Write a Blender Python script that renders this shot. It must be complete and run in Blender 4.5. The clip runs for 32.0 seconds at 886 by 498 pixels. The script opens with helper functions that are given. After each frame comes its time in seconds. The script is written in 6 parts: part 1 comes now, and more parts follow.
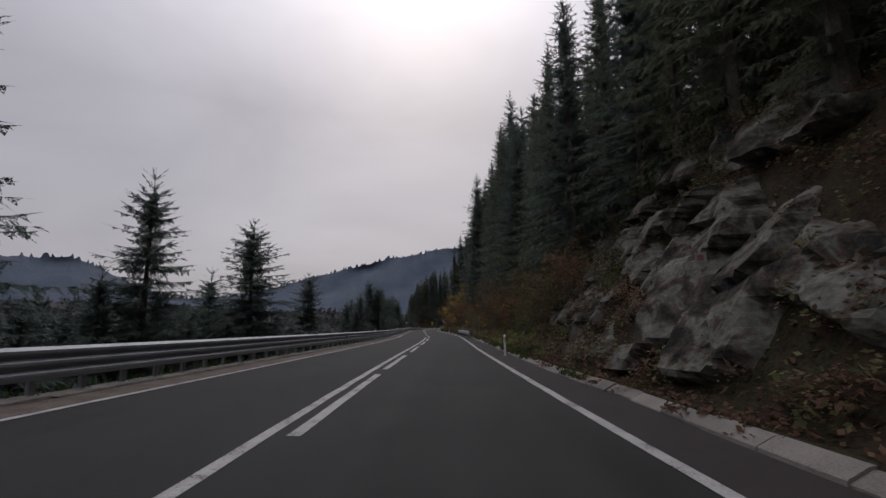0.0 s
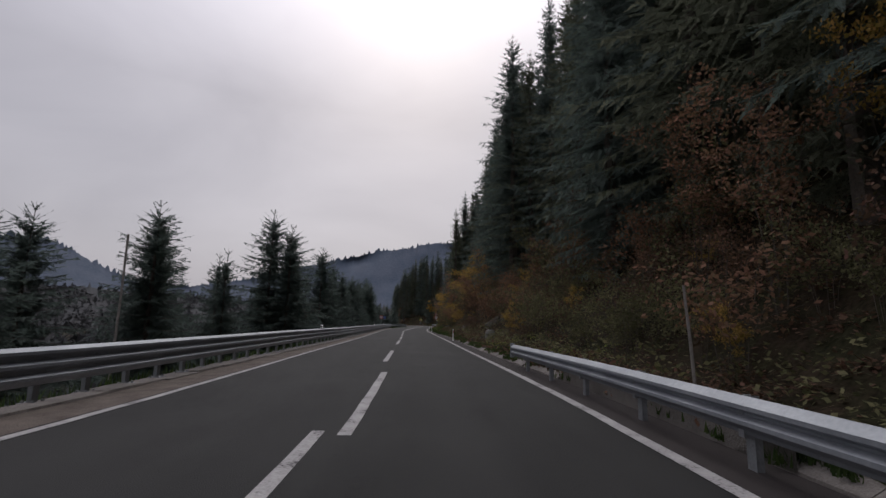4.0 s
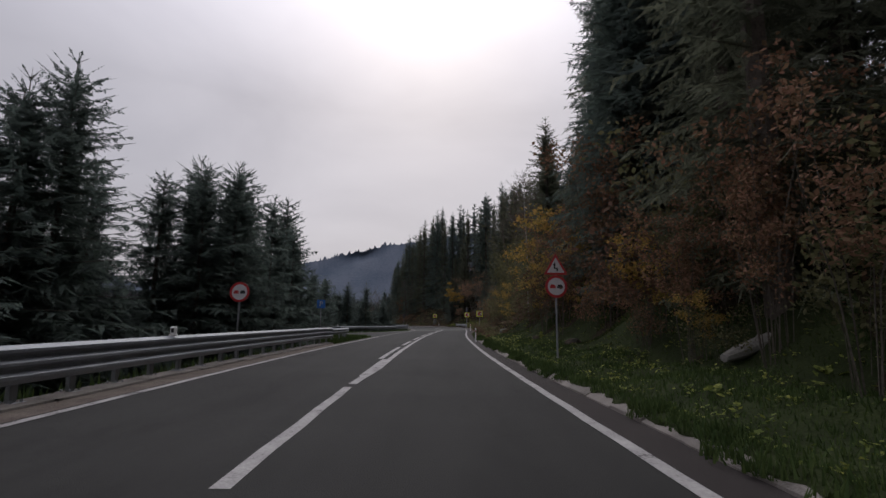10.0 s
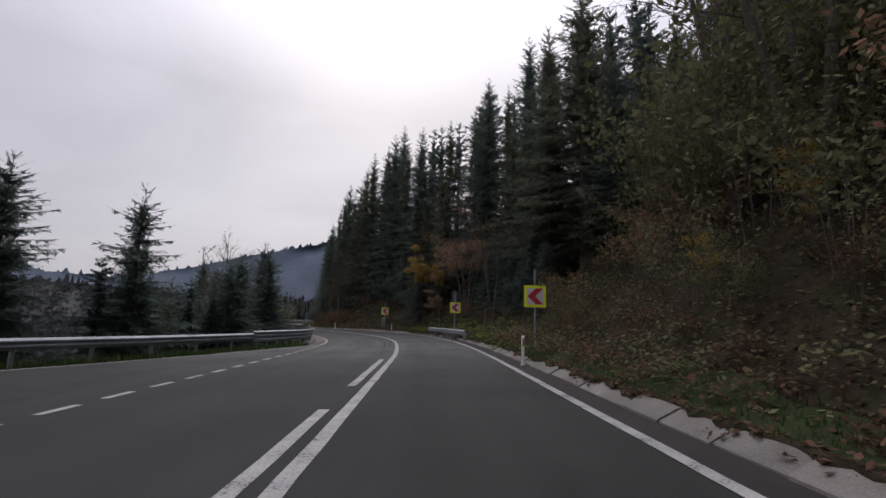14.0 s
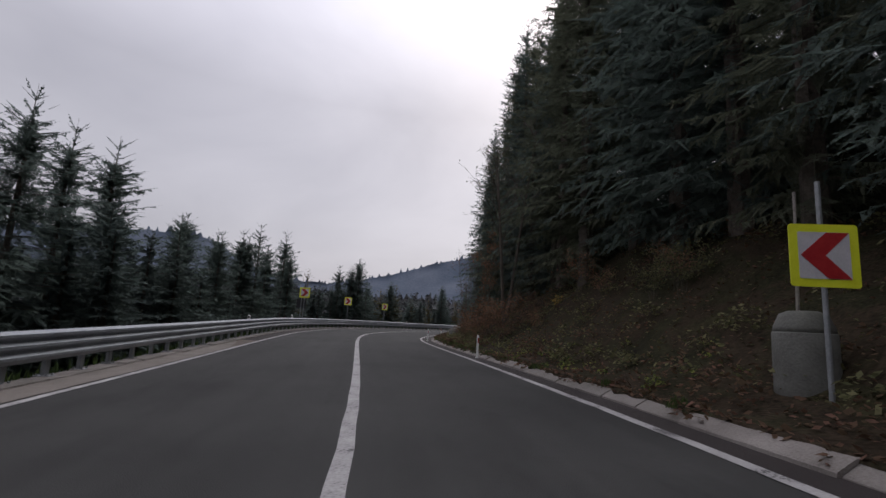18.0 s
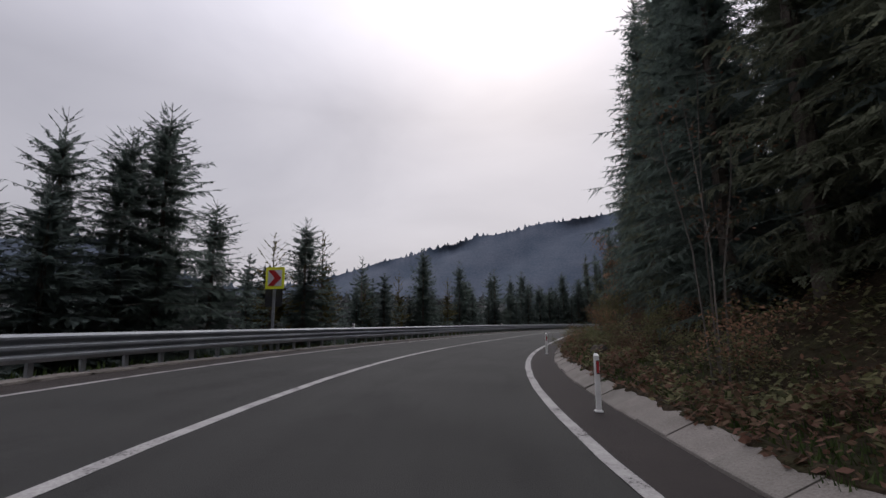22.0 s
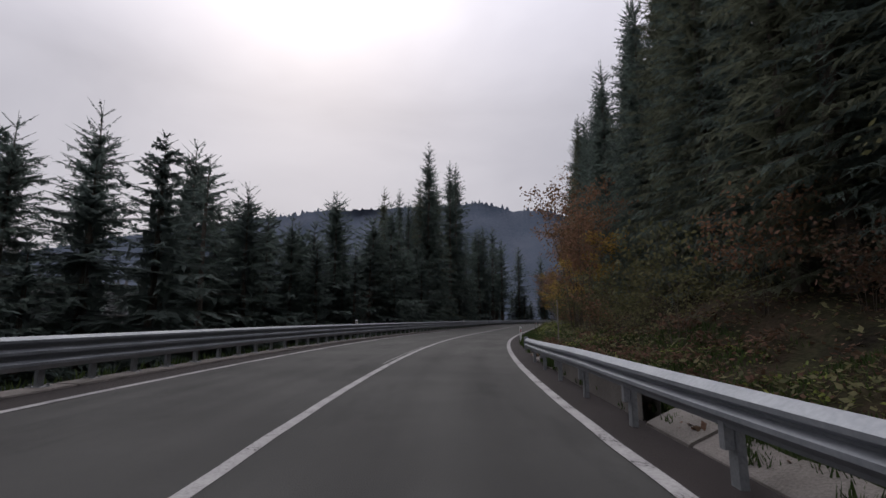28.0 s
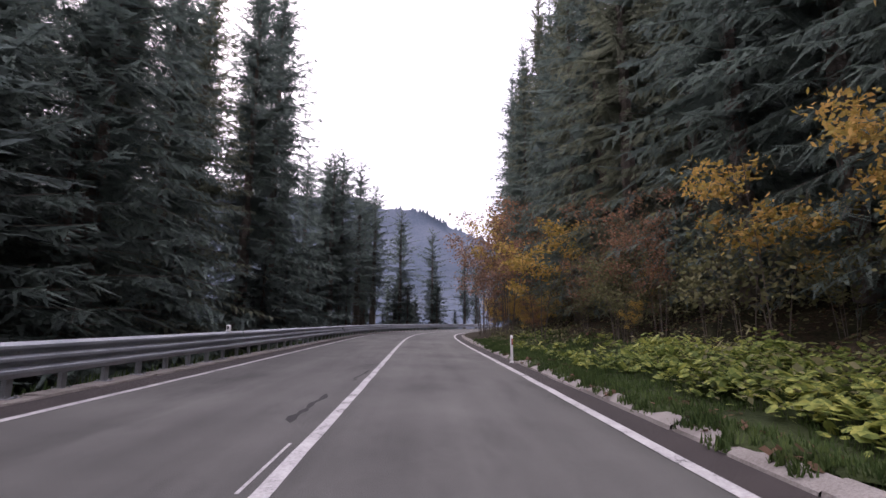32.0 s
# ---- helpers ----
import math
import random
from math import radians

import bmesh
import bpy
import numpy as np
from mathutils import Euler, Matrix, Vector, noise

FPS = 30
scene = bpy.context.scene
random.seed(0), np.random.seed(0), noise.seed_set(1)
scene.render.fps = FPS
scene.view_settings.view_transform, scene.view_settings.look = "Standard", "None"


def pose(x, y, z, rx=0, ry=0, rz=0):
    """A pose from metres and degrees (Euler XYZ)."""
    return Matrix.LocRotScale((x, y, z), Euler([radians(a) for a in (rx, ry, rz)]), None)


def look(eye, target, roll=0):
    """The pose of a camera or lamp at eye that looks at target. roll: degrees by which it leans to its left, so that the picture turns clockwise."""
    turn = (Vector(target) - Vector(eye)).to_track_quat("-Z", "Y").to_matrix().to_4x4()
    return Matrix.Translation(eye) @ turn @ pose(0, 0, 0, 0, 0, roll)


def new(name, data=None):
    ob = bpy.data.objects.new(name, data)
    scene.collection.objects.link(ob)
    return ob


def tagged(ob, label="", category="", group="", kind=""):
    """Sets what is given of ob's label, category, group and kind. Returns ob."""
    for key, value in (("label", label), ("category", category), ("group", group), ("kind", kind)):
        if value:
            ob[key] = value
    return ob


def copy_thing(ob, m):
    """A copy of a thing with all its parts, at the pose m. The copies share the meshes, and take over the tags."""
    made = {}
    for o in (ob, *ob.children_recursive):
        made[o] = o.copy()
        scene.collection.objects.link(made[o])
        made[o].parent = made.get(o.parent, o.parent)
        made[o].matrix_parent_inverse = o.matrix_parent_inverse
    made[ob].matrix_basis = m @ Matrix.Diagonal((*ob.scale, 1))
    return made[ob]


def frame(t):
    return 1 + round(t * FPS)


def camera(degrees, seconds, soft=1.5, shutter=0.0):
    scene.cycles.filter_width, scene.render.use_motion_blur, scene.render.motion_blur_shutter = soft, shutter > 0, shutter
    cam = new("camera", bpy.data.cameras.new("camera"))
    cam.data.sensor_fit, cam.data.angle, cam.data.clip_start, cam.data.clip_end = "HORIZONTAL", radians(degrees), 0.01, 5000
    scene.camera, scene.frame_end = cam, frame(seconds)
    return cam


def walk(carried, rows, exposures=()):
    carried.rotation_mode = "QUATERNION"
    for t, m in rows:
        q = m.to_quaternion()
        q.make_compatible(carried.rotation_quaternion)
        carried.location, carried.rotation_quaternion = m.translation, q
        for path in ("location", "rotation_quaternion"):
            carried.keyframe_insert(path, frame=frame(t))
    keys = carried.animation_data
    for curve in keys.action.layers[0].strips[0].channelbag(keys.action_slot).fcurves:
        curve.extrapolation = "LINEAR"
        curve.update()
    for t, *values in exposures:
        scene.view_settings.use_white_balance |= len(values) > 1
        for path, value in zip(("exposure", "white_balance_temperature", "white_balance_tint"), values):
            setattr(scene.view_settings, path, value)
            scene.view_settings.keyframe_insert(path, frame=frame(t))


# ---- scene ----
# Camera and walk: a drive along a mountain road, metres, s runs along the road's axis.
cam = camera(87.5, 32.0, soft=1.5)
PATH = [
    (0, (1.806, -14.724, 1.112), (1.726, -4.859, 2.750), -0.69),
    (0.5, (1.631, -10.300, 1.124), (1.696, -0.432, 2.743), -0.53),
    (1, (1.493, -5.873, 1.134), (1.618, 3.995, 2.749), -0.43),
    (1.5, (1.344, -1.096, 1.144), (1.478, 8.771, 2.765), -0.22),
    (2, (1.205, 4.063, 1.151), (1.320, 13.926, 2.797), 0.01),
    (2.5, (1.134, 9.320, 1.156), (1.370, 19.181, 2.800), 0.24),
    (3, (1.093, 14.938, 1.159), (1.368, 24.796, 2.813), 0.40),
    (3.5, (1.016, 20.367, 1.164), (1.210, 30.232, 2.787), 0.83),
    (4, (0.885, 25.778, 1.169), (0.973, 35.651, 2.757), 1.29),
    (4.5, (0.684, 31.177, 1.171), (0.642, 41.054, 2.735), 1.46),
    (5, (0.413, 36.569, 1.169), (0.260, 46.447, 2.717), 1.30),
    (5.5, (0.096, 41.961, 1.167), (-0.135, 51.840, 2.703), 0.98),
    (6, (-0.222, 47.371, 1.165), (-0.524, 57.247, 2.704), 0.85),
    (6.5, (-0.497, 53.119, 1.166), (-0.638, 62.998, 2.715), 1.10),
    (7, (-0.721, 58.870, 1.168), (-0.721, 68.748, 2.728), 1.35),
    (7.5, (-0.945, 64.518, 1.167), (-0.999, 74.392, 2.745), 1.24),
    (8, (-1.195, 70.468, 1.167), (-1.280, 80.339, 2.763), 1.17),
    (8.5, (-1.450, 76.434, 1.167), (-1.574, 86.311, 2.728), 1.03),
    (9, (-1.740, 82.392, 1.165), (-1.894, 92.275, 2.684), 0.82),
    (9.5, (-2.071, 88.272, 1.162), (-2.202, 98.153, 2.696), 0.77),
    (10, (-2.373, 94.116, 1.155), (-2.474, 103.995, 2.704), 0.54),
    (10.5, (-2.624, 99.895, 1.150), (-2.655, 109.777, 2.684), 0.16),
    (11, (-2.853, 105.245, 1.149), (-2.849, 115.128, 2.669), -0.11),
    (11.5, (-3.106, 110.640, 1.152), (-3.092, 120.515, 2.726), 0.05),
    (12, (-3.290, 116.097, 1.154), (-3.107, 125.963, 2.776), 0.09),
    (12.5, (-3.330, 121.560, 1.156), (-2.847, 131.417, 2.767), 0.22),
    (13, (-3.259, 126.995, 1.161), (-2.598, 136.843, 2.769), 0.44),
    (13.5, (-3.092, 132.546, 1.168), (-2.251, 142.382, 2.763), 1.00),
    (14, (-2.873, 138.125, 1.175), (-2.072, 147.968, 2.747), 1.58),
    (14.5, (-2.667, 143.757, 1.181), (-1.953, 153.611, 2.726), 2.13),
    (15, (-2.535, 149.462, 1.184), (-1.988, 159.331, 2.702), 2.74),
    (15.5, (-2.554, 155.262, 1.182), (-2.315, 165.145, 2.688), 3.33),
    (16, (-2.889, 161.158, 1.171), (-3.201, 171.030, 2.730), 3.54),
    (16.5, (-3.484, 166.856, 1.159), (-4.518, 176.678, 2.731), 3.94),
    (17, (-4.467, 172.344, 1.153), (-6.203, 182.064, 2.736), 4.17),
    (17.5, (-5.820, 177.707, 1.160), (-8.316, 187.259, 2.751), 3.88),
    (18, (-7.510, 182.819, 1.172), (-10.657, 192.179, 2.749), 3.37),
    (18.5, (-9.632, 188.079, 1.181), (-13.203, 197.289, 2.738), 2.78),
    (19, (-11.873, 193.107, 1.180), (-15.802, 202.175, 2.711), 2.29),
    (19.5, (-14.122, 197.953, 1.172), (-18.033, 207.034, 2.666), 1.71),
    (20, (-16.295, 202.696, 1.155), (-20.061, 211.841, 2.636), 1.16),
    (20.5, (-18.235, 207.224, 1.133), (-21.715, 216.480, 2.622), 0.76),
    (21, (-20.020, 211.708, 1.109), (-23.178, 221.078, 2.601), 0.54),
    (21.5, (-21.591, 215.959, 1.094), (-24.272, 225.469, 2.635), 0.05),
    (22, (-22.880, 220.185, 1.089), (-24.919, 229.846, 2.674), -0.20),
    (22.5, (-23.871, 224.655, 1.088), (-25.202, 234.434, 2.697), -0.28),
    (23, (-24.577, 229.243, 1.094), (-25.323, 239.082, 2.718), -0.25),
    (23.5, (-25.051, 233.855, 1.105), (-25.250, 243.727, 2.688), -0.29),
    (24, (-25.257, 238.258, 1.116), (-24.922, 248.133, 2.655), -0.36),
    (24.5, (-25.181, 242.912, 1.130), (-24.332, 252.753, 2.691), -0.08),
    (25, (-24.870, 247.574, 1.136), (-23.526, 257.358, 2.709), 0.13),
    (25.5, (-24.356, 252.354, 1.137), (-22.823, 262.110, 2.713), 0.03),
    (26, (-23.740, 257.129, 1.137), (-22.004, 266.852, 2.706), -0.06),
    (26.5, (-23.022, 261.906, 1.136), (-21.065, 271.589, 2.693), -0.07),
    (27, (-22.181, 266.697, 1.136), (-19.965, 276.327, 2.669), -0.06),
    (27.5, (-21.204, 271.517, 1.136), (-18.724, 281.088, 2.637), -0.06),
    (28, (-20.085, 276.389, 1.137), (-17.475, 285.927, 2.623), 0.01),
    (28.5, (-18.828, 281.200, 1.138), (-15.910, 290.642, 2.665), 0.25),
    (29, (-17.403, 285.930, 1.139), (-14.008, 295.207, 2.692), 0.37),
    (29.5, (-15.810, 290.627, 1.141), (-12.076, 299.771, 2.710), 0.33),
    (30, (-14.048, 295.324, 1.145), (-10.010, 304.334, 2.728), 0.43),
    (30.5, (-12.210, 299.827, 1.148), (-7.898, 308.714, 2.708), 0.50),
    (31, (-10.131, 304.371, 1.150), (-5.443, 313.070, 2.684), 0.57),
    (31.5, (-7.813, 308.836, 1.152), (-2.841, 317.374, 2.696), 0.51),
    (32, (-5.292, 313.382, 1.153), (-0.113, 321.794, 2.706), 0.44),
]
walk(cam, [(t, look(eye, target, roll)) for t, eye, target, roll in PATH],
     exposures=[(t, ev, 6380 if t < 12 else 6300 if t < 20 else 6340, 10 if t < 30 else 16 if t < 31 else 22) for t, ev in ((0, -0.38), (2, -0.3), (3, -0.22), (9, -0.16), (13, -0.1), (15, 0.25), (16, 0.27), (17, 0.18), (18.5, 0.05), (21, 0.0), (25, -0.12), (28, -0.1), (29, 0.02), (30, 0.58), (31, 1.15), (32, 1.42))])

# ---- sky and sun: overcast, the sun behind cloud ahead ----
SUN_EL, SUN_AZ = 40.0, 2.0
world = bpy.data.worlds.new("world")
scene.world = world
world.use_nodes = True
wn, wl = world.node_tree.nodes, world.node_tree.links
for nd in list(wn):
    wn.remove(nd)
w_out = wn.new("ShaderNodeOutputWorld")
w_bg = wn.new("ShaderNodeBackground")
w_sky = wn.new("ShaderNodeTexSky")
w_sky.sky_type = "NISHITA"
w_sky.sun_disc = False
w_sky.sun_elevation = radians(SUN_EL)
w_sky.sun_rotation = radians(-SUN_AZ)
w_sky.air_density, w_sky.dust_density = 1.5, 4.0
w_scale = wn.new("ShaderNodeMix")
w_scale.data_type = "RGBA"
w_scale.blend_type = "MULTIPLY"
w_scale.inputs[0].default_value = 1.0
w_scale.inputs[7].default_value = (0.09, 0.09, 0.09, 1)
wl.new(w_sky.outputs[0], w_scale.inputs[6])
w_co = wn.new("ShaderNodeTexCoord")
w_map = wn.new("ShaderNodeMapping")
w_map.inputs["Scale"].default_value = (1.0, 1.0, 2.2)
wl.new(w_co.outputs["Generated"], w_map.inputs["Vector"])
w_noise = wn.new("ShaderNodeTexNoise")
w_noise.inputs["Scale"].default_value = 2.1
w_noise.inputs["Detail"].default_value = 5.0
w_noise.inputs["Roughness"].default_value = 0.5
w_noise.inputs["Distortion"].default_value = 0.4
wl.new(w_map.outputs[0], w_noise.inputs["Vector"])
w_cloud = wn.new("ShaderNodeValToRGB")
w_cloud.color_ramp.elements[0].position, w_cloud.color_ramp.elements[0].color = 0.28, (0.50, 0.48, 0.535, 1)
w_cloud.color_ramp.elements[1].position, w_cloud.color_ramp.elements[1].color = 0.72, (0.66, 0.63, 0.685, 1)
wl.new(w_noise.outputs["Fac"], w_cloud.inputs[0])
# brighter cloud round the hidden sun
w_dot = wn.new("ShaderNodeVectorMath")
w_dot.operation = "DOT_PRODUCT"
el, az = radians(SUN_EL), radians(SUN_AZ)
SUN_DIR = Vector((-math.sin(az) * math.cos(el), math.cos(az) * math.cos(el), math.sin(el)))
w_dot.inputs[1].default_value = SUN_DIR
wl.new(w_co.outputs["Generated"], w_dot.inputs[0])
w_glow = wn.new("ShaderNodeValToRGB")
gl = w_glow.color_ramp
gl.elements[0].position, gl.elements[0].color = 0.55, (0.83, 0.83, 0.83, 1)
gl.elements[1].position, gl.elements[1].color = 1.0, (1.24, 1.24, 1.24, 1)
mid = gl.elements.new(0.86)
mid.color = (1.02, 1.02, 1.02, 1)
mid = gl.elements.new(0.95)
mid.color = (1.1, 1.1, 1.1, 1)
wl.new(w_dot.outputs["Value"], w_glow.inputs[0])
w_mul = wn.new("ShaderNodeMix")
w_mul.data_type = "RGBA"
w_mul.blend_type = "MULTIPLY"
w_mul.inputs[0].default_value = 1.0
wl.new(w_cloud.outputs[0], w_mul.inputs[6])
wl.new(w_glow.outputs[0], w_mul.inputs[7])
w_mix = wn.new("ShaderNodeMix")
w_mix.data_type = "RGBA"
w_mix.inputs[0].default_value = 0.9
wl.new(w_scale.outputs[2], w_mix.inputs[6])
# an overcast sky is brighter overhead than at the horizon
w_sep = wn.new("ShaderNodeSeparateXYZ")
wl.new(w_co.outputs["Generated"], w_sep.inputs[0])
w_high = wn.new("ShaderNodeMapRange")
w_high.inputs["From Min"].default_value, w_high.inputs["From Max"].default_value = 0.42, 1.0
w_high.inputs["To Min"].default_value, w_high.inputs["To Max"].default_value = 1.0, 2.8
wl.new(w_sep.outputs["Z"], w_high.inputs["Value"])
w_dome = wn.new("ShaderNodeMix")
w_dome.data_type = "RGBA"
w_dome.blend_type = "MULTIPLY"
w_dome.inputs[0].default_value = 1.0
wl.new(w_mul.outputs[2], w_dome.inputs[6])
wl.new(w_high.outputs[0], w_dome.inputs[7])
wl.new(w_dome.outputs[2], w_mix.inputs[7])
wl.new(w_mix.outputs[2], w_bg.inputs["Color"])
w_bg.inputs["Strength"].default_value = 1.0
wl.new(w_bg.outputs[0], w_out.inputs["Surface"])
sun = new("sun", bpy.data.lights.new("sun", "SUN"))
sun.data.energy, sun.data.angle, sun.data.color = 0.5, radians(25), (1.0, 0.97, 0.93)
sun.matrix_world = look(SUN_DIR * 200, (0, 0, 0))


# ---- materials ----
def material(name, low, high, scale=4.0, rough=0.85, bump=0.0, bump_scale=40.0, fine=0.35, metal=0.0, vary=0.0, island=0.0, spec=0.3, translucent=0.0, holes=None):
    """Two colours mixed by a coarse and a fine noise, in metres, with a fine relief; vary: change of value from object to object."""
    m = bpy.data.materials.new(name)
    m.use_nodes = True
    n, l = m.node_tree.nodes, m.node_tree.links
    b = n["Principled BSDF"]
    b.inputs["Roughness"].default_value = rough
    b.inputs["Metallic"].default_value = metal
    b.inputs["Specular IOR Level"].default_value = spec
    co = n.new("ShaderNodeTexCoord")
    a = n.new("ShaderNodeTexNoise")
    a.inputs["Scale"].default_value, a.inputs["Detail"].default_value = scale, 6.0
    c = n.new("ShaderNodeTexNoise")
    c.inputs["Scale"].default_value, c.inputs["Detail"].default_value = bump_scale, 3.0
    for t in (a, c):
        l.new(co.outputs["Object"], t.inputs["Vector"])
    mixv = n.new("ShaderNodeMix")
    mixv.inputs[0].default_value = fine
    l.new(a.outputs["Fac"], mixv.inputs[2])
    l.new(c.outputs["Fac"], mixv.inputs[3])
    ramp = n.new("ShaderNodeValToRGB")
    ramp.color_ramp.elements[0].position, ramp.color_ramp.elements[0].color = 0.34, (*low, 1)
    ramp.color_ramp.elements[1].position, ramp.color_ramp.elements[1].color = 0.66, (*high, 1)
    l.new(mixv.outputs[0], ramp.inputs[0])
    col = ramp.outputs[0]
    if vary or island:
        hsv = n.new("ShaderNodeHueSaturation")
        rng = n.new("ShaderNodeMapRange")
        if island:
            src = n.new("ShaderNodeNewGeometry").outputs["Random Per Island"]
        else:
            src = n.new("ShaderNodeObjectInfo").outputs["Random"]
        k = island or vary
        rng.inputs["To Min"].default_value, rng.inputs["To Max"].default_value = 1 - k, 1 + k
        l.new(src, rng.inputs["Value"])
        l.new(rng.outputs[0], hsv.inputs["Value"])
        hue = n.new("ShaderNodeMapRange")
        hue.inputs["To Min"].default_value, hue.inputs["To Max"].default_value = 0.5 + 0.05 * k, 0.5 - 0.05 * k
        l.new(src, hue.inputs["Value"])
        l.new(hue.outputs[0], hsv.inputs["Hue"])
        l.new(col, hsv.inputs["Color"])
        col = hsv.outputs[0]
    l.new(col, b.inputs["Base Color"])
    if bump:
        bp = n.new("ShaderNodeBump")
        bp.inputs["Strength"].default_value, bp.inputs["Distance"].default_value = bump, 0.02
        l.new(c.outputs["Fac"], bp.inputs["Height"])
        l.new(bp.outputs[0], b.inputs["Normal"])
    if translucent:
        tr = n.new("ShaderNodeBsdfTranslucent")
        l.new(col, tr.inputs["Color"])
        ms = n.new("ShaderNodeMixShader")
        ms.inputs[0].default_value = translucent
        l.new(b.outputs[0], ms.inputs[1])
        l.new(tr.outputs[0], ms.inputs[2])
        l.new(ms.outputs[0], n["Material Output"].inputs["Surface"])
        if holes:
            # the gaps between needles: scale per metre and share of gaps
            nz = n.new("ShaderNodeTexNoise")
            nz.inputs["Scale"].default_value, nz.inputs["Detail"].default_value = holes[0], 4.0
            nz.inputs["Roughness"].default_value = 0.72
            l.new(co.outputs["Object"], nz.inputs["Vector"])
            gap = n.new("ShaderNodeMath")
            gap.operation = "LESS_THAN"
            gap.inputs[1].default_value = holes[1]
            l.new(nz.outputs["Fac"], gap.inputs[0])
            clear = n.new("ShaderNodeBsdfTransparent")
            fin = n.new("ShaderNodeMixShader")
            l.new(gap.outputs[0], fin.inputs[0])
            l.new(ms.outputs[0], fin.inputs[1])
            l.new(clear.outputs[0], fin.inputs[2])
            l.new(fin.outputs[0], n["Material Output"].inputs["Surface"])
    return m


def worn_asphalt():
    """Asphalt with blotches, streaks along the lanes and darker oily tracks; the surface carries offset and distance as its coordinates."""
    m = material("asphalt", (0.0246, 0.0250, 0.0240), (0.0364, 0.0368, 0.0352), 0.45, 0.86, 0.5, 90, 0.4, spec=0.3)
    n, l = m.node_tree.nodes, m.node_tree.links
    b = n["Principled BSDF"]
    uv = n.new("ShaderNodeTexCoord")
    mp = n.new("ShaderNodeMapping")
    mp.inputs["Scale"].default_value = (1.5, 0.05, 1.0)
    l.new(uv.outputs["UV"], mp.inputs["Vector"])
    st = n.new("ShaderNodeTexNoise")
    st.inputs["Scale"].default_value, st.inputs["Detail"].default_value = 1.0, 4.0
    l.new(mp.outputs[0], st.inputs["Vector"])
    big = n.new("ShaderNodeTexNoise")
    big.inputs["Scale"].default_value, big.inputs["Detail"].default_value = 0.35, 5.0
    l.new(uv.outputs["UV"], big.inputs["Vector"])
    add = n.new("ShaderNodeMath")
    add.operation = "ADD"
    l.new(st.outputs["Fac"], add.inputs[0])
    l.new(big.outputs["Fac"], add.inputs[1])
    rg = n.new("ShaderNodeMapRange")
    rg.inputs["From Min"].default_value, rg.inputs["From Max"].default_value = 0.65, 1.35
    rg.inputs["To Min"].default_value, rg.inputs["To Max"].default_value = 1.7, 3.3
    l.new(add.outputs[0], rg.inputs["Value"])
    src = b.inputs["Base Color"].links[0].from_socket
    mx = n.new("ShaderNodeMix")
    mx.data_type = "RGBA"
    mx.clamp_factor = False
    mx.blend_type = "MULTIPLY"
    mx.inputs[0].default_value = 1.0
    l.new(src, mx.inputs[6])
    # lighter and darker stretches painted into the colour to offset exposure changes
    xyz = n.new("ShaderNodeSeparateXYZ")
    l.new(uv.outputs["UV"], xyz.inputs[0])
    part_way = n.new("ShaderNodeMapRange")
    part_way.inputs["From Max"].default_value = 400.0
    l.new(xyz.outputs[1], part_way.inputs["Value"])
    stretch_tone = n.new("ShaderNodeValToRGB")
    tone_stops = stretch_tone.color_ramp.elements
    tone_stops[0].position, tone_stops[0].color = 148 / 400, (0.30, 0.295, 0.285, 1)
    tone_stops[1].position, tone_stops[1].color = 302 / 400, (0.98, 0.95, 0.91, 1)
    for p_, v_ in ((4, 0.22), (40, 0.28), (160, 1.1), (172, 0.9), (190, 0.38), (260, 0.37), (278, 0.48)):
        tone_stops.new(p_ / 400).color = (v_, v_ * 0.99, v_ * 0.97, 1)
    l.new(part_way.outputs[0], stretch_tone.inputs[0])
    both = n.new("ShaderNodeVectorMath")
    both.operation = "MULTIPLY"
    l.new(rg.outputs[0], both.inputs[0])
    l.new(stretch_tone.outputs[0], both.inputs[1])
    # dark oil and damp stains, drawn out along the lanes
    mp2 = n.new("ShaderNodeMapping")
    mp2.inputs["Scale"].default_value = (1.1, 0.3, 1.0)
    l.new(uv.outputs["UV"], mp2.inputs["Vector"])
    sn = n.new("ShaderNodeTexNoise")
    sn.inputs["Scale"].default_value, sn.inputs["Detail"].default_value, sn.inputs["Roughness"].default_value = 0.9, 7.0, 0.65
    l.new(mp2.outputs[0], sn.inputs["Vector"])
    sr_ = n.new("ShaderNodeMapRange")
    sr_.inputs["From Min"].default_value, sr_.inputs["From Max"].default_value = 0.52, 0.70
    sr_.inputs["To Min"].default_value, sr_.inputs["To Max"].default_value = 1.04, 0.68
    l.new(sn.outputs["Fac"], sr_.inputs["Value"])
    stained = n.new("ShaderNodeVectorMath")
    stained.operation = "MULTIPLY"
    l.new(both.outputs[0], stained.inputs[0])
    l.new(sr_.outputs[0], stained.inputs[1])
    l.new(stained.outputs[0], mx.inputs[7])
    l.new(mx.outputs[2], b.inputs["Base Color"])
    return m


M_ASPHALT = worn_asphalt()
M_TAR = material("tar_seal", (0.019, 0.0185, 0.0185), (0.030, 0.029, 0.029), 2.0, 0.95, 0.3, 60, 0.4)
M_SHOULDER = material("shoulder_asphalt", (0.025, 0.0205, 0.0195), (0.038, 0.031, 0.029), 1.2, 0.9, 0.6, 70, 0.4)
M_PAINT = material("road_paint", (0.29, 0.28, 0.275), (0.44, 0.43, 0.415), 2.6, 0.8, 0.4, 34, 0.45)
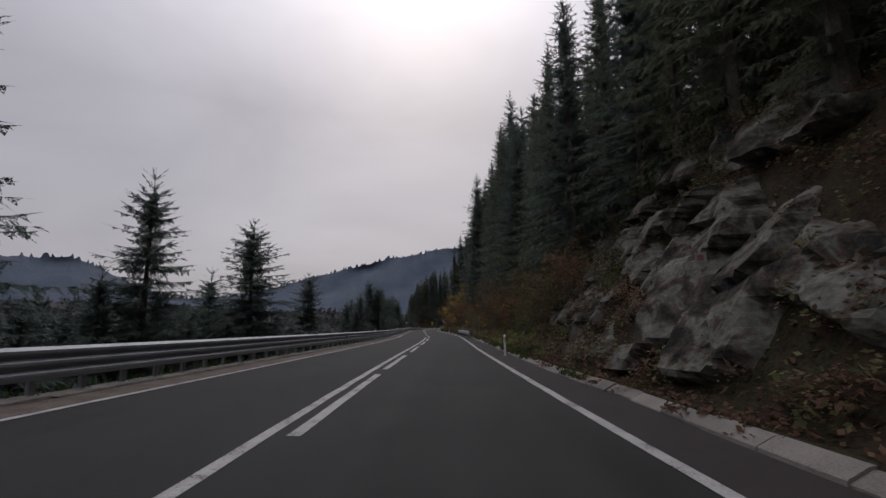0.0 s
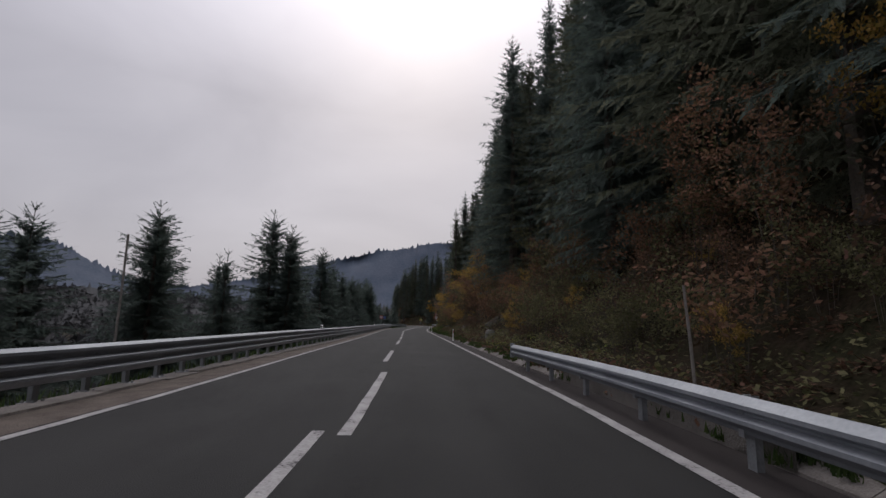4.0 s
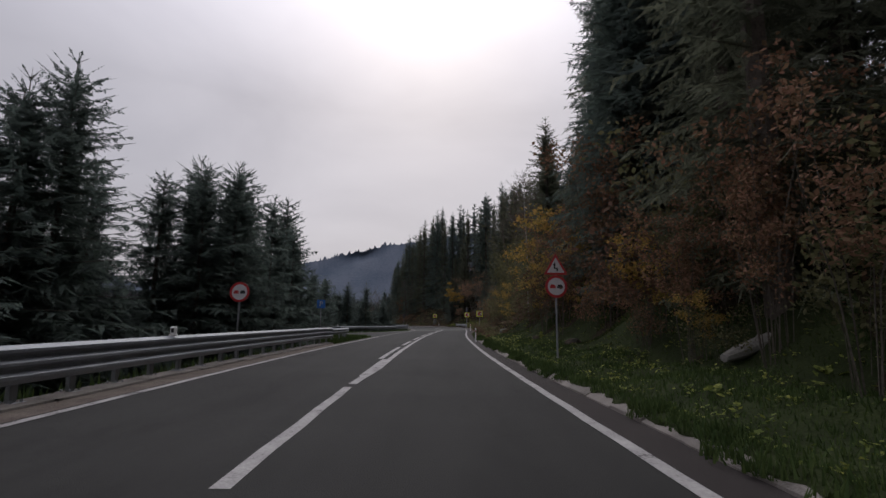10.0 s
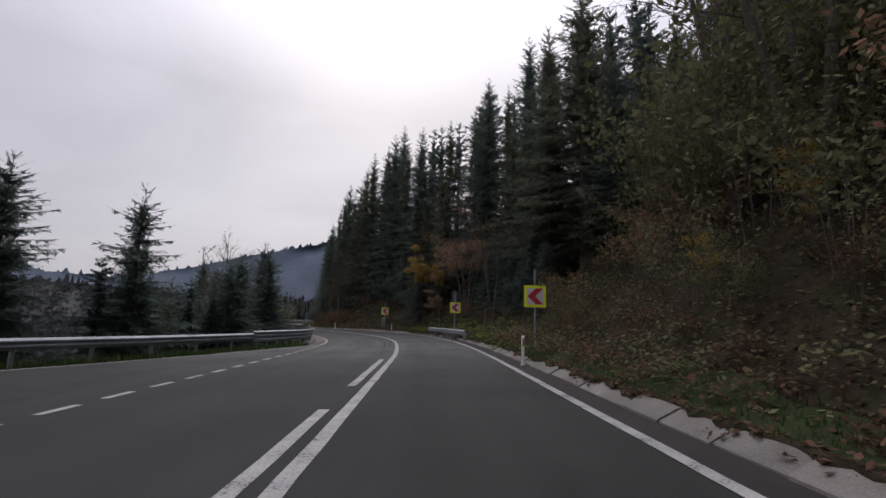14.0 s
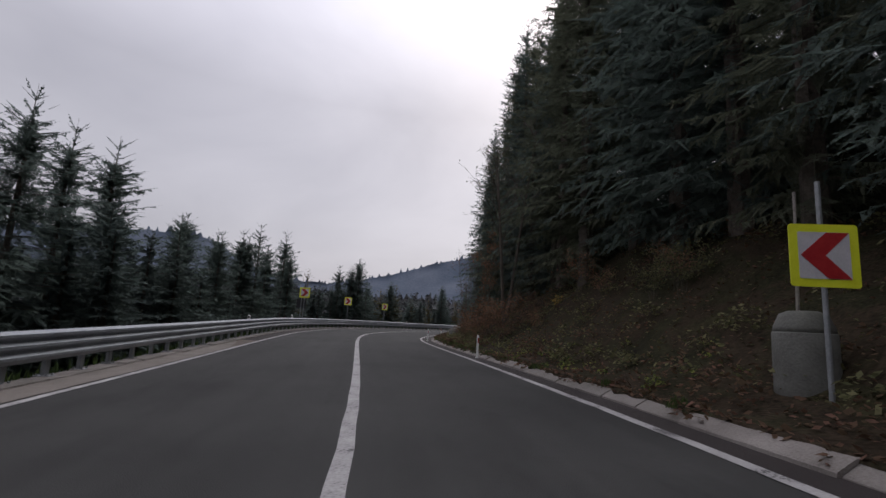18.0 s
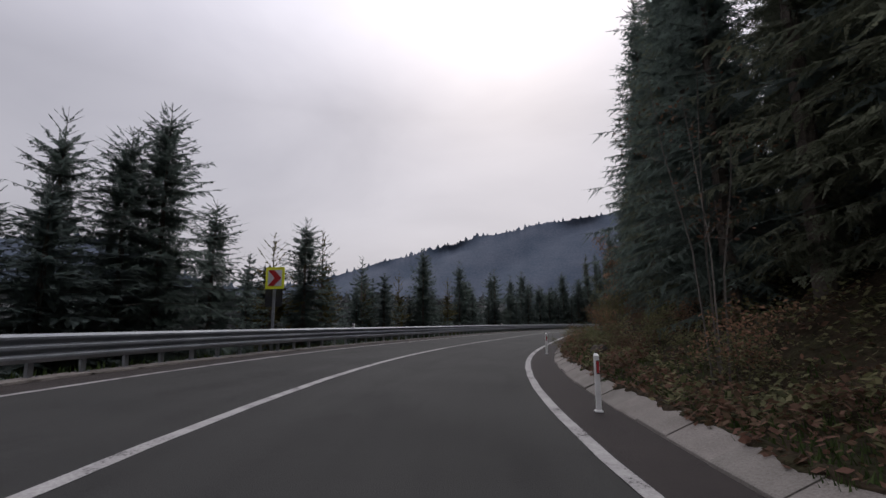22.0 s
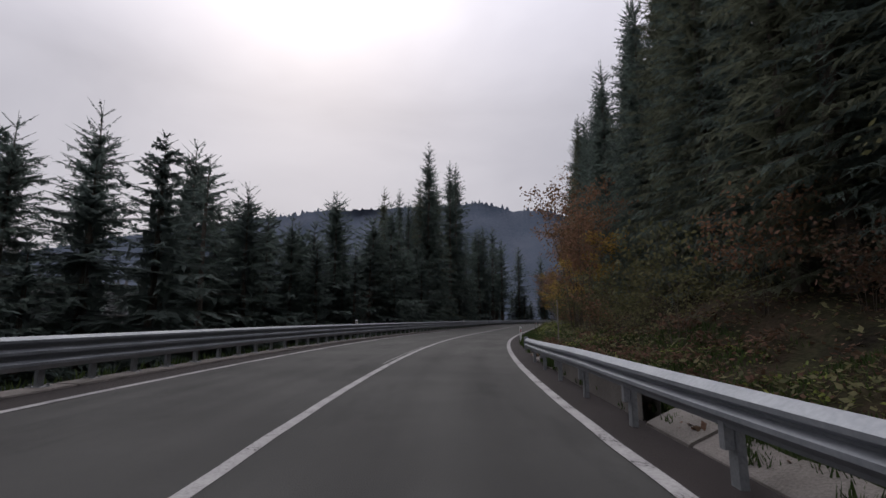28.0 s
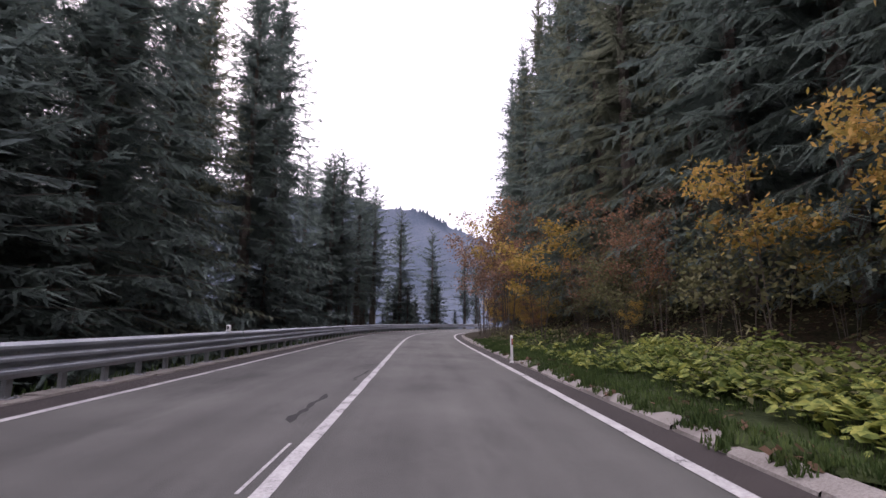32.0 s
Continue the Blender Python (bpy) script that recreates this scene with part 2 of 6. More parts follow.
# worn paint lets the asphalt through in places
ramp_ = next(nd for nd in M_PAINT.node_tree.nodes if nd.type == "VALTORGB").color_ramp
ramp_.elements[0].position, ramp_.elements[0].color = 0.37, (0.07, 0.067, 0.067, 1)
ramp_.elements.new(0.43).color = (0.29, 0.28, 0.275, 1)
M_CONC = material("kerb_concrete", (0.125, 0.112, 0.10), (0.225, 0.207, 0.188), 1.6, 0.9, 0.6, 45, 0.4, vary=0.14)
M_PLINTH = material("plinth_concrete", (0.13, 0.115, 0.102), (0.26, 0.238, 0.215), 3.0, 0.92, 0.7, 40, 0.5, vary=0.15)
M_GRAVEL = material("gravel", (0.062, 0.048, 0.04), (0.17, 0.142, 0.12), 2.2, 0.95, 1.0, 50, 0.5)


def forest_soil():
    """Bare earth, leaf litter, moss and reddish scree in patches of several sizes."""
    m = material("hillside_soil", (0.22, 0.22, 0.22), (0.8, 0.8, 0.8), 3.5, 0.97, 1.0, 16, 0.6, spec=0.08)
    n, l = m.node_tree.nodes, m.node_tree.links
    b = n["Principled BSDF"]
    co = n.new("ShaderNodeTexCoord")
    nz = n.new("ShaderNodeTexNoise")
    nz.inputs["Scale"].default_value, nz.inputs["Detail"].default_value, nz.inputs["Roughness"].default_value = 0.55, 8.0, 0.68
    l.new(co.outputs["Object"], nz.inputs["Vector"])
    rp = n.new("ShaderNodeValToRGB")
    el_ = rp.color_ramp.elements
    el_[0].position, el_[0].color = 0.30, (0.022, 0.018, 0.013, 1)
    el_[1].position, el_[1].color = 0.74, (0.10, 0.058, 0.040, 1)
    for p_, c_ in ((0.42, (0.05, 0.049, 0.025, 1)), (0.52, (0.060, 0.043, 0.029, 1)), (0.62, (0.058, 0.055, 0.028, 1))):
        el_.new(p_).color = c_
    l.new(nz.outputs["Fac"], rp.inputs[0])
    mx = n.new("ShaderNodeMix")
    mx.data_type = "RGBA"
    mx.blend_type = "MULTIPLY"
    mx.inputs[0].default_value = 1.0
    l.new(b.inputs["Base Color"].links[0].from_socket, mx.inputs[6])
    l.new(rp.outputs[0], mx.inputs[7])
    l.new(mx.outputs[2], b.inputs["Base Color"])
    return m


M_SOIL = forest_soil()
M_TURF = material("low_turf", (0.015, 0.021, 0.008), (0.038, 0.050, 0.018), 1.1, 0.95, 1.0, 22, 0.5, spec=0.1)
M_GRASS = material("grass_blades", (0.032, 0.055, 0.017), (0.072, 0.106, 0.034), 0.8, 0.85, island=0.35, translucent=0.35, spec=0.12)
M_STEEL = material("galvanised_steel", (0.22, 0.235, 0.255), (0.32, 0.335, 0.355), 1.6, 0.56, 0.15, 25, 0.4, metal=0.6, vary=0.05)
M_POST = material("post_steel", (0.20, 0.21, 0.22), (0.31, 0.32, 0.33), 6.0, 0.6, 0.2, 40, 0.4, metal=0.6, vary=0.08)
M_NEEDLE = material("spruce_needles", (0.088, 0.115, 0.102), (0.138, 0.170, 0.148), 0.7, 0.85, 0.0, 9.0, 0.3, island=0.3, translucent=0.5, spec=0.08, holes=(24.0, 0.482))
M_OLIVE = material("olive_spruce_needles", (0.100, 0.112, 0.080), (0.155, 0.165, 0.115), 0.7, 0.85, 0.0, 9.0, 0.3, island=0.3, translucent=0.5, spec=0.08, holes=(24.0, 0.482))
M_FOREST = material("forest_needles", (0.090, 0.116, 0.108), (0.138, 0.168, 0.152), 0.25, 0.85, 0.0, 3.0, 0.3, island=0.25, translucent=0.5, spec=0.08, holes=(11.0, 0.46))
M_LARCH = material("larch_needles", (0.085, 0.080, 0.035), (0.15, 0.13, 0.055), 0.9, 0.85, island=0.3, translucent=0.35, spec=0.1)
M_BARK = material("bark", (0.06, 0.05, 0.042), (0.13, 0.11, 0.09), 5.0, 0.95, 1.0, 18, 0.5, vary=0.2)
M_PALEBARK = material("pale_bark", (0.085, 0.075, 0.065), (0.18, 0.16, 0.14), 5.0, 0.95, 0.8, 18, 0.5, vary=0.2)
M_BIRCH = material("birch_bark", (0.17, 0.16, 0.145), (0.32, 0.305, 0.28), 6.0, 0.85, 0.5, 22, 0.5)
M_GOLD = material("gold_leaves", (0.25, 0.17, 0.045), (0.47, 0.33, 0.10), 0.9, 0.7, island=0.35, translucent=0.4, spec=0.12)
M_RUSSET = material("russet_leaves", (0.145, 0.088, 0.055), (0.28, 0.172, 0.105), 0.9, 0.8, island=0.4, translucent=0.38, spec=0.12)
M_COPPER = material("copper_leaves", (0.19, 0.12, 0.078), (0.36, 0.24, 0.16), 0.9, 0.8, island=0.35, translucent=0.38, spec=0.12)
M_DULL = material("dull_green_leaves", (0.092, 0.095, 0.048), (0.18, 0.172, 0.084), 0.9, 0.8, island=0.4, translucent=0.38, spec=0.12)
M_GREENLEAF = material("broad_green_leaves", (0.075, 0.115, 0.028), (0.24, 0.265, 0.066), 0.8, 0.7, island=0.6, translucent=0.4, spec=0.15)
M_FERN = material("withered_leaves", (0.074, 0.046, 0.031), (0.155, 0.098, 0.063), 0.8, 0.85, island=0.45, translucent=0.35, spec=0.1)
def lichened_rock():
    """Dark fissured rock with rounded pale grey-green lichen patches and rusty stains."""
    m = material("lichened_rock", (0.55, 0.55, 0.55), (1.15, 1.15, 1.15), 5.0, 0.95, 1.0, 14, 0.5, spec=0.1)
    n, l = m.node_tree.nodes, m.node_tree.links
    b = n["Principled BSDF"]
    co = n.new("ShaderNodeTexCoord")
    nz = n.new("ShaderNodeTexNoise")
    nz.inputs["Scale"].default_value, nz.inputs["Detail"].default_value, nz.inputs["Roughness"].default_value = 1.5, 7.0, 0.62
    nz.inputs["Distortion"].default_value = 0.6
    l.new(co.outputs["Object"], nz.inputs["Vector"])
    rp = n.new("ShaderNodeValToRGB")
    el_ = rp.color_ramp.elements
    el_[0].position, el_[0].color = 0.36, (0.018, 0.017, 0.016, 1)
    el_[1].position, el_[1].color = 0.72, (0.21, 0.205, 0.175, 1)
    for p_, c_ in ((0.44, (0.045, 0.042, 0.034, 1)), (0.50, (0.085, 0.066, 0.052, 1)), (0.54, (0.125, 0.13, 0.112, 1)), (0.60, (0.145, 0.138, 0.12, 1))):
        el_.new(p_).color = c_
    l.new(nz.outputs["Fac"], rp.inputs[0])
    mx = n.new("ShaderNodeMix")
    mx.data_type, mx.blend_type = "RGBA", "MULTIPLY"
    mx.inputs[0].default_value = 1.0
    l.new(b.inputs["Base Color"].links[0].from_socket, mx.inputs[6])
    l.new(rp.outputs[0], mx.inputs[7])
    l.new(mx.outputs[2], b.inputs["Base Color"])
    return m


M_ROCK = lichened_rock()
M_SCREE = material("scree_rock", (0.035, 0.024, 0.018), (0.16, 0.105, 0.075), 2.4, 0.95, 1.0, 12, 0.5, spec=0.1)
M_FADED = material("faded_paint", (0.16, 0.14, 0.135), (0.24, 0.21, 0.2), 9.0, 0.9)
M_FADEDRED = material("faded_red_paint", (0.13, 0.06, 0.055), (0.18, 0.08, 0.07), 9.0, 0.9)
M_DRUM = material("grey_concrete_drum", (0.095, 0.095, 0.085), (0.155, 0.155, 0.14), 3.0, 0.9, 0.5, 30, 0.4)
# distance haze over the ridges is mixed into this bluish base colour
M_FARWOOD_HAZE = material("haze_tinted_far_forest", (0.048, 0.068, 0.098), (0.095, 0.110, 0.142), 0.02, 0.95, 0.0, 0.3, 0.5)
# valley haze painted in: a flat grey with little contrast for spur and trees
M_MIDWOOD_HAZE = material("valley_forest", (0.047, 0.051, 0.054), (0.064, 0.062, 0.060), 0.05, 0.95, 0.0, 0.6, 0.5)
M_WHITE = material("white_plastic", (0.60, 0.60, 0.58), (0.74, 0.74, 0.72), 6.0, 0.5, 0.1, 40, 0.3)
M_DARK = material("dark_plastic", (0.015, 0.015, 0.017), (0.03, 0.03, 0.03), 6.0, 0.5)
M_RED = material("red_reflector", (0.30, 0.015, 0.02), (0.40, 0.03, 0.03), 8.0, 0.35, spec=0.5)
M_SIGNWHITE = material("sign_white", (0.44, 0.43, 0.44), (0.54, 0.53, 0.54), 5.0, 0.4, spec=0.5)
M_SIGNYELLOW = material("sign_yellow_green", (0.62, 0.66, 0.02), (0.70, 0.74, 0.04), 5.0, 0.4, spec=0.5)
M_SIGNBLUE = material("sign_blue", (0.02, 0.10, 0.32), (0.03, 0.13, 0.40), 5.0, 0.4, spec=0.5)
M_SIGNBACK = material("sign_back_grey", (0.03, 0.03, 0.034), (0.05, 0.05, 0.055), 5.0, 0.6, metal=0.3)
M_WOODPOLE = material("weathered_pole", (0.14, 0.13, 0.115), (0.24, 0.22, 0.20), 8.0, 0.9, 0.6, 40, 0.4, vary=0.2)


# ---- the road's line: curvature (1/km), cross-fall (degrees, right side lower) and lane widths ----
KAP = [-4.56, -1.74, -0.68, -0.94, 0.1, 1.26, 2.28, 3.18, 2.74, 0.96, -0.7, -0.37, 1.3, 0.82, 0.21, 0.5, -0.63, -2.66, -2.04, -0.74, -1.41, -2.95, -1.79, -0.94, -2.2, -2.52, -1.26, -0.2, 1.8, 7.39,
       17.84, 22.0, 20.3, 14.18, 6.26, 1.12, -0.1, -2.89, -10.46, -17.84, -18.68, -16.76, -16.83, -14.68, -6.32, 0.28, -0.51, -3.76, -6.08, -7.9, -8.96, -7.83, -6.84, -7.49, -8.17, -4.84, -1.17, 0.1, 0.92, 0.01, -1.4, -2.2, -6.0, -12.0, -18.0, -20.0, -20.0, -16.0, -10.0, -6.0]
BANK = [1.76, 0.91, 0.38, -0.07, -0.53, -0.16, -0.33, -0.23, -0.11, 0.25, 0.61, 0.5, 0.0, -0.78, -1.53, -2.34, -2.62, -1.68, -0.28, 1.16, 1.64, 1.48, 1.06, 1.11, 1.01, 0.9, 0.88, 0.69, 0.57, 0.29, 0.31, 0.37, 0.44]
W_RIGHT = [3.83, 3.49, 3.21, 3.12, 3.25, 3.23, 3.18, 3.19, 3.32, 3.36, 3.4, 3.39, 3.35, 3.42, 3.4, 3.27, 3.27, 3.48, 3.76, 4.01, 4.16, 4.09, 3.93, 3.63, 3.43, 3.31, 3.29, 3.26, 3.3, 3.32, 3.33, 3.4, 3.47]
W_LEFT = [3.54, 3.36, 3.24, 3.15, 3.06, 3.05, 3.03, 3.04, 2.99, 3.01, 3.07, 3.13, 3.19, 3.4, 3.73, 3.94, 4.07, 4.1, 3.98, 3.83, 3.65, 3.55, 3.55, 3.57, 3.5, 3.47, 3.52, 3.57, 3.62, 3.57, 3.52, 3.5, 3.48]
S_GRID = np.arange(-80, 470.01, 0.5)
K_GRID = np.interp(S_GRID, -15 + 6 * np.arange(len(KAP)), KAP) / 1000
K_GRID[S_GRID < -15] = 0
HEAD = np.concatenate([[0], np.cumsum((K_GRID[1:] + K_GRID[:-1]) / 2 * 0.5)])
I0 = int(np.argmin(abs(S_GRID)))
HEAD -= HEAD[I0]
HM = (HEAD[1:] + HEAD[:-1]) / 2
X_GRID = np.concatenate([[0], np.cumsum(-np.sin(HM) * 0.5)])
Y_GRID = np.concatenate([[0], np.cumsum(np.cos(HM) * 0.5)])
X_GRID, Y_GRID = X_GRID - X_GRID[I0], Y_GRID - Y_GRID[I0]


def along(table, s):
    return np.interp(s, -15 + 12 * np.arange(len(table)), table)


def lane_r(s):
    return along(W_RIGHT, s)


def lane_l(s):
    return along(W_LEFT, s)


def at(s, o, z=0.0):
    """World places (arrays too) at s along the road, o to the right of its axis, z over its surface."""
    s, o = np.asarray(s, float), np.asarray(o, float)
    th = np.interp(s, S_GRID, HEAD)
    fade = np.clip((30 - abs(o)) / 22, 0, 1)
    return np.stack([np.interp(s, S_GRID, X_GRID) + o * np.cos(th), np.interp(s, S_GRID, Y_GRID) + o * np.sin(th),
                     z - fade * o * np.tan(np.radians(along(BANK, s)))], -1)


def spot(s, o, z=0.0, turn=0.0, size=1.0, wide=None):
    """A pose at a place by the road, turned with it; turn in degrees to the left."""
    p = at(s, o, z)
    th = float(np.interp(s, S_GRID, HEAD))
    w = size if wide is None else wide
    return Matrix.Translation(Vector(p)) @ Matrix.Rotation(th + radians(turn), 4, "Z") @ Matrix.Diagonal((w, w, size, 1))


def knots(s, table):
    return np.interp(s, [a for a, _ in table], [b for _, b in table])


KERB_GAP = [(-80, 1.04), (-10, 1.06), (-7, 1.09), (-2, 0.94), (10, 0.98), (20, 0.83), (40, 0.68), (52, 0.6), (63, 0.83), (74, 0.77), (88, 0.67), (100, 0.6), (123, 0.5), (160, 0.6), (178, 0.62), (188, 0.54), (199, 0.57), (212, 0.7), (222, 0.75), (231, 0.9), (242, 0.8), (258, 0.78), (290, 0.7), (307, 0.6), (327, 0.53), (470, 0.53)]


def kerb_o(s):
    return lane_r(s) + knots(s, KERB_GAP)


def kerb_w(s):
    """How broad the kerb's face is, against the usual 0.2 m."""
    return np.interp(s, [10, 14, 22, 28, 118, 123, 150, 160, 205, 214, 222, 232, 244, 262, 277, 281, 288, 294, 314, 320, 345], [1, 1.35, 1.35, 1, 1, 1.5, 1.4, 1, 1, 1.6, 1.7, 1.9, 1.8, 1, 1, 1.7, 1.7, 1, 1, 1.35, 1.35])


def kerb_back(s):
    return kerb_o(s) + 0.08 + 0.2 * kerb_w(s)


SWING = [(117, 3.9), (121.5, 4.05), (124, 4.35), (129, 6.0), (130.5, 6.9), (133, 9.1), (136, 10.1), (142, 10.3), (149, 9.6), (158, 6.9), (166, 5.05), (172, 4.95)]
LAY_BY = [(128.6, 3.2), (130.7, 5.55), (132.6, 7.6), (133.4, 8.2), (134.4, 8.65), (136, 9.0), (139, 9.2), (144, 9.3), (149, 8.7), (158, 5.8), (163, 4.15)]


def rail_o(s):
    """The valley guard rail's offset; round the lay-by it swings out."""
    s = np.asarray(s, float)
    base = lane_l(s) + np.interp(s, [-80, 5, 30, 60, 90, 116, 165, 200, 230, 300, 470], [0.95, 1.05, 1.15, 0.9, 0.82, 0.85, 0.9, 1.0, 1.15, 1.0, 0.9])
    return -np.where((s < 117) | (s > 172), base, knots(s, SWING))


def edge_left(s):
    """Where the level ground ends on the valley side."""
    return rail_o(s) - 0.35


VERGE = [(-80, 0.5), (-3, 0.45), (4, 1.2), (14, 1.2), (22, 0.9), (45, 1.4), (57, 1.2), (80, 0.8), (90, 2.2), (120, 1.8), (135, 0.7), (150, 1.0), (158, 2.4), (172, 1.8), (180, 1.1), (192, 1.2), (200, 0.9), (215, 1.5), (260, 1.3), (275, 2.0), (300, 1.4), (315, 2.5), (470, 2.5)]
STEEP = [(-80, 1.5), (8, 1.5), (22, 1.05), (100, 1.05), (110, 0.85), (122, 1.0), (158, 0.95), (170, 0.8), (205, 0.85), (215, 0.7), (285, 0.6), (305, 0.45), (470, 0.4)]


def bumps(x, y, k):
    """Smooth unevenness, about -1 to 1."""
    return (np.sin(x * 0.91 * k + 1.3 * np.sin(y * 0.63 * k)) + np.sin(y * 1.13 * k + 1.7 * np.sin(x * 0.47 * k + 2))) / 2


def ground_z(s, o):
    s, o = np.broadcast_arrays(np.asarray(s, float), np.asarray(o, float))
    p = at(s, o)
    rough = bumps(p[..., 0], p[..., 1], 1.0) * 0.5 + bumps(p[..., 0] + 7, p[..., 1], 2.7) * 0.3
    u = o - (kerb_back(s))
    v = knots(s, VERGE)
    up = np.clip(u - v, 0, None)
    right = 0.10 + 0.14 * np.clip(u, 0, v) + knots(s, STEEP) * (np.clip(up, 0, 9) - 0.35 * (1 - np.exp(-up / 0.5))) + 0.55 * np.clip(up - 9, 0, 60) + rough * np.clip(u / 3, 0, 1) * 0.55 - 0.42 * np.exp(-((s - 52.6) / 1.6) ** 2 - ((o - 5.1) / 0.9) ** 2) - 0.4 * np.exp(-((s - 127.9) / 1.5) ** 2 - ((o - 5.9) / 0.9) ** 2)
    d = edge_left(s) - o
    left = -0.06 - 0.5 * np.clip(d, 0, 14) - 0.28 * np.clip(d - 14, 0, 22) + rough * np.clip(d / 4, 0, 1) * 0.4
    return np.where(u > 0, right, np.where(d > 0, left, -0.3))


def mesh_ob(name, verts, faces, mat, smooth=False):
    me = bpy.data.meshes.new(name)
    me.from_pydata(np.asarray(verts).tolist(), [], np.asarray(faces).tolist() if isinstance(faces, np.ndarray) else faces)
    for m in mat if isinstance(mat, (list, tuple)) else (mat,):
        me.materials.append(m)
    if smooth:
        me.polygons.foreach_set("use_smooth", [True] * len(me.polygons))
    me.update()
    return new(name, me)


def lay_uv(ob, s, cols):
    """Gives a surface laid by strip() its offset and distance as coordinates."""
    co = np.stack([np.stack([o + 0 * s, s], -1) for o, _ in cols], 1).reshape(-1, 2)
    idx_ = np.empty(len(ob.data.loops), np.int32)
    ob.data.loops.foreach_get("vertex_index", idx_)
    ob.data.uv_layers.new(name="lane").data.foreach_set("uv", co[idx_].astype(np.float32).ravel())


def strip(name, s, cols, mat, smooth=True):
    """A surface along the road: cols gives, for each s, rows of offset and height."""
    n, k = len(s), len(cols)
    v = np.stack([at(s, o, z) for o, z in cols], 1).reshape(-1, 3)
    a = (np.arange(n - 1)[:, None] * k + np.arange(k - 1)).ravel()
    return mesh_ob(name, v, np.stack([a, a + 1, a + k + 1, a + k], 1), mat, smooth)


def part(name, bm, mat, parent, label=""):
    me = bpy.data.meshes.new(name)
    bm.to_mesh(me)
    bm.free()
    me.materials.append(mat)
    ob = new(name, me)
    ob.parent = parent
    return tagged(ob, label)


def empty(name, m=None):
    ob = new(name)
    ob.empty_display_size = 0.2
    if m is not None:
        ob.matrix_basis = m
    return ob


def box(bm, size, at_=(0, 0, 0), bevel=0.0, turn=None):
    r = bmesh.ops.create_cube(bm, size=1.0)
    vs = r["verts"]
    m = Matrix.Translation(at_) @ (turn or Matrix()) @ Matrix.Diagonal((*size, 1))
    bmesh.ops.transform(bm, matrix=m, verts=vs)
    if bevel:
        es = list({e for v in vs for e in v.link_edges})
        bmesh.ops.bevel(bm, geom=es, offset=bevel, segments=1, affect="EDGES")
    return bm


def tube(bm, pts, radii, sides=7):
    """A tapered tube through the points."""
    rings = []
    for i, p in enumerate(pts):
        p = Vector(p)
        d = (Vector(pts[min(i + 1, len(pts) - 1)]) - Vector(pts[max(i - 1, 0)])).normalized()
        q = d.to_track_quat("Z", "Y")
        rings.append([bm.verts.new(p + q @ Vector((radii[i] * math.cos(2 * math.pi * k / sides), radii[i] * math.sin(2 * math.pi * k / sides), 0))) for k in range(sides)])
    for a, b in zip(rings, rings[1:]):
        for k in range(sides):
            bm.faces.new((a[k], a[(k + 1) % sides], b[(k + 1) % sides], b[k]))
    bm.faces.new(rings[0][::-1])
    bm.faces.new(rings[-1])
    return bm


# ---- ground, road and markings ----
s1 = np.arange(-70, 440.1, 1.0)
o = edge_left(s1) - 39
cols = [(o, ground_z(s1, o) - 5)]
for d in (34, 26, 20, 15, 11, 8, 6, 4.5, 3, 2, 1.2, 0.5, 0.0):
    o = edge_left(s1) - d
    cols.append((o, ground_z(s1, o - 1e-6) if d else np.full(len(s1), -0.06)))
cols.append((edge_left(s1) + 0.02, np.full(len(s1), -0.14)))
cols.append((kerb_back(s1) - 0.05, np.full(len(s1), -0.14)))
cols.append((kerb_back(s1) - 0.03, np.full(len(s1), 0.085)))
for u in (0.02, 0.3, 0.6, 0.9, 1.3, 1.7, 2.2, 2.7, 3.3, 4, 4.8, 5.8, 7, 8.5, 10.5, 13, 16, 20, 25, 31):
    o = kerb_back(s1) + u
    cols.append((o, ground_z(s1, o)))
o = kerb_back(s1) + 37
cols.append((o, ground_z(s1, o) - 18))
n, k = len(s1), len(cols)
v_in = np.stack([at(s1, o, z) for o, z in cols], 1).reshape(-1, 3)
a = (np.arange(n - 1)[:, None] * k + np.arange(k - 1)).ravel()
f_in = np.stack([a, a + 1, a + k + 1, a + k], 1)
# the country round it, out to the horizon
gx, gy = np.meshgrid(np.r_[np.arange(-2400, -400, 100), np.arange(-400, 400, 12.5), np.arange(400, 2401, 100)], np.r_[np.arange(-2400, -300, 100), np.arange(-300, 700, 12.5), np.arange(700, 2601, 100)], indexing="ij")
rs = np.arange(-80, 470, 4.0)
rx, ry, rh = np.interp(rs, S_GRID, X_GRID), np.interp(rs, S_GRID, Y_GRID), np.interp(rs, S_GRID, HEAD)
d2 = (gx[..., None] - rx) ** 2 + (gy[..., None] - ry) ** 2
ni = d2.argmin(-1)
near = np.sqrt(d2.min(-1))
side = (gx - rx[ni]) * np.cos(rh[ni]) + (gy - ry[ni]) * np.sin(rh[ni])
rise = np.where(side > 0, 3 + 0.5 * np.clip(near - 6, 0, 40) + 0.12 * np.clip(near - 46, 0, 200), -0.5 * np.clip(near - 5, 0, 14) - 0.25 * np.clip(near - 19, 0, 20) + 0.02 * np.clip(near - 60, 0, 600))
gz = rise - 1.6 - 5.0 * np.clip((40 - near) / 12, 0, 1) + bumps(gx, gy, 0.05) * np.clip(near / 60, 0, 3)
gi = np.arange(gx.size).reshape(gx.shape)
ok = near > 17
keep = ok[:-1, :-1] & ok[1:, :-1] & ok[1:, 1:] & ok[:-1, 1:]
f_out = np.stack([gi[:-1, :-1], gi[1:, :-1], gi[1:, 1:], gi[:-1, 1:]], -1)[keep]
v_out = np.stack([gx, gy, gz], -1).reshape(-1, 3)
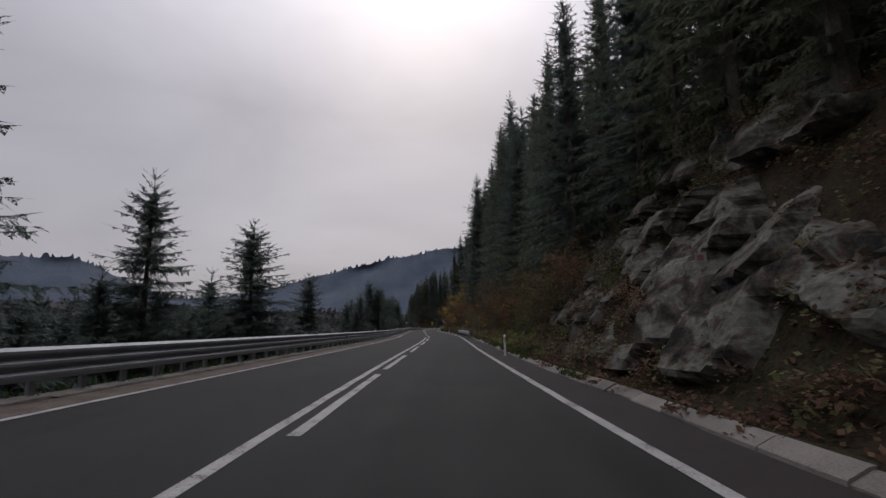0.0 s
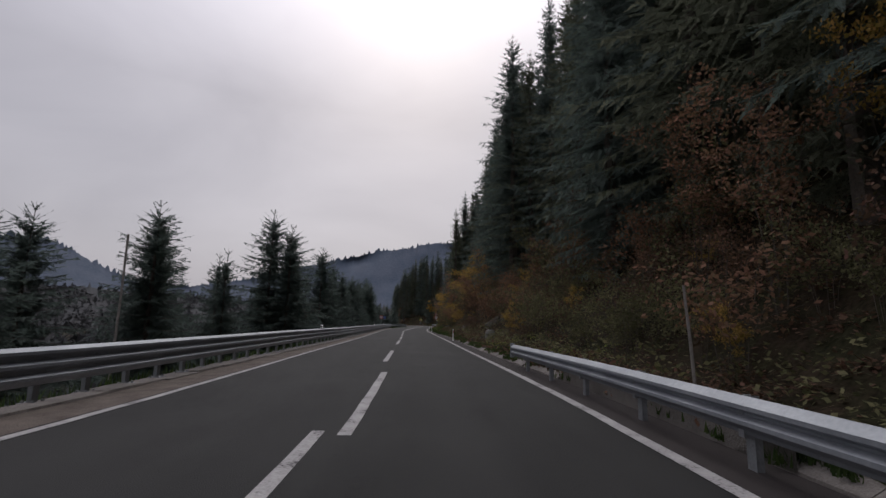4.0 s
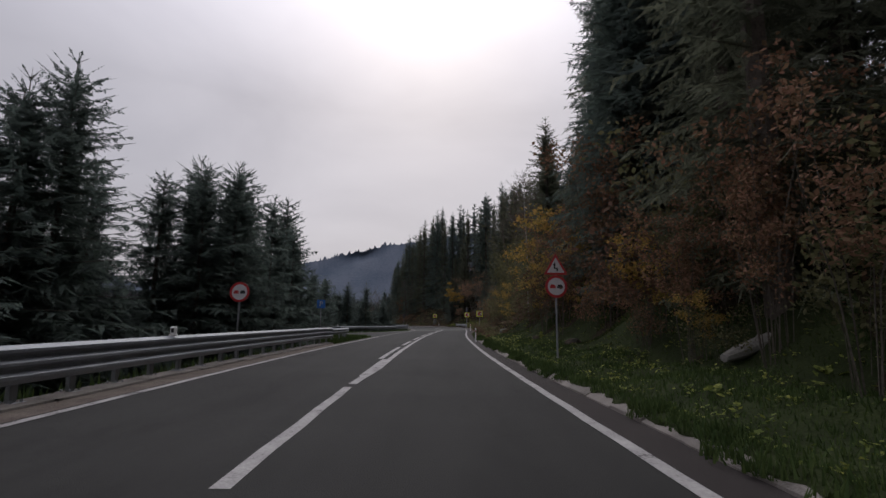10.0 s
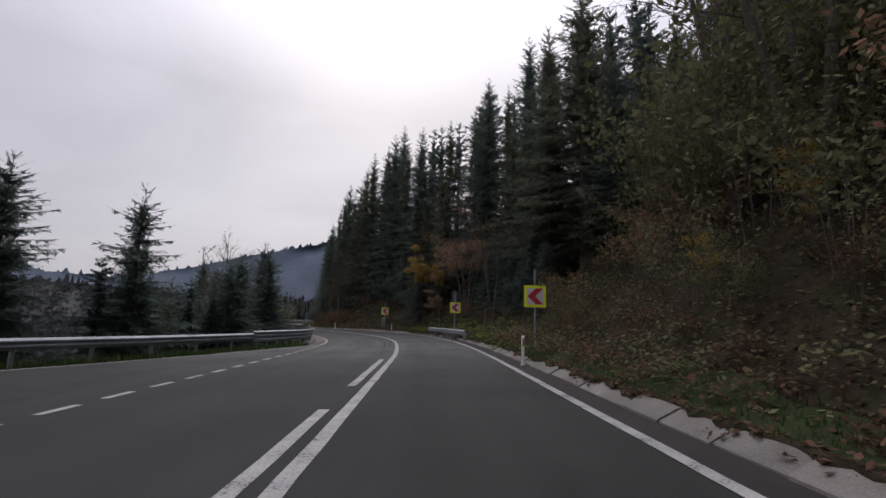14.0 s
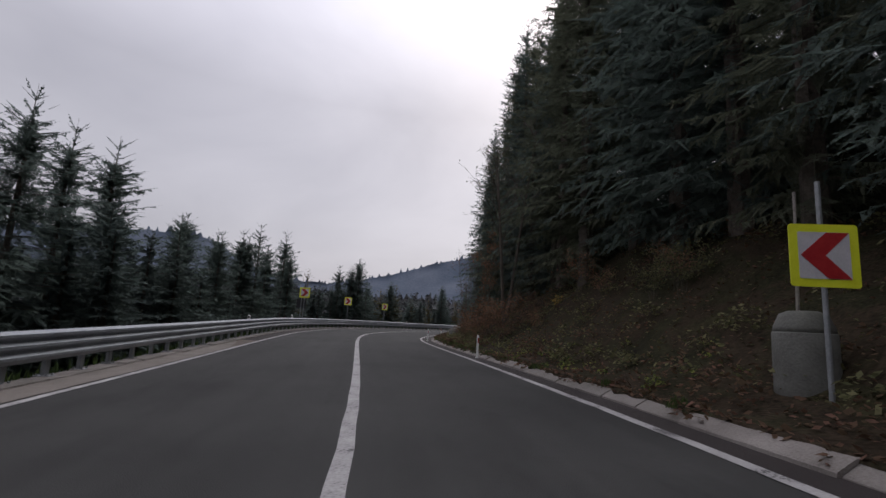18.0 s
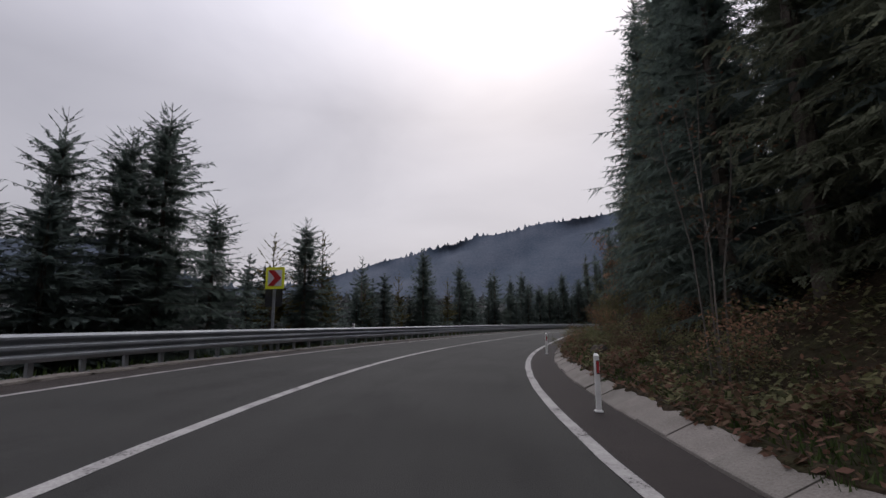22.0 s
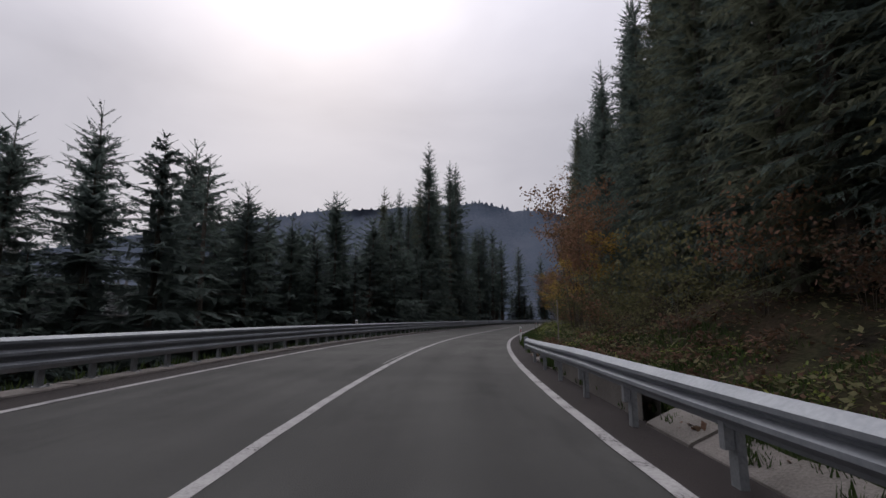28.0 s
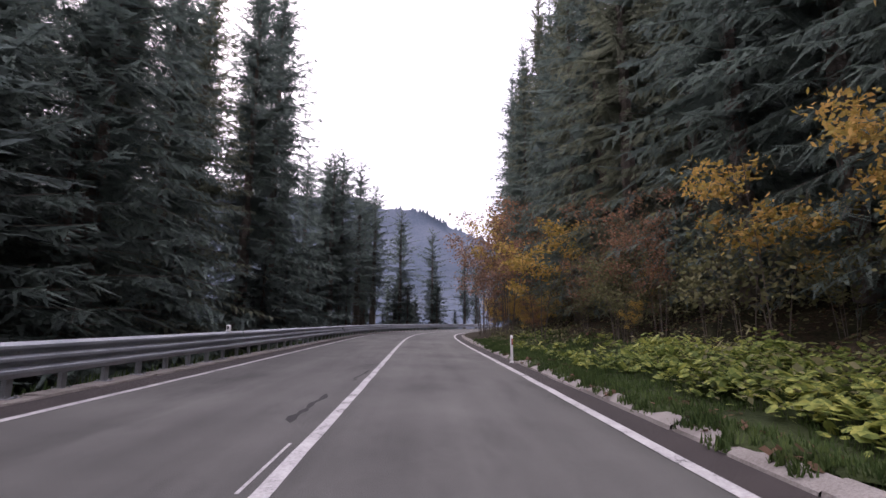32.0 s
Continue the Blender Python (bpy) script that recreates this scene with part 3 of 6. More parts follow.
ground = mesh_ob("ground", np.concatenate([v_in, v_out]), np.concatenate([f_in, f_out + len(v_in)]), M_SOIL, True)
tagged(ground, "brown leaf-littered soil of the wooded mountainside", "ground", kind="structure")

sr = np.arange(-70, 440.1, 1.0)
road_cols = [(-lane_l(sr) - 0.25, 0 * sr), (-lane_l(sr) * 0.5, 0 * sr), (0 * sr, 0 * sr + 0.004), (lane_r(sr) * 0.5, 0 * sr), (lane_r(sr) + 0.1, 0 * sr)]
road = strip("road", sr, road_cols, M_ASPHALT)
lay_uv(road, sr, road_cols)
tagged(road, "dark grey worn asphalt of a two-lane mountain road", "road", kind="structure")
shoulder = strip("shoulder", sr, [(lane_r(sr) + 0.1, 0 * sr), (kerb_o(sr) + 0.08, 0 * sr - 0.012)], M_SHOULDER)
tagged(shoulder, "darker asphalt shoulder between the edge line and the kerb", "shoulder", kind="structure")
sl = np.arange(127.5, 172.1, 0.5)
lay_o = np.minimum(-lane_l(sl) - 0.25, -knots(sl, LAY_BY) - 0.25 * np.clip((sl - 128.5) / 3, 0, 1))
mix_ = np.interp(sl, [156, 159], [0, 1])
lay_o = lay_o * (1 - mix_) + mix_ * np.minimum(-lane_l(sl) - 0.25, edge_left(sl) + 0.3)
lay_cols = [(lay_o, 0 * sl - 0.004), (-lane_l(sl) - 0.25, 0 * sl)]
layby = strip("lay_by", sl, lay_cols, M_ASPHALT)
lay_uv(layby, sl, lay_cols)
tagged(layby, "asphalt lay-by beside the valley lane", "road", kind="structure")
def turf(a, b, wide):
    """A strip of low turf on the bank behind the kerb."""
    s = np.arange(a, b + 0.01, 0.5)
    w_ = wide * (1 + 0.3 * bumps(s, s * 0.3, 1.3)) * np.clip(np.minimum(s - a, b - s) / 4, 0.12, 1)
    rows = []
    for f_ in np.linspace(0, 1, 9):
        o_ = kerb_back(s) - 0.045 + w_ * f_
        rows.append((o_, ground_z(s, o_ + 0.06) + 0.03 * (f_ < 0.95) - 0.05 * (f_ > 0.95)))
    tagged(strip("grass_verge", s, rows, M_TURF), "low green turf between the kerb and the wooded bank", "grass", kind="structure")


turf(69, 128, 3.3)
turf(250, 284, 2.0)
turf(300, 352, 2.6)
turf(126, 154, 1.1)
turf(152, 180, 2.4)
turf(0, 20, 1.6)
# pale concrete gutter inside the left bend
sg = np.arange(167, 203.1, 1.0)
gutter = strip("concrete_gutter", sg, [(rail_o(sg) + 0.1, 0 * sg + 0.016), (-lane_l(sg) - 0.12 - np.interp(sg, [167, 170, 200, 203], [0.5, 0, 0, 0.5]), 0 * sg + 0.012)], material("gutter_concrete", (0.13, 0.115, 0.10), (0.22, 0.195, 0.17), 1.5, 0.92, 0.5, 45, 0.5))
tagged(gutter, "pale worn concrete gutter below the valley guard rail", "gutter", kind="structure")
si = np.arange(116.5, 164.1, 0.5)
inner = -lane_l(si) - 0.2
island = strip("grass_island", si, [(edge_left(si) - 0.02, 0 * si - 0.055), (edge_left(si) * 0.5 + inner * 0.5, 0 * si - 0.03), (inner, 0 * si - 0.014)], M_TURF)
tagged(island, "rough low turf between the road, the lay-by and its guard rail", "grass", kind="structure")
for a_, b_, m_, what in ((-70, 117, M_GRAVEL, "pale worn grit and concrete"), (166, 204, M_GRAVEL, "pale worn grit and concrete"), (204, 440, M_SHOULDER, "dark gritty asphalt")):
    sq = np.arange(a_, b_ + 0.01, 1.0)
    grit = strip("grit_strip", sq, [(rail_o(sq) + 0.2, 0 * sq + 0.006), (-lane_l(sq) - 0.12, 0 * sq + 0.005)], m_)
    tagged(grit, what + " between the edge line and the rail footing", "gravel", kind="structure")
gravel = strip("gravel_strip", sr, [(edge_left(sr) - 0.05, 0 * sr - 0.05), (np.minimum(-lane_l(sr) - 0.25, edge_left(sr) + 0.3), 0 * sr - 0.008)], M_GRAVEL)
tagged(gravel, "reddish brown grit along the valley edge of the road", "gravel", kind="structure")


def marking(name, a, b, off, width, label, step=1.0):
    s = np.linspace(a, b, max(2, int((b - a) / step) + 1))
    jag = 0.008 * np.sin(s * 9.1)
    o = off(s)
    return tagged(strip(name, s, [(o - width / 2 + jag, 0 * s + 0.009), (o + width / 2 + jag, 0 * s + 0.009)], M_PAINT, False), label, "road marking", kind="structure")


marking("edge_line", -70, 440, lane_r, 0.15, "white edge line of the uphill lane")
marking("edge_line", -70, 129.5, lambda s: -lane_l(s), 0.13, "white edge line of the valley lane")
marking("edge_line", 163, 440, lambda s: -lane_l(s), 0.13, "white edge line of the valley lane")
for i in range(26):
    marking("edge_dash", 130.65 + 1.24 * i, 131.36 + 1.24 * i, lambda s: -lane_l(s), 0.13, "short white dash along the mouth of the lay-by", 0.4)
marking("lay_by_line", 128.6, 133.4, lambda s: -knots(s, LAY_BY), 0.12, "white line round the lay-by", 0.25)
marking("lay_by_line", 133.3, 163, lambda s: -knots(s, LAY_BY), 0.12, "white line round the lay-by", 0.4)
# the middle of the road
marking("centre_line", -70, 31, lambda s: 0 * s - 0.15, 0.14, "solid white line of the double centre marking")
for a_, b_ in ((-30, -25), (-19.5, -13), (-9.7, -3.5), (-2.2, 3.5), (6.0, 11.2), (13.4, 18.8), (20.9, 27.0), (30.8, 37.0)):
    marking("centre_dash", a_, b_, lambda s: 0 * s + 0.15, 0.15, "white dash beside the solid centre line")
for a_, b_ in ((40, 45.5), (51.4, 57.3), (58.7, 65.1), (67.3, 73), (74.9, 81.1), (82.4, 88.2), (90.4, 97.3), (97.6, 102.6), (104.2, 108.6)):
    marking("centre_dash", a_, b_, lambda s: 0 * s, 0.15, "white centre dash")
marking("centre_line", 103, 161, lambda s: np.interp(s, [103, 106, 155, 161], [0.0, 0.15, 0.15, 0.0]), 0.16, "solid white line of the double centre marking")
for a_, b_ in ((108.8, 115.2), (117, 121.4), (123.5, 129.4), (130.4, 136), (138, 144.7), (147, 153)):
    marking("centre_dash", a_, b_, lambda s: 0 * s - 0.15, 0.15, "white dash beside the solid centre line")
marking("centre_line", 161, 246, lambda s: 0 * s, 0.16, "solid white centre line through the bends")
marking("centre_line", 246, 274, lambda s: 0 * s + np.interp(s, [246, 249], [0, 0.03]), 0.065, "worn thin white centre line")
marking("centre_line", 274, 440, lambda s: 0 * s, 0.135, "solid white centre line through the bends")
marking("old_line", 246, 272.5, lambda s: 0 * s - np.interp(s, [246, 249], [0.04, 0.115]), 0.05, "thin worn trace of an old white line")
for a_, b_ in ((294.2, 301.5), (305.0, 305.7), (306.3, 307.9), (312.2, 313.1), (318.6, 319.8), (326.0, 327.3)):
    marking("old_line", a_, b_, lambda s: 0 * s - 0.17, 0.03, "thin worn trace of an old white line")


# tarred cracks and patches
def tar(a, b, off, width, seed):
    g_ = np.random.default_rng(seed)
    s = np.arange(a, b + 0.01, 0.18)
    o = off + np.cumsum(g_.normal(0, 0.022, len(s))) + g_.normal(0, 0.01, len(s))
    w = width * (0.5 + g_.random(len(s)))
    w[0] = w[-1] = 0.01
    tagged(strip("tar_seam", s, [(o - w / 2, 0 * s + 0.0065), (o + w / 2, 0 * s + 0.0065)], M_TAR, False), "dark tarred crack in the asphalt", "road repair", kind="structure")


tar(160, 176, -0.62, 0.075, 1)
tar(161, 172, -0.36, 0.05, 21)
tar(176, 183, -0.9, 0.07, 2)
tar(161.5, 162.4, -2.3, 0.09, 3)
tar(162.8, 163.3, -2.45, 0.11, 12)
tar(163.8, 164.6, -2.4, 0.07, 13)
tar(166, 168.5, -2.1, 0.07, 4)
tar(328.2, 330.4, -0.42, 0.09, 5)
tar(332, 334, -0.3, 0.05, 6)
tar(213, 216.5, -2.2, 0.1, 7)
tar(92, 95, -0.4, 0.1, 8)
tar(47, 50, -0.35, 0.1, 9)

# ---- far hills and valley woods ----
RIDGE = [(-180, 90), (-110, 120), (-60, 150), (-40, 104), (-36, 114), (-30, 128), (-27, 145), (-23, 178), (-15, 196), (-8, 190), (0, 176), (10, 146), (20, 98), (26, 72), (30, 58), (35, 60), (40, 98), (44, 128), (60, 100), (110, 100), (180, 90)]


def ridge(name, cx, cy, radius, table, tooth, mat, label, foot=-30.0, span=(-180, 180), rough=3.0):
    """A wooded ridge: an uneven slope up to a crest toothed with tree tops."""
    az_ = np.arange(span[0], span[1] + 0.01, 0.15)
    a_ = np.radians(az_)
    crest = knots(az_, table) + rough * bumps(az_ * 0.9, az_ * 0.4, 1.0) + rough * 0.4 * bumps(az_ * 3.1, az_, 1.0)
    rng_ = np.random.default_rng(5)
    teeth = tooth * np.where(rng_.random(len(az_)) < 0.55, 0.15, 1.0) * rng_.random(len(az_))
    rows = []
    for f in np.r_[np.linspace(0, 0.97, 10), 1.0]:
        r = radius * (0.85 + 0.4 * f) * (1 + 0.02 * bumps(az_ * 0.8 + 20 * f, az_ * 0.3 + 9 * f, 1.0) * (f < 1))
        z = foot + (crest - foot) * f ** 1.1 + (teeth if f == 1.0 else rough * 0.8 * bumps(az_ * 0.7, 14 * f + az_ * 0.2, 1.0) * f * (1 - f) * 4)
        rows.append(np.stack([cx - np.sin(a_) * r, cy + np.cos(a_) * r, z], -1))
    v = np.stack(rows, 1).reshape(-1, 3)
    k_ = len(rows)
    i_ = (np.arange(len(az_) - 1)[:, None] * k_ + np.arange(k_ - 1)).ravel()
    return tagged(mesh_ob(name, v, np.stack([i_, i_ + 1, i_ + k_ + 1, i_ + k_], 1), mat, True), label, "hills", kind="structure")


ridge("backdrop_hills", 0, 100, 760, RIDGE, 9.0, M_FARWOOD_HAZE, "wooded mountain ridges beyond the valley, distance haze painted in their blue-grey")
ridge("backdrop_valley_woods", 0, 100, 380, [(-180, 12), (-40, 14), (-10, 12), (10, 16), (30, 20), (45, 26), (60, 24), (180, 12)], 8.0, M_MIDWOOD_HAZE, "dark wooded spur across the valley, greyed by painted haze", -25, span=(6, 100), rough=1.5)


def far_trees(seed):
    """Small pointed trees covering the spur and the valley floor: places and heights."""
    g = np.random.default_rng(seed)
    az_, f_ = g.uniform(8, 85, 2600), g.random(2600) ** 0.8
    crest = knots(az_, [(6, 15), (30, 20), (45, 26), (60, 24), (100, 18)])
    a_, r_ = np.radians(az_), 380 * (0.85 + 0.4 * f_)
    spur = np.stack([-np.sin(a_) * r_, 100 + np.cos(a_) * r_, -25 + (crest + 25) * f_ ** 1.1 - 2.5], -1)
    floor_ = at(g.uniform(-10, 400, 2600), -g.uniform(40, 270, 2600), 0.0)
    gap_ = np.sqrt(((floor_[:, None, :2] - np.stack([rx, ry], -1)) ** 2).sum(-1)).min(1)
    floor_ = floor_[gap_ > 38]
    floor_[:, 2] = -14.5 + 0.02 * np.clip(gap_[gap_ > 38] - 60, 0, 300)
    p_ = np.concatenate([spur, floor_])
    return p_, g.uniform(6, 12, len(p_)), g


def far_crowns(seed):
    """Each far tree is a loose crown of small sprays, pointed or rounded."""
    spots_, tall_, g_ = far_trees(seed)
    n_, k_ = len(spots_), 26
    point = g_.random(n_)[:, None] < 0.4
    u = g_.random((n_, k_)) ** 0.8
    reach = tall_[:, None] * np.where(point, 0.2 * (1.02 - u), 0.26 * np.sqrt(np.clip(1.05 - (2 * u - 0.9) ** 2, 0.02, 1)))
    a_ = g_.random((n_, k_)) * 6.283
    h_ = tall_[:, None] * np.where(point, 1.0, 0.7)
    c = spots_[:, None] + np.stack([reach * np.cos(a_), reach * np.sin(a_), u * h_], -1)
    size = (0.10 * tall_)[:, None, None]
    d1, d2 = g_.normal(0, 1, (n_, k_, 3)) * size, g_.normal(0, 1, (n_, k_, 3)) * size
    return np.stack([c - d1 * 0.6, c + d1 * 0.6, c + d2 + np.array([0, 0, -0.05])], 2).reshape(-1, 3, 3)




# ---- guard rails ----
THRIE = [(0.00, 0.0), (0.03, 0.035), (0.075, 0.085), (0.115, 0.085), (0.16, 0.02), (0.20, 0.02), (0.245, 0.085), (0.285, 0.085), (0.33, 0.02), (0.37, 0.02), (0.415, 0.085), (0.455, 0.085), (0.49, 0.03), (0.505, 0.0)]
WAVE = [(0.00, 0.0), (0.035, 0.02), (0.085, 0.08), (0.12, 0.08), (0.155, 0.01), (0.175, 0.01), (0.21, 0.08), (0.245, 0.08), (0.295, 0.02), (0.31, 0.0)]


def beam(parent, a, b, off, z0, profile, face, name="beam", lift=None):
    """One sheet of corrugated rail from a to b; face +1 bulges to the right."""
    s = np.linspace(a, b, max(3, int((b - a) / 1.0) + 1))
    lf = 0 if lift is None else lift(s)
    cols_ = [(off(s) + face * y, z0 + z + lf) for z, y in profile] + [(off(s) + face * (y - 0.006), z0 + z + lf) for z, y in profile[::-1]]
    ob = strip(name, s, cols_, M_STEEL, False)
    ob.parent = parent
    return ob


def rail_post_mesh(height, plate):
    bm = bmesh.new()
    box(bm, (0.012, 0.11, height), (0.0, 0, height / 2))
    for y in (-0.05, 0.05):
        box(bm, (0.06, 0.010, height), (-0.03, y, height / 2))
    box(bm, (0.07, 0.07, 0.28), (0.045, 0, height - 0.2))
    if plate:
        box(bm, (0.24, 0.24, 0.02), (-0.02, 0, 0.01))
        for x_ in (-0.09, 0.05):
            for y_ in (-0.08, 0.08):
                box(bm, (0.03, 0.03, 0.03), (x_, y_, 0.035))
    me = bpy.data.meshes.new("rail_post")
    bm.to_mesh(me)
    bm.free()
    me.materials.append(M_POST)
    return me


POST_TALL, POST_LOW = rail_post_mesh(0.74, True), rail_post_mesh(0.62, False)


def guard_rail(label, a, b, off, z0, profile, face, step, mesh, first=0.5, ground=0.0, panel=4.0, lift=None):
    rail = empty("guard_rail")
    tagged(rail, label, "guard rail", "guard rails along the road")
    x_ = a
    while x_ < b - 0.5:
        e_ = min(x_ + panel + 0.06, b)
        beam(rail, x_, e_, off, z0, profile, face, lift=lift)
        x_ += panel
    for s in np.arange(a + first, b, step):
        p_ = new("post", mesh)
        p_.matrix_basis = spot(s, float(off(s)) - face * 0.06, ground, 0 if face > 0 else 180)
        p_.parent = rail
    return rail


guard_rail("galvanised three-wave steel guard rail on the valley side", -44, 118.2, rail_o, 0.27, THRIE, 1, 1.0, POST_TALL, ground=0.02)
guard_rail("two-wave steel guard rail swinging out behind the lay-by", 118.1, 160.2, rail_o, 0.40, WAVE, 1, 2.0, rail_post_mesh(0.76, False), ground=-0.05, panel=3.0)
guard_rail("galvanised three-wave steel guard rail through the bends", 160, 404, rail_o, 0.30, THRIE, 1, 1.0, POST_TALL, ground=0.02)
RIGHT_RAILS = ((23.2, 39.0, 0.42), (163.6, 173.2, 0.47), (283.4, 297.3, 0.55))


def rail_r(s):
    return lane_r(s) + 0.42


for a_, b_, z_ in RIGHT_RAILS:
    short = guard_rail("short galvanised two-wave guard rail over a culvert on the hill side", a_, b_, rail_r, z_ - 0.13, WAVE, -1, 2.0, POST_LOW, ground=-0.02, lift=lambda s: -0.13 * np.clip((s - 290) / 7, 0, 1))
    for e_ in (a_ - 0.02, b_ + 0.02):
        cap = part("end_plate", box(bmesh.new(), (0.12, 0.03, 0.40), (0, 0, 0), 0.01), M_STEEL, short, "rounded end plate")
        cap.matrix_basis = spot(e_, float(rail_r(e_)) - 0.03, z_ + 0.02 - 0.13 * min(max((e_ - 290) / 7, 0), 1), 0)

def close_ends(ob):
    """Closes the open ends of a strip that is a block."""
    bm_ = bmesh.new()
    bm_.from_mesh(ob.data)
    bmesh.ops.holes_fill(bm_, edges=[e_ for e_ in bm_.edges if e_.is_boundary])
    bm_.to_mesh(ob.data)
    bm_.free()


# concrete footing blocks under the valley rail
plinth = empty("plinth")
tagged(plinth, "rough pale concrete footing under the valley guard rail", "footing", kind="structure")
rnd = random.Random(4)
s_ = -44.0
blocks = []
while s_ < 404:
    L_ = rnd.uniform(0.5, 1.5)
    if not 116.8 < s_ < 160:
        blocks.append((s_, min(s_ + L_ - rnd.choice((0.008, 0.01, 0.015, 0.04)), 404)))
    s_ += L_
for a_, b_ in blocks:
    s = np.linspace(a_, b_, 3)
    off = rail_o(s)
    w1, w2, h_ = rnd.uniform(0.25, 0.32), rnd.uniform(0.14, 0.22), rnd.uniform(0.028, 0.05)
    bl = strip("block", s, [(off - w2, 0 * s - 0.1), (off - w2 + 0.02, 0 * s + h_), (off + w1 - 0.03, 0 * s + h_), (off + w1, 0 * s - 0.08)], M_PLINTH, False)
    close_ends(bl)
    bl.parent = plinth

# ---- low concrete headwalls of the culverts ----
HEADWALLS = ((29.6, 35.6), (166.9, 170.9), (288.2, 293.4))
for a_, b_ in HEADWALLS:
    wall = empty("culvert_headwall", spot(a_, float(kerb_o(a_)) + 0.05, 0.0))
    s = np.linspace(a_, b_, 6)
    for name, o1, o2, s_ in (("wall", 0.02, 0.24, s), ("end_wall", 0.24, 0.95, np.array([a_, a_ + 0.22])), ("end_wall", 0.24, 0.95, np.array([b_ - 0.22, b_]))):
        k0 = kerb_o(s_)
        h_ = 0.34 if name == "wall" else 0.33
        w_ = strip(name, s_, [(k0 + o1, 0 * s_ - 0.2), (k0 + o1, 0 * s_ + h_ - 0.02), (k0 + o1 + 0.02, 0 * s_ + h_), (k0 + o2 - 0.02, 0 * s_ + h_), (k0 + o2, 0 * s_ + h_ - 0.02), (k0 + o2, 0 * s_ - 0.2)], M_CONC, False)
        close_ends(w_)
        w_.parent = wall
        w_.matrix_parent_inverse = wall.matrix_basis.inverted()
    tagged(wall, "low pale concrete culvert headwall behind the short guard rail", "headwall", "culvert headwalls")

# ---- sloping kerb slabs on the hill side ----
kerb = empty("kerb")
tagged(kerb, "sloping pale concrete kerb slabs along the foot of the hillside", "kerb", kind="structure")


def kerb_slab(name, a, b, drop, lean):
    s = np.linspace(a, b, 2)
    k0, kw = kerb_o(s), kerb_w(s)
    return strip(name, s, [(k0 + lean, 0 * s - 0.08), (k0 + lean + 0.01, 0 * s + 0.012 + drop), (k0 + 0.03 + lean, 0 * s + 0.028 + drop), (k0 + 0.20 * kw + lean, 0 * s + 0.03 + 0.088 * kw + drop), (k0 + 0.06 + 0.20 * kw + lean, 0 * s + 0.038 + 0.088 * kw + drop), (k0 + 0.12 + 0.2 * kw + lean, 0 * s + 0.0)], M_CONC, False)


def kerb_top(s, o):
    """Height of the slabs' sloping face."""
    u = np.clip((o - kerb_o(s) - 0.03) / (0.20 * kerb_w(s) - 0.03), 0, 1)
    return 0.028 + u * (0.002 + 0.088 * kerb_w(s))


SPILL = [(-30, 0.0), (-1, 0.05), (1.5, 0.6), (10, 0.7), (13, 0.2), (22, 0.1), (26, 0.25), (40, 0.3), (50, 0.2), (64, 0.3), (72, 0.55), (84, 0.66), (120, 0.62), (126, 0.5), (135, 0.35), (150, 0.3), (163, 0.3), (172, 0.7), (176.2, 1.0), (178.6, 0.95), (179.5, 0.2), (190, 0.3), (198, 0.55), (210, 0.55), (216, 0.4), (224, 0.2), (245, 0.3), (255, 0.5), (278, 0.5), (281, 0.15), (287, 0.15), (293, 0.4), (300, 0.55), (316, 0.55), (319, 0.4), (345, 0.4)]
BREAKS = [(-14, 29.4), (35.8, 71.0), (71.0, 128.0), (128.0, 166.7), (171.1, 250.0), (250.0, 288.0), (293.6, 350.0)]


def spill_front(s):
    """How far the soil has crept down over the slabs, as an offset from the axis."""
    ragged = (0.55 * bumps(s * 2.1, s * 0.7, 1.7) + 0.4 * bumps(s * 6.1, s * 3.0, 1.9) + 0.45 * np.abs(np.cos(math.pi * s)) ** 3) * np.clip(knots(s, SPILL) * 3, 0.1, 1) + np.clip((s - 316) / 4, 0, 1) * 0.7 * np.sin(s * 3.1)
    return kerb_back(s) - 0.05 - (0.21 * kerb_w(s)) * np.clip(knots(s, SPILL) * 0.95 + 0.5 * ragged - 0.14, 0.02, 1.08)


for a_, b_ in BREAKS:
    s_ = np.arange(a_, b_ + 0.01, 0.1)
    f_, k_ = spill_front(s_), kerb_back(s_)
    h_ = 0.018 + 0.016 * bumps(s_ * 9, s_ * 4, 1.3)
    rows_ = [(f_, kerb_top(s_, f_) - 0.012), (f_ + 0.012, kerb_top(s_, f_ + 0.012) + 0.010), (f_ * 0.5 + k_ * 0.5, kerb_top(s_, f_ * 0.5 + k_ * 0.5) + 0.014 + h_), (k_ + 0.02, kerb_top(s_, k_) + 0.02 + h_), (k_ + 0.3, ground_z(s_, k_ + 0.3) - 0.04)]
    grassy = a_ in (71.0, 250.0, 293.6)
    tagged(strip("soil_spill", s_, rows_, M_TURF if grassy else M_SOIL), "turf and moss creeping raggedly over the kerb slabs" if grassy else "dark soil and needles washed raggedly over the kerb slabs", "soil", kind="structure")

rest = []
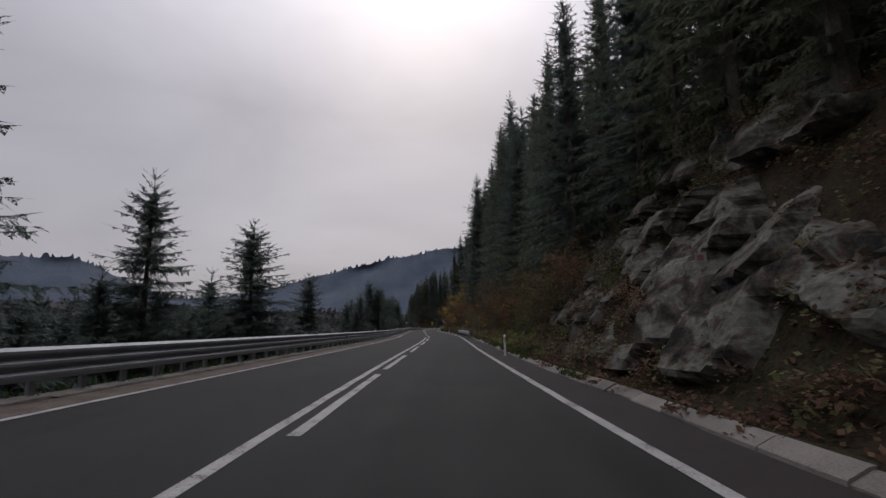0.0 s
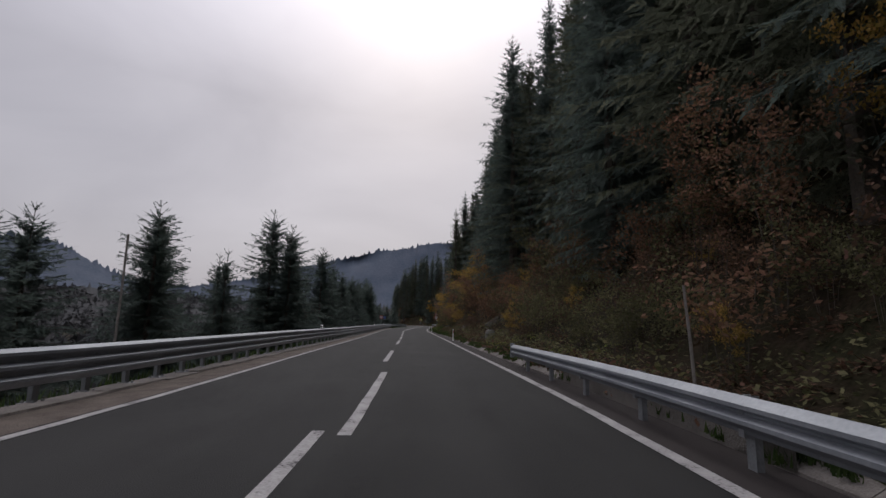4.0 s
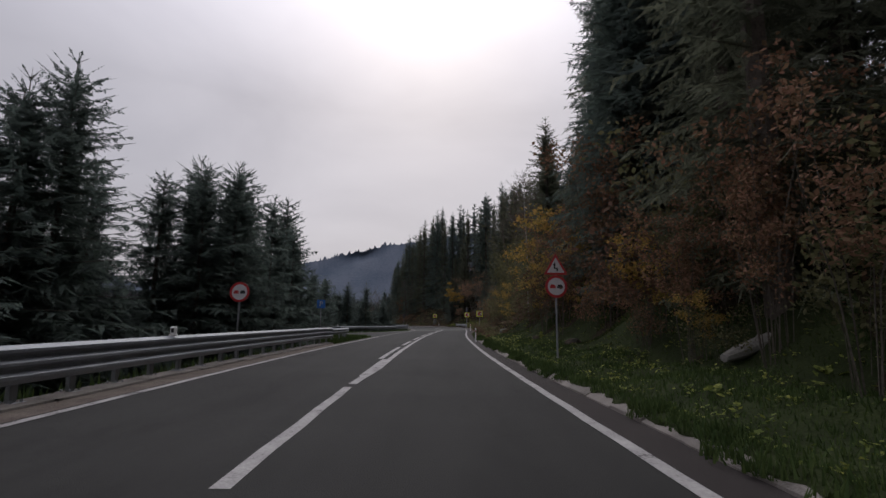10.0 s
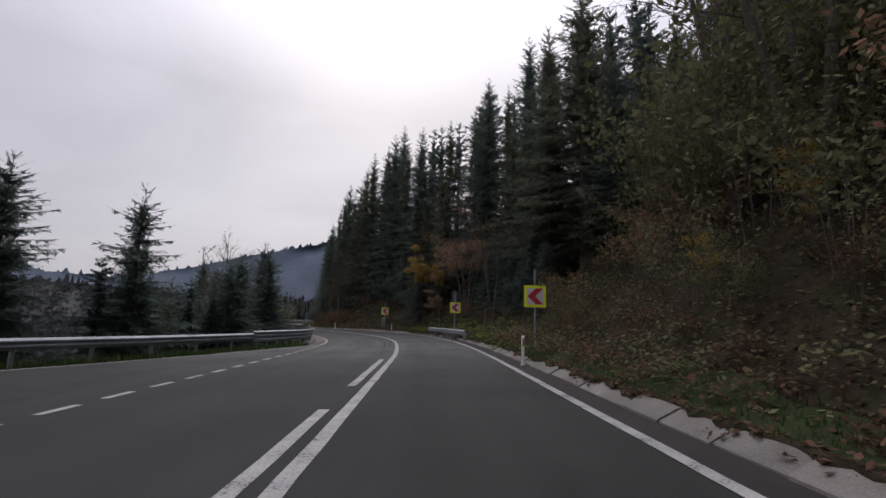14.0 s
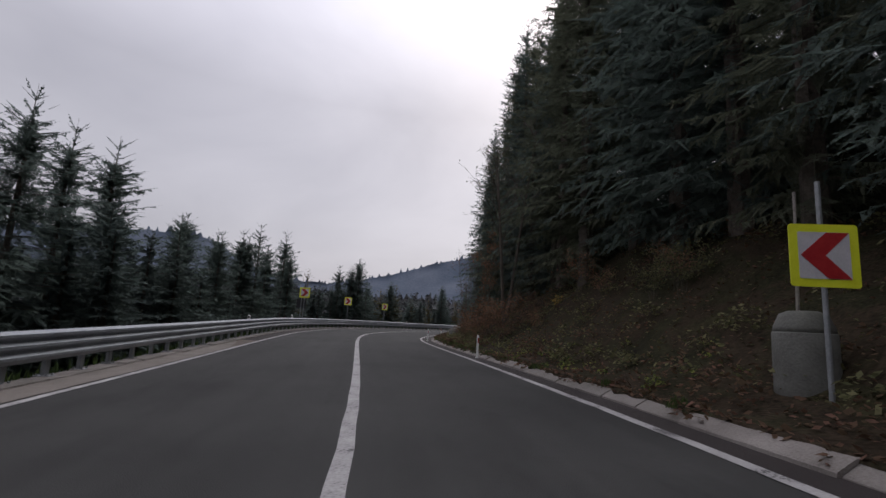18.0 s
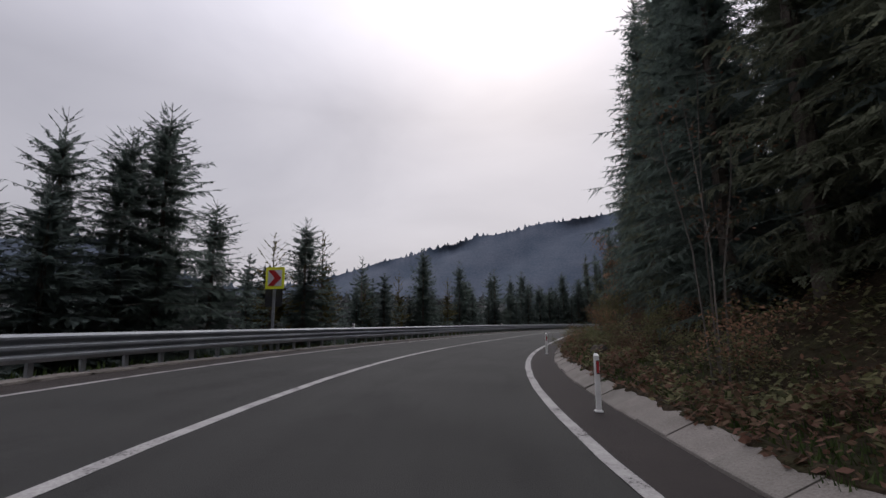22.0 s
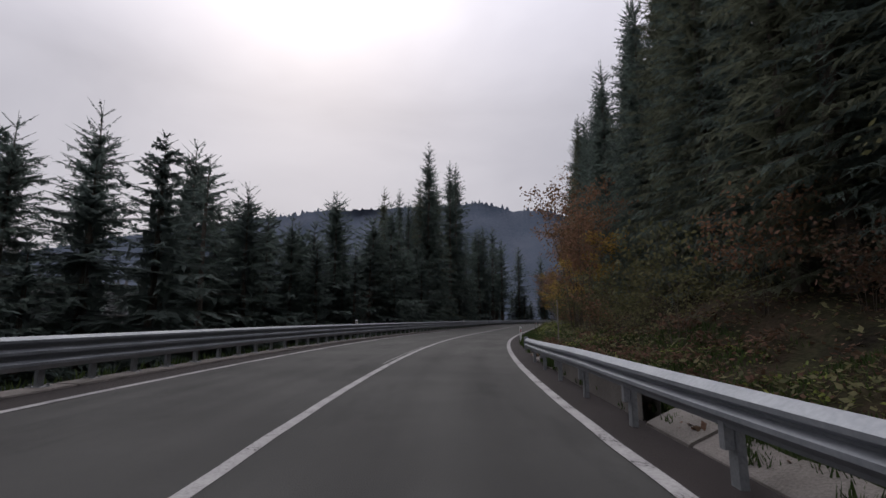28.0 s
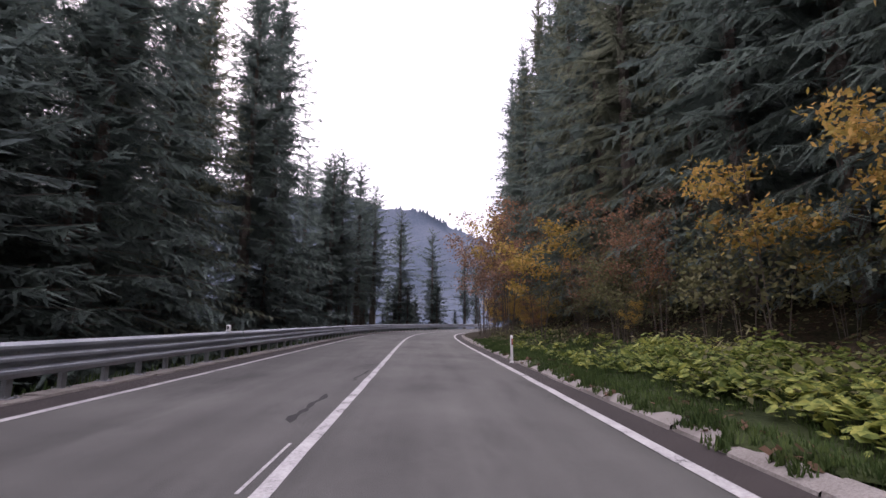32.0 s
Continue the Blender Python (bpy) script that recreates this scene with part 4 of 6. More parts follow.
for i in range(-44, 400):
    if any(a_ - 0.6 < i < b_ for a_, b_ in HEADWALLS):
        continue
    d_, l_ = rnd.gauss(-0.002, 0.011), rnd.gauss(0, 0.016)
    if -16 <= i <= 340 and len(kerb.children) < 299:
        slab = kerb_slab("slab", i + 0.004, i + 0.996 - (0.006 if rnd.random() < 0.15 else 0), d_, l_)
        bm_ = bmesh.new()
        bm_.from_mesh(slab.data)
        bm_.verts.ensure_lookup_table()
        bm_.faces.new(bm_.verts[:6])
        bm_.faces.new(bm_.verts[6:])
        bm_.to_mesh(slab.data)
        bm_.free()
        slab.parent = kerb
    else:
        rest.append((i, d_, l_))
vs, fs = [], []
for i, d_, l_ in rest:
    s = np.array([i + 0.003, i + 0.997])
    k0 = kerb_o(s)
    c_ = [(k0 + l_, -0.08 + 0 * s), (k0 + l_ + 0.03, 0.03 + d_ + 0 * s), (k0 + 0.22 + l_, 0.12 + d_ + 0 * s), (k0 + 0.32 + l_, 0.0 + 0 * s)]
    b0 = len(vs)
    vs += np.stack([at(s, o, z) for o, z in c_], 1).reshape(-1, 3).tolist()
    fs += [(b0 + q, b0 + q + 1, b0 + q + 5, b0 + q + 4) for q in range(3)]
if rest:
    far_slabs = mesh_ob("far_slabs", vs, fs, M_CONC)
    far_slabs.parent = kerb
    tagged(far_slabs, kind="stuff")


# ---- marker posts and signs ----
def delineator():
    root = empty("marker_post")
    bm = bmesh.new()
    prof = [(-0.034, -0.03), (0.034, -0.03), (0.038, 0.0), (0.02, 0.035), (-0.02, 0.035), (-0.038, 0.0)]
    lo = [bm.verts.new((x_, y_, -0.1)) for x_, y_ in prof]
    hi = [bm.verts.new((x_, y_, 0.76 + (0.03 if y_ > 0 else 0))) for x_, y_ in prof]
    for q in range(6):
        bm.faces.new((lo[q], lo[(q + 1) % 6], hi[(q + 1) % 6], hi[q]))
    bm.faces.new(hi)
    body = part("body", bm, M_WHITE, root)
    bm = box(bmesh.new(), (0.042, 0.008, 0.19), (0.008, -0.034, 0.60), 0.003)
    band = part("band", bm, M_DARK, body, "black band near the top")
    bm = box(bmesh.new(), (0.034, 0.006, 0.16), (0.008, -0.041, 0.60), 0.002)
    part("reflector", bm, M_RED, body, "red reflector")
    bm = box(bmesh.new(), (0.11, 0.10, 0.03), (0.0, 0.0, 0.005), 0.008)
    part("foot", bm, M_WHITE, root)
    return tagged(root, "white plastic roadside marker post with a red reflector", "marker post", "marker posts along the kerb")


first = None
for s, o in ((-27, 4.0), (3.6, 4.0), (58.0, 3.62), (88.3, 3.72), (123.2, 3.7), (151.2, 3.85), (183.4, 4.08), (199.8, 4.2), (216.0, 4.45), (231.6, 4.72), (244.4, 4.5), (278.4, 3.85), (306.4, 3.85), (336.6, 3.75)):
    m_ = spot(s, o, 0.0, 0)
    if first is None:
        first = delineator()
        first.matrix_basis = m_
    else:
        copy_thing(first, m_)


def rail_marker():
    root = empty("rail_marker")
    bm = bmesh.new()
    box(bm, (0.12, 0.09, 0.18), (0, 0, 0.09), 0.025)
    box(bm, (0.16, 0.09, 0.03), (0, 0, 0.0), 0.01)
    housing = part("housing", bm, M_WHITE, root)
    part("reflector", box(bmesh.new(), (0.06, 0.01, 0.09), (0, -0.048, 0.1), 0.003), M_SIGNBACK, housing, "grey reflector")
    return tagged(root, "small white reflector housing on top of the guard rail", "reflector", "reflectors on the valley guard rail")


first = None
for s in (-24, 24.6, 51, 87.2, 104, 143.2, 176, 206, 216.2, 246, 277, 306, 336.5):
    m_ = spot(s, float(rail_o(s)) + 0.02, 0.785 if s < 118 else 0.71 if s < 160 else 0.815, 0)
    if first is None:
        first = rail_marker()
        first.matrix_basis = m_
    else:
        copy_thing(first, m_)


def plate(bm, pts, y0, y1):
    """A flat plate in the x-z plane."""
    a_ = [bm.verts.new((x_, y0, z_)) for x_, z_ in pts]
    b_ = [bm.verts.new((x_, y1, z_)) for x_, z_ in pts]
    bm.faces.new(a_)
    bm.faces.new(b_[::-1])
    for q in range(len(pts)):
        bm.faces.new((a_[q], b_[q], b_[(q + 1) % len(pts)], a_[(q + 1) % len(pts)]))
    bmesh.ops.recalc_face_normals(bm, faces=bm.faces)
    return bm


def disc(r, n_=36, cz=0.0, cx=0.0):
    return [(cx + r * math.cos(2 * math.pi * q / n_), cz + r * math.sin(2 * math.pi * q / n_)) for q in range(n_)]


def round_rect(w, h, r, cz=0.0):
    out = []
    for cx_, cz_, a0 in ((w / 2 - r, h / 2 - r, 0), (-w / 2 + r, h / 2 - r, 90), (-w / 2 + r, -h / 2 + r, 180), (w / 2 - r, -h / 2 + r, 270)):
        for q in range(4):
            t_ = radians(a0 + 30 * q)
            out.append((cx_ + r * math.cos(t_), cz + cz_ + r * math.sin(t_)))
    return out


def pole(root, top, r=0.03, foot=-0.6, name="pole"):
    bm = tube(bmesh.new(), [(0, 0.04, foot), (0, 0.04, top)], [r, r], 10)
    part(name, bm, M_POST, root, "round grey steel pole")


def chevron_sign(m, point, height, top=None):
    """A square board; point -1: the arrow points left, 1: right."""
    root = empty("chevron_sign", m)
    pole(root, top if top else height + 0.95)
    h_ = height
    board = part("board", plate(bmesh.new(), round_rect(0.78, 0.78, 0.04, h_), 0.0, 0.012), M_SIGNYELLOW, root, "yellow-green reflective board")
    part("panel", plate(bmesh.new(), round_rect(0.58, 0.58, 0.01, h_), -0.006, -0.001), M_SIGNWHITE, board, "white panel")
    w_, t_ = 0.29, 0.29
    k_ = point
    arrow = [(k_ * 0.27, h_), (k_ * -0.03, h_ + t_ - 0.005), (k_ * -0.285, h_ + t_ - 0.005), (k_ * -0.01, h_), (k_ * -0.285, h_ - t_ + 0.005), (k_ * -0.03, h_ - t_ + 0.005)]
    bm = bmesh.new()
    for a_ in ([arrow[0], arrow[1], arrow[2], arrow[3]], [arrow[0], arrow[3], arrow[4], arrow[5]]):
        plate(bm, a_, -0.011, -0.007)
    part("arrow", bm, M_RED, board, "red chevron")
    way = "the valley" if point < 0 else "the hill"
    return tagged(root, "square yellow-bordered bend sign with a red chevron towards " + way, "road sign", "chevron signs in the bends")


for s, o, h_, yaw_ in ((154.7, 5.05, 2.05, -4), (171.6, 5.1, 2.08, -12), (188.35, 5.55, 2.09, -16)):
    chevron_sign(spot(s, o, 0, yaw_), -1, h_)
for s, o, h_, yaw_ in ((219.95, -5.1, 2.74, 0), (230.5, -4.8, 2.66, 0), (240.2, -4.82, 2.6, -4)):
    chevron_sign(spot(s, o, 0, yaw_), 1, h_, h_ + 0.38)
# backs of signs that face the other lane
for s, o, h_ in ((171.9, -5.4, 2.25), (171.68, 5.1, 2.88), (240.6, -5.1, 1.95), (220.3, -5.4, 1.9)):
    root = empty("sign_seen_from_behind", spot(s, o, 0, 115 if s < 172 else 178))
    pole(root, h_ + 0.5)
    part("board", plate(bmesh.new(), round_rect(0.72, 0.72, 0.04, h_), 0.0, 0.012), M_SIGNBACK, root, "dark grey unpainted back of the board")
    tagged(root, "dark back of a square road sign on a steel pole", "road sign")


def small_car(cx, cz, k_):
    """The front of a car as signs show it."""
    return [(cx - 0.085 * k_, cz - 0.05), (cx - 0.085 * k_, cz + 0.005), (cx - 0.05 * k_, cz + 0.055), (cx + 0.05 * k_, cz + 0.055), (cx + 0.085 * k_, cz + 0.005), (cx + 0.085 * k_, cz - 0.05)]


def no_overtaking(root, h_):
    plate_ = part("disc", plate(bmesh.new(), disc(0.32, 40, h_), 0.0, 0.012), M_SIGNBACK, root)
    part("ring", plate(bmesh.new(), disc(0.32, 40, h_), -0.004, -0.001), M_RED, plate_, "red ring")
    part("field", plate(bmesh.new(), disc(0.245, 40, h_), -0.008, -0.005), M_SIGNWHITE, plate_, "white field")
    part("symbol", plate(bmesh.new(), small_car(-0.105, h_, 0.95), -0.012, -0.009), M_RED, plate_, "red car")
    part("symbol", plate(bmesh.new(), small_car(0.105, h_, 0.95), -0.012, -0.009), M_DARK, plate_, "black car")


sign = empty("no_overtaking_sign", spot(109.1, -4.75, 0, -2))
pole(sign, 2.3)
no_overtaking(sign, 1.98)
tagged(sign, "round red-ringed no-overtaking sign behind the guard rail", "road sign")
sign = empty("bend_warning_sign", spot(107.3, 4.95, 0.1, 3))
pole(sign, 2.95)
no_overtaking(sign, 2.12)
tri = lambda r, cz: [(r * math.sin(radians(a_)), cz + r * math.cos(radians(a_))) for a_ in (0, 120, 240)]
three = part("triangle", plate(bmesh.new(), tri(0.41, 2.66), 0.0, 0.012), M_SIGNBACK, sign)
part("border", plate(bmesh.new(), tri(0.41, 2.66), -0.004, -0.001), M_RED, three, "red border")
part("field", plate(bmesh.new(), tri(0.29, 2.66), -0.008, -0.005), M_SIGNWHITE, three, "white field")
bm = bmesh.new()
for a_ in ([(-0.06, 2.75), (-0.02, 2.75), (-0.02, 2.66), (-0.06, 2.66)], [(-0.06, 2.66), (0.06, 2.66), (0.06, 2.62), (-0.06, 2.62)], [(0.02, 2.62), (0.06, 2.62), (0.06, 2.55), (0.02, 2.55)], [(-0.085, 2.73), (-0.04, 2.82), (0.005, 2.73)]):
    plate(bm, a_, -0.012, -0.009)
part("symbol", bm, M_DARK, three, "black double-bend arrow")
tagged(sign, "triangular double-bend warning over a no-overtaking disc on a pole", "road sign")
sign = empty("parking_sign", spot(122.0, -5.6, 0, 0))
pole(sign, 2.35)
blue = part("board", plate(bmesh.new(), round_rect(0.5, 0.5, 0.03, 2.1), 0.0, 0.012), M_SIGNBLUE, sign, "blue board")
cu = bpy.data.curves.new("letter", "FONT")
cu.body, cu.size, cu.extrude, cu.align_x, cu.align_y = "P", 0.42, 0.002, "CENTER", "CENTER"
tx = new("letter", cu)
tx.data.materials.append(M_SIGNWHITE)
tx.matrix_basis = Matrix.Translation((0, -0.006, 2.1)) @ Matrix.Rotation(radians(90), 4, "X")
tx.parent = blue
tagged(sign, "square blue parking sign with a white P by the lay-by", "road sign")

# weathered snow poles
for s, o, h_, lean in ((27.3, 4.7, 1.8, 2), (32.2, 4.75, 1.6, -3), (35.2, -4.95, 3.1, 0), (175.3, 5.2, 1.9, -2), (166.4, 5.5, 1.6, 2), (183.0, -5.5, 2.3, -3), (189.1, 5.9, 2.6, 2), (216.2, -5.7, 1.9, 1), (299.8, 5.0, 1.7, 0)):
    root = empty("snow_pole", spot(s, o, float(ground_z(s, o)) if abs(o) > 4.5 else 0, 0) @ Matrix.Rotation(radians(lean), 4, "Y"))
    part("stick", tube(bmesh.new(), [(0, 0, -0.5), (0.01, 0, h_ * 0.5), (0, 0, h_)], [0.026, 0.024, 0.02], 7), M_WOODPOLE, root)
    tagged(root, "thin weathered wooden snow pole", "snow pole", "snow poles along the road")

# grey concrete drums at the foot of the slope
drum_profile = [(0.0, 1.0), (0.17, 0.995), (0.27, 0.95), (0.34, 0.78), (0.352, 0.71), (0.362, 0.69), (0.365, 0.45), (0.365, 0.05), (0.37, -0.4)]


def lathe(profile, n_=24):
    bm = bmesh.new()
    rings = [[bm.verts.new((r_ * math.cos(2 * q * math.pi / n_), r_ * math.sin(2 * q * math.pi / n_), z_)) for q in range(n_)] for r_, z_ in profile]
    for a_, b_ in zip(rings, rings[1:]):
        for q in range(n_):
            bm.faces.new((a_[q], b_[q], b_[(q + 1) % n_], a_[(q + 1) % n_]))
    bm.faces.new(rings[0])
    bm.faces.new(rings[-1][::-1])
    for f_ in bm.faces:
        f_.smooth = len(f_.verts) == 4
    return bm


first = None
for s, o, z_ in ((52.95, 5.35, -0.15), (188.95, 5.85, 0.44), (219.25, 6.5, 0.02), (128.35, 6.0, -0.32)):
    m_ = spot(s, o, z_, 20, 1.0, 0.86 if s < 60 else 1.0)
    if first is None:
        first = empty("concrete_drum", m_)
        part("lid", lathe(drum_profile[1:5]), M_DRUM, first, "domed lid")
        part("body", lathe(drum_profile[4:]), M_DRUM, first)
        tagged(first, "dome-topped grey concrete drum with a seam at the slope foot", "concrete drum", "concrete drums at the slope foot")
    else:
        copy_thing(first, m_ @ Matrix.Diagonal((1 / 0.86, 1 / 0.86, 1, 1)))


# ---- trees ----
def leaf_mesh(name, tris, mat):
    """A mesh of loose triangles or kites, from an array n x 3 x 3 or n x 4 x 3."""
    t_ = np.asarray(tris, np.float32)
    me = bpy.data.meshes.new(name)
    n_, k_ = t_.shape[:2]
    me.vertices.add(k_ * n_)
    me.vertices.foreach_set("co", t_.ravel())
    me.loops.add(k_ * n_)
    me.loops.foreach_set("vertex_index", np.arange(k_ * n_, dtype=np.int32))
    me.polygons.add(n_)
    me.polygons.foreach_set("loop_start", np.arange(0, k_ * n_, k_, dtype=np.int32))
    me.update(calc_edges=True)
    me.materials.append(mat)
    return me


tagged(new("valley_forest", leaf_mesh("valley_forest", far_crowns(17), M_MIDWOOD_HAZE)), "trees across the valley with blue-grey haze painted into their colour", "forest", kind="stuff")


def spruce(seed, height, radius, gap, seg, bare, mat, label, name="spruce_tree", droop=0.35, clear=0.0, ragged=0.25, full=1.0, wmax=0.5, boughs=7, taper=0.85, core=0.9, most=9, hang=0.28, thin=0.10):
    """A conifer: trunk, and whorls of drooping boughs, each a spine feathered with twigs about seg metres apart. bare: height of the thin leader."""
    g = np.random.default_rng(seed)
    root = empty(name)
    bm = tube(bmesh.new(), [(0, 0, -0.8), (0, 0, height * 0.3), (0.03, 0.02, height * 0.7), (0, 0, height - bare * 0.5), (0, 0, height)], [0.017 * height, 0.013 * height, 0.007 * height, 0.012, 0.006], 7)
    tris = []
    up = np.array([0, 0, 1.0])
    z = max(0.3, clear)
    while z < height - 0.1:
        f = z / height
        top = z > height - bare
        n_ = int(g.integers(4, 6)) if top else int(g.integers(boughs - 1, boughs + 2))
        a0 = g.random() * 6.28
        tier = g.uniform(0.86, 1.12)
        reach = radius * (1 - f) ** taper * tier + 0.08
        if clear > 0.3:
            reach *= min(1.0, 0.66 + 0.34 * (z - clear) / (0.16 * height))
        for b_ in range(n_):
            L = reach * g.uniform(1 - ragged * 1.4, 1 + ragged * 0.5)
            a_ = a0 + 6.283 * b_ / n_ + g.uniform(-0.35, 0.35)
            out = np.array([math.cos(a_), math.sin(a_), 0.0])
            across = np.array([-out[1], out[0], 0.0])
            lift = 0.95 if top else 0.75 * f ** 2 - 0.1
            zz = z + g.uniform(-0.4, 0.4) * gap * (0.2 if top else 1)
            k_ = 3 if top else int(np.clip(L / seg + 1.5, 3, most))
            u = np.linspace(0, 1, k_ + 1)
            line = np.array([0, 0, zz]) + L * (u[:, None] * out + (lift * u - droop * (1 - f) * u * u + 0.3 * (1 - f) * u ** 3)[:, None] * up)
            if top and b_ % 2 == 0 or b_ % 5 == 0:
                tube(bm, [line[0], line[-1]], [0.011, 0.005] if top else [0.018, 0.005], 3)
            wid = np.clip(L * 0.36 * (1.1 - u) ** 0.75, 0.06, wmax) * full * (0.6 if top else 1)
            q0 = 1 if k_ < 5 or clear > 1.5 else 2
            for q in range(q0, k_ + 1):
                p_, d_ = line[q], line[q] - line[q - 1]
                n_d = d_ / max(np.linalg.norm(d_), 1e-6)
                for sg in (-1, 1):
                    w_ = wid[q - 1] * g.uniform(0.55, 1.3)
                    c_ = p_ - d_ * g.uniform(0.0, 1.0)
                    e_ = n_d * thin * g.uniform(0.7, 1.3)
                    tris.append((c_ - e_, c_ + e_, c_ + n_d * w_ * g.uniform(0.35, 1.0) + sg * across * w_ - up * w_ * g.uniform(0.05, 0.8)))
                if top:
                    tris.append((line[q - 1] - across * 0.02, line[q - 1] + across * 0.02, p_ + d_ * 0.2))
                    continue
                c_ = p_ - d_ * g.uniform(0.1, 0.9)
                e_ = n_d * thin * 1.3
                if g.random() < 0.6:
                    tris.append((c_ - e_, c_ + e_, c_ + n_d * g.uniform(-0.1, 0.25) - up * hang * g.uniform(0.4, 1.3) * (0.35 + (1 - f)) + across * g.uniform(-0.12, 0.12)))
                if q % 2:
                    tris.append((line[q - 1] + across * thin * 0.9, line[q - 1] - across * thin * 0.9, p_ + d_ * 1.2))
            # the dense, shaded inner part of the bough
            if not top and f < 0.88 and g.random() < core:
                h_ = line[max(1, int(k_ * 0.55))]
                w_ = min(0.3 * L, 0.9 * wmax)
                tris.append((np.array([0, 0, zz + 0.15]), h_ + across * w_, h_ - across * w_ * g.uniform(0.5, 1)))
                tris.append((np.array([0, 0, zz + 0.1]), h_, np.array([0, 0, zz - gap * 1.1]) + out * L * 0.25))
            d_ = line[-1] - line[-2]
            tris.append((line[-1] - d_ * 0.3 + across * 0.05, line[-1] - d_ * 0.3 - across * 0.05, line[-1] + d_ * 0.6))
        z += (0.42 if top else gap * g.uniform(0.75, 1.25) * (1.0 - 0.42 * f))
    part("trunk", bm, M_BARK, root)
    cr = new("crown", leaf_mesh("crown", tris, mat))
    cr.parent = root
    return tagged(root, label, "tree", "spruces along the road")


NEAR = [spruce(11, 10, 3.7, 0.44, 0.30, 0.9, M_NEEDLE, "dark green spruce with drooping boughs and a pointed top", boughs=8, most=10),
        spruce(12, 10, 3.3, 0.46, 0.30, 1.2, M_NEEDLE, "dark green spruce with a thin spiky leader", ragged=0.35, boughs=8, most=10),
        spruce(13, 10, 4.0, 0.46, 0.32, 0.8, M_NEEDLE, "broad dark spruce with ragged boughs", ragged=0.4, droop=0.45, boughs=8, most=10),
        spruce(15, 10, 3.3, 0.74, 0.28, 0.9, M_NEEDLE, "open spruce with separate tiers of boughs on a straight trunk", ragged=0.3, droop=0.3, boughs=7, core=0.35, full=0.85, hang=0.22)]
THIN = [spruce(14, 10, 2.3, 0.46, 0.3, 2.8, M_LARCH, "thin half-bare larch with yellowing needles", name="larch_tree", ragged=0.5, droop=0.1, full=0.7, core=0.12)]
TALL = [spruce(21, 20, 4.4, 0.68, 0.32, 1.0, M_NEEDLE, "tall dark spruce in the dense hillside forest", boughs=9, droop=0.5, clear=0.7, ragged=0.2, wmax=0.5, hang=0.24, taper=0.8, most=11, thin=0.10, core=0.7),
        spruce(22, 20, 4.0, 0.72, 0.32, 1.3, M_OLIVE, "tall slender olive-dark spruce in the hillside forest", boughs=9, droop=0.5, clear=1.1, ragged=0.28, wmax=0.5, hang=0.24, taper=0.8, most=11, thin=0.10, core=0.7)]
DEEP = []
FAR = [spruce(31, 16, 3.9, 1.1, 1.1, 1.2, M_NEEDLE, "spruce", droop=0.45, clear=1.0, full=1.2, wmax=0.9, boughs=5, core=1.0, most=4, hang=0.7, thin=0.26),
       spruce(32, 16, 3.5, 1.15, 1.1, 1.4, M_NEEDLE, "spruce", droop=0.45, clear=1.0, ragged=0.4, full=1.2, wmax=0.9, boughs=5, core=1.0, most=4, hang=0.7, thin=0.26)]
POLE = [spruce(41, 18, 3.9, 0.95, 0.32, 0.9, M_NEEDLE, "tall spruce with a bare lower trunk and short tiered boughs", droop=0.35, clear=4.5, ragged=0.35, core=0.5, taper=0.62, hang=0.3)]
BASE = {id(t_): h_ for some, h_ in ((NEAR, 10), (THIN, 10), (TALL, 20), (FAR, 16), (POLE, 18)) for t_ in some}
used = set()


def plant(kind, s, o, top=None, height=None, wide=1.0, turn=0.0):
    g_ = float(ground_z(s, o))
    h_ = height if height else top - g_
    k_ = h_ / BASE[id(kind)]
    m_ = spot(s, o, g_ - 0.1, turn, k_, k_ * wide)
    if id(kind) not in used:
        used.add(id(kind))
        kind.matrix_basis = m_
        return kind
    back = Matrix.Diagonal([1 / v for v in kind.scale] + [1])
    return copy_thing(kind, m_ @ back)


# valley side, stretch by stretch: along, across, height of the top over the road
GROVE_A = [(-33, -8, 8.5), (-24, -7, 8), (-14.8, -7.3, 9.2), (-1.7, -8.0, 3.0), (-7.2, -7.2, 8.5), (-0.7, -7.4, 6.2), (7.1, -7.5, 6.4), (8.2, -10, 4.2), (12.4, -6.4, 4.4), (16.1, -7.2, 1.7), (26.5, -10.0, 2.6), (30.1, -8.0, 3.0), (35.1, -7.5, 3.4), (38, -9, 4.2), (41.9, -8.0, 5.3), (45, -9.5, 5.0), (48, -8, 4.6), (52, -10, 5.0), (56.0, -7.2, 7.5), (59.6, -8.0, 7.1), (62.8, -8.5, 6.2), (66.5, -9, 5.2), (71.6, -8.1, 8.5), (72.4, -9.6, 7.0), (75.0, -7.8, 6.7), (79.8, -7.2, 7.0), (80.4, -9.4, 6.6), (83.0, -10.2, 6.0), (85.7, -8.0, 6.6)]
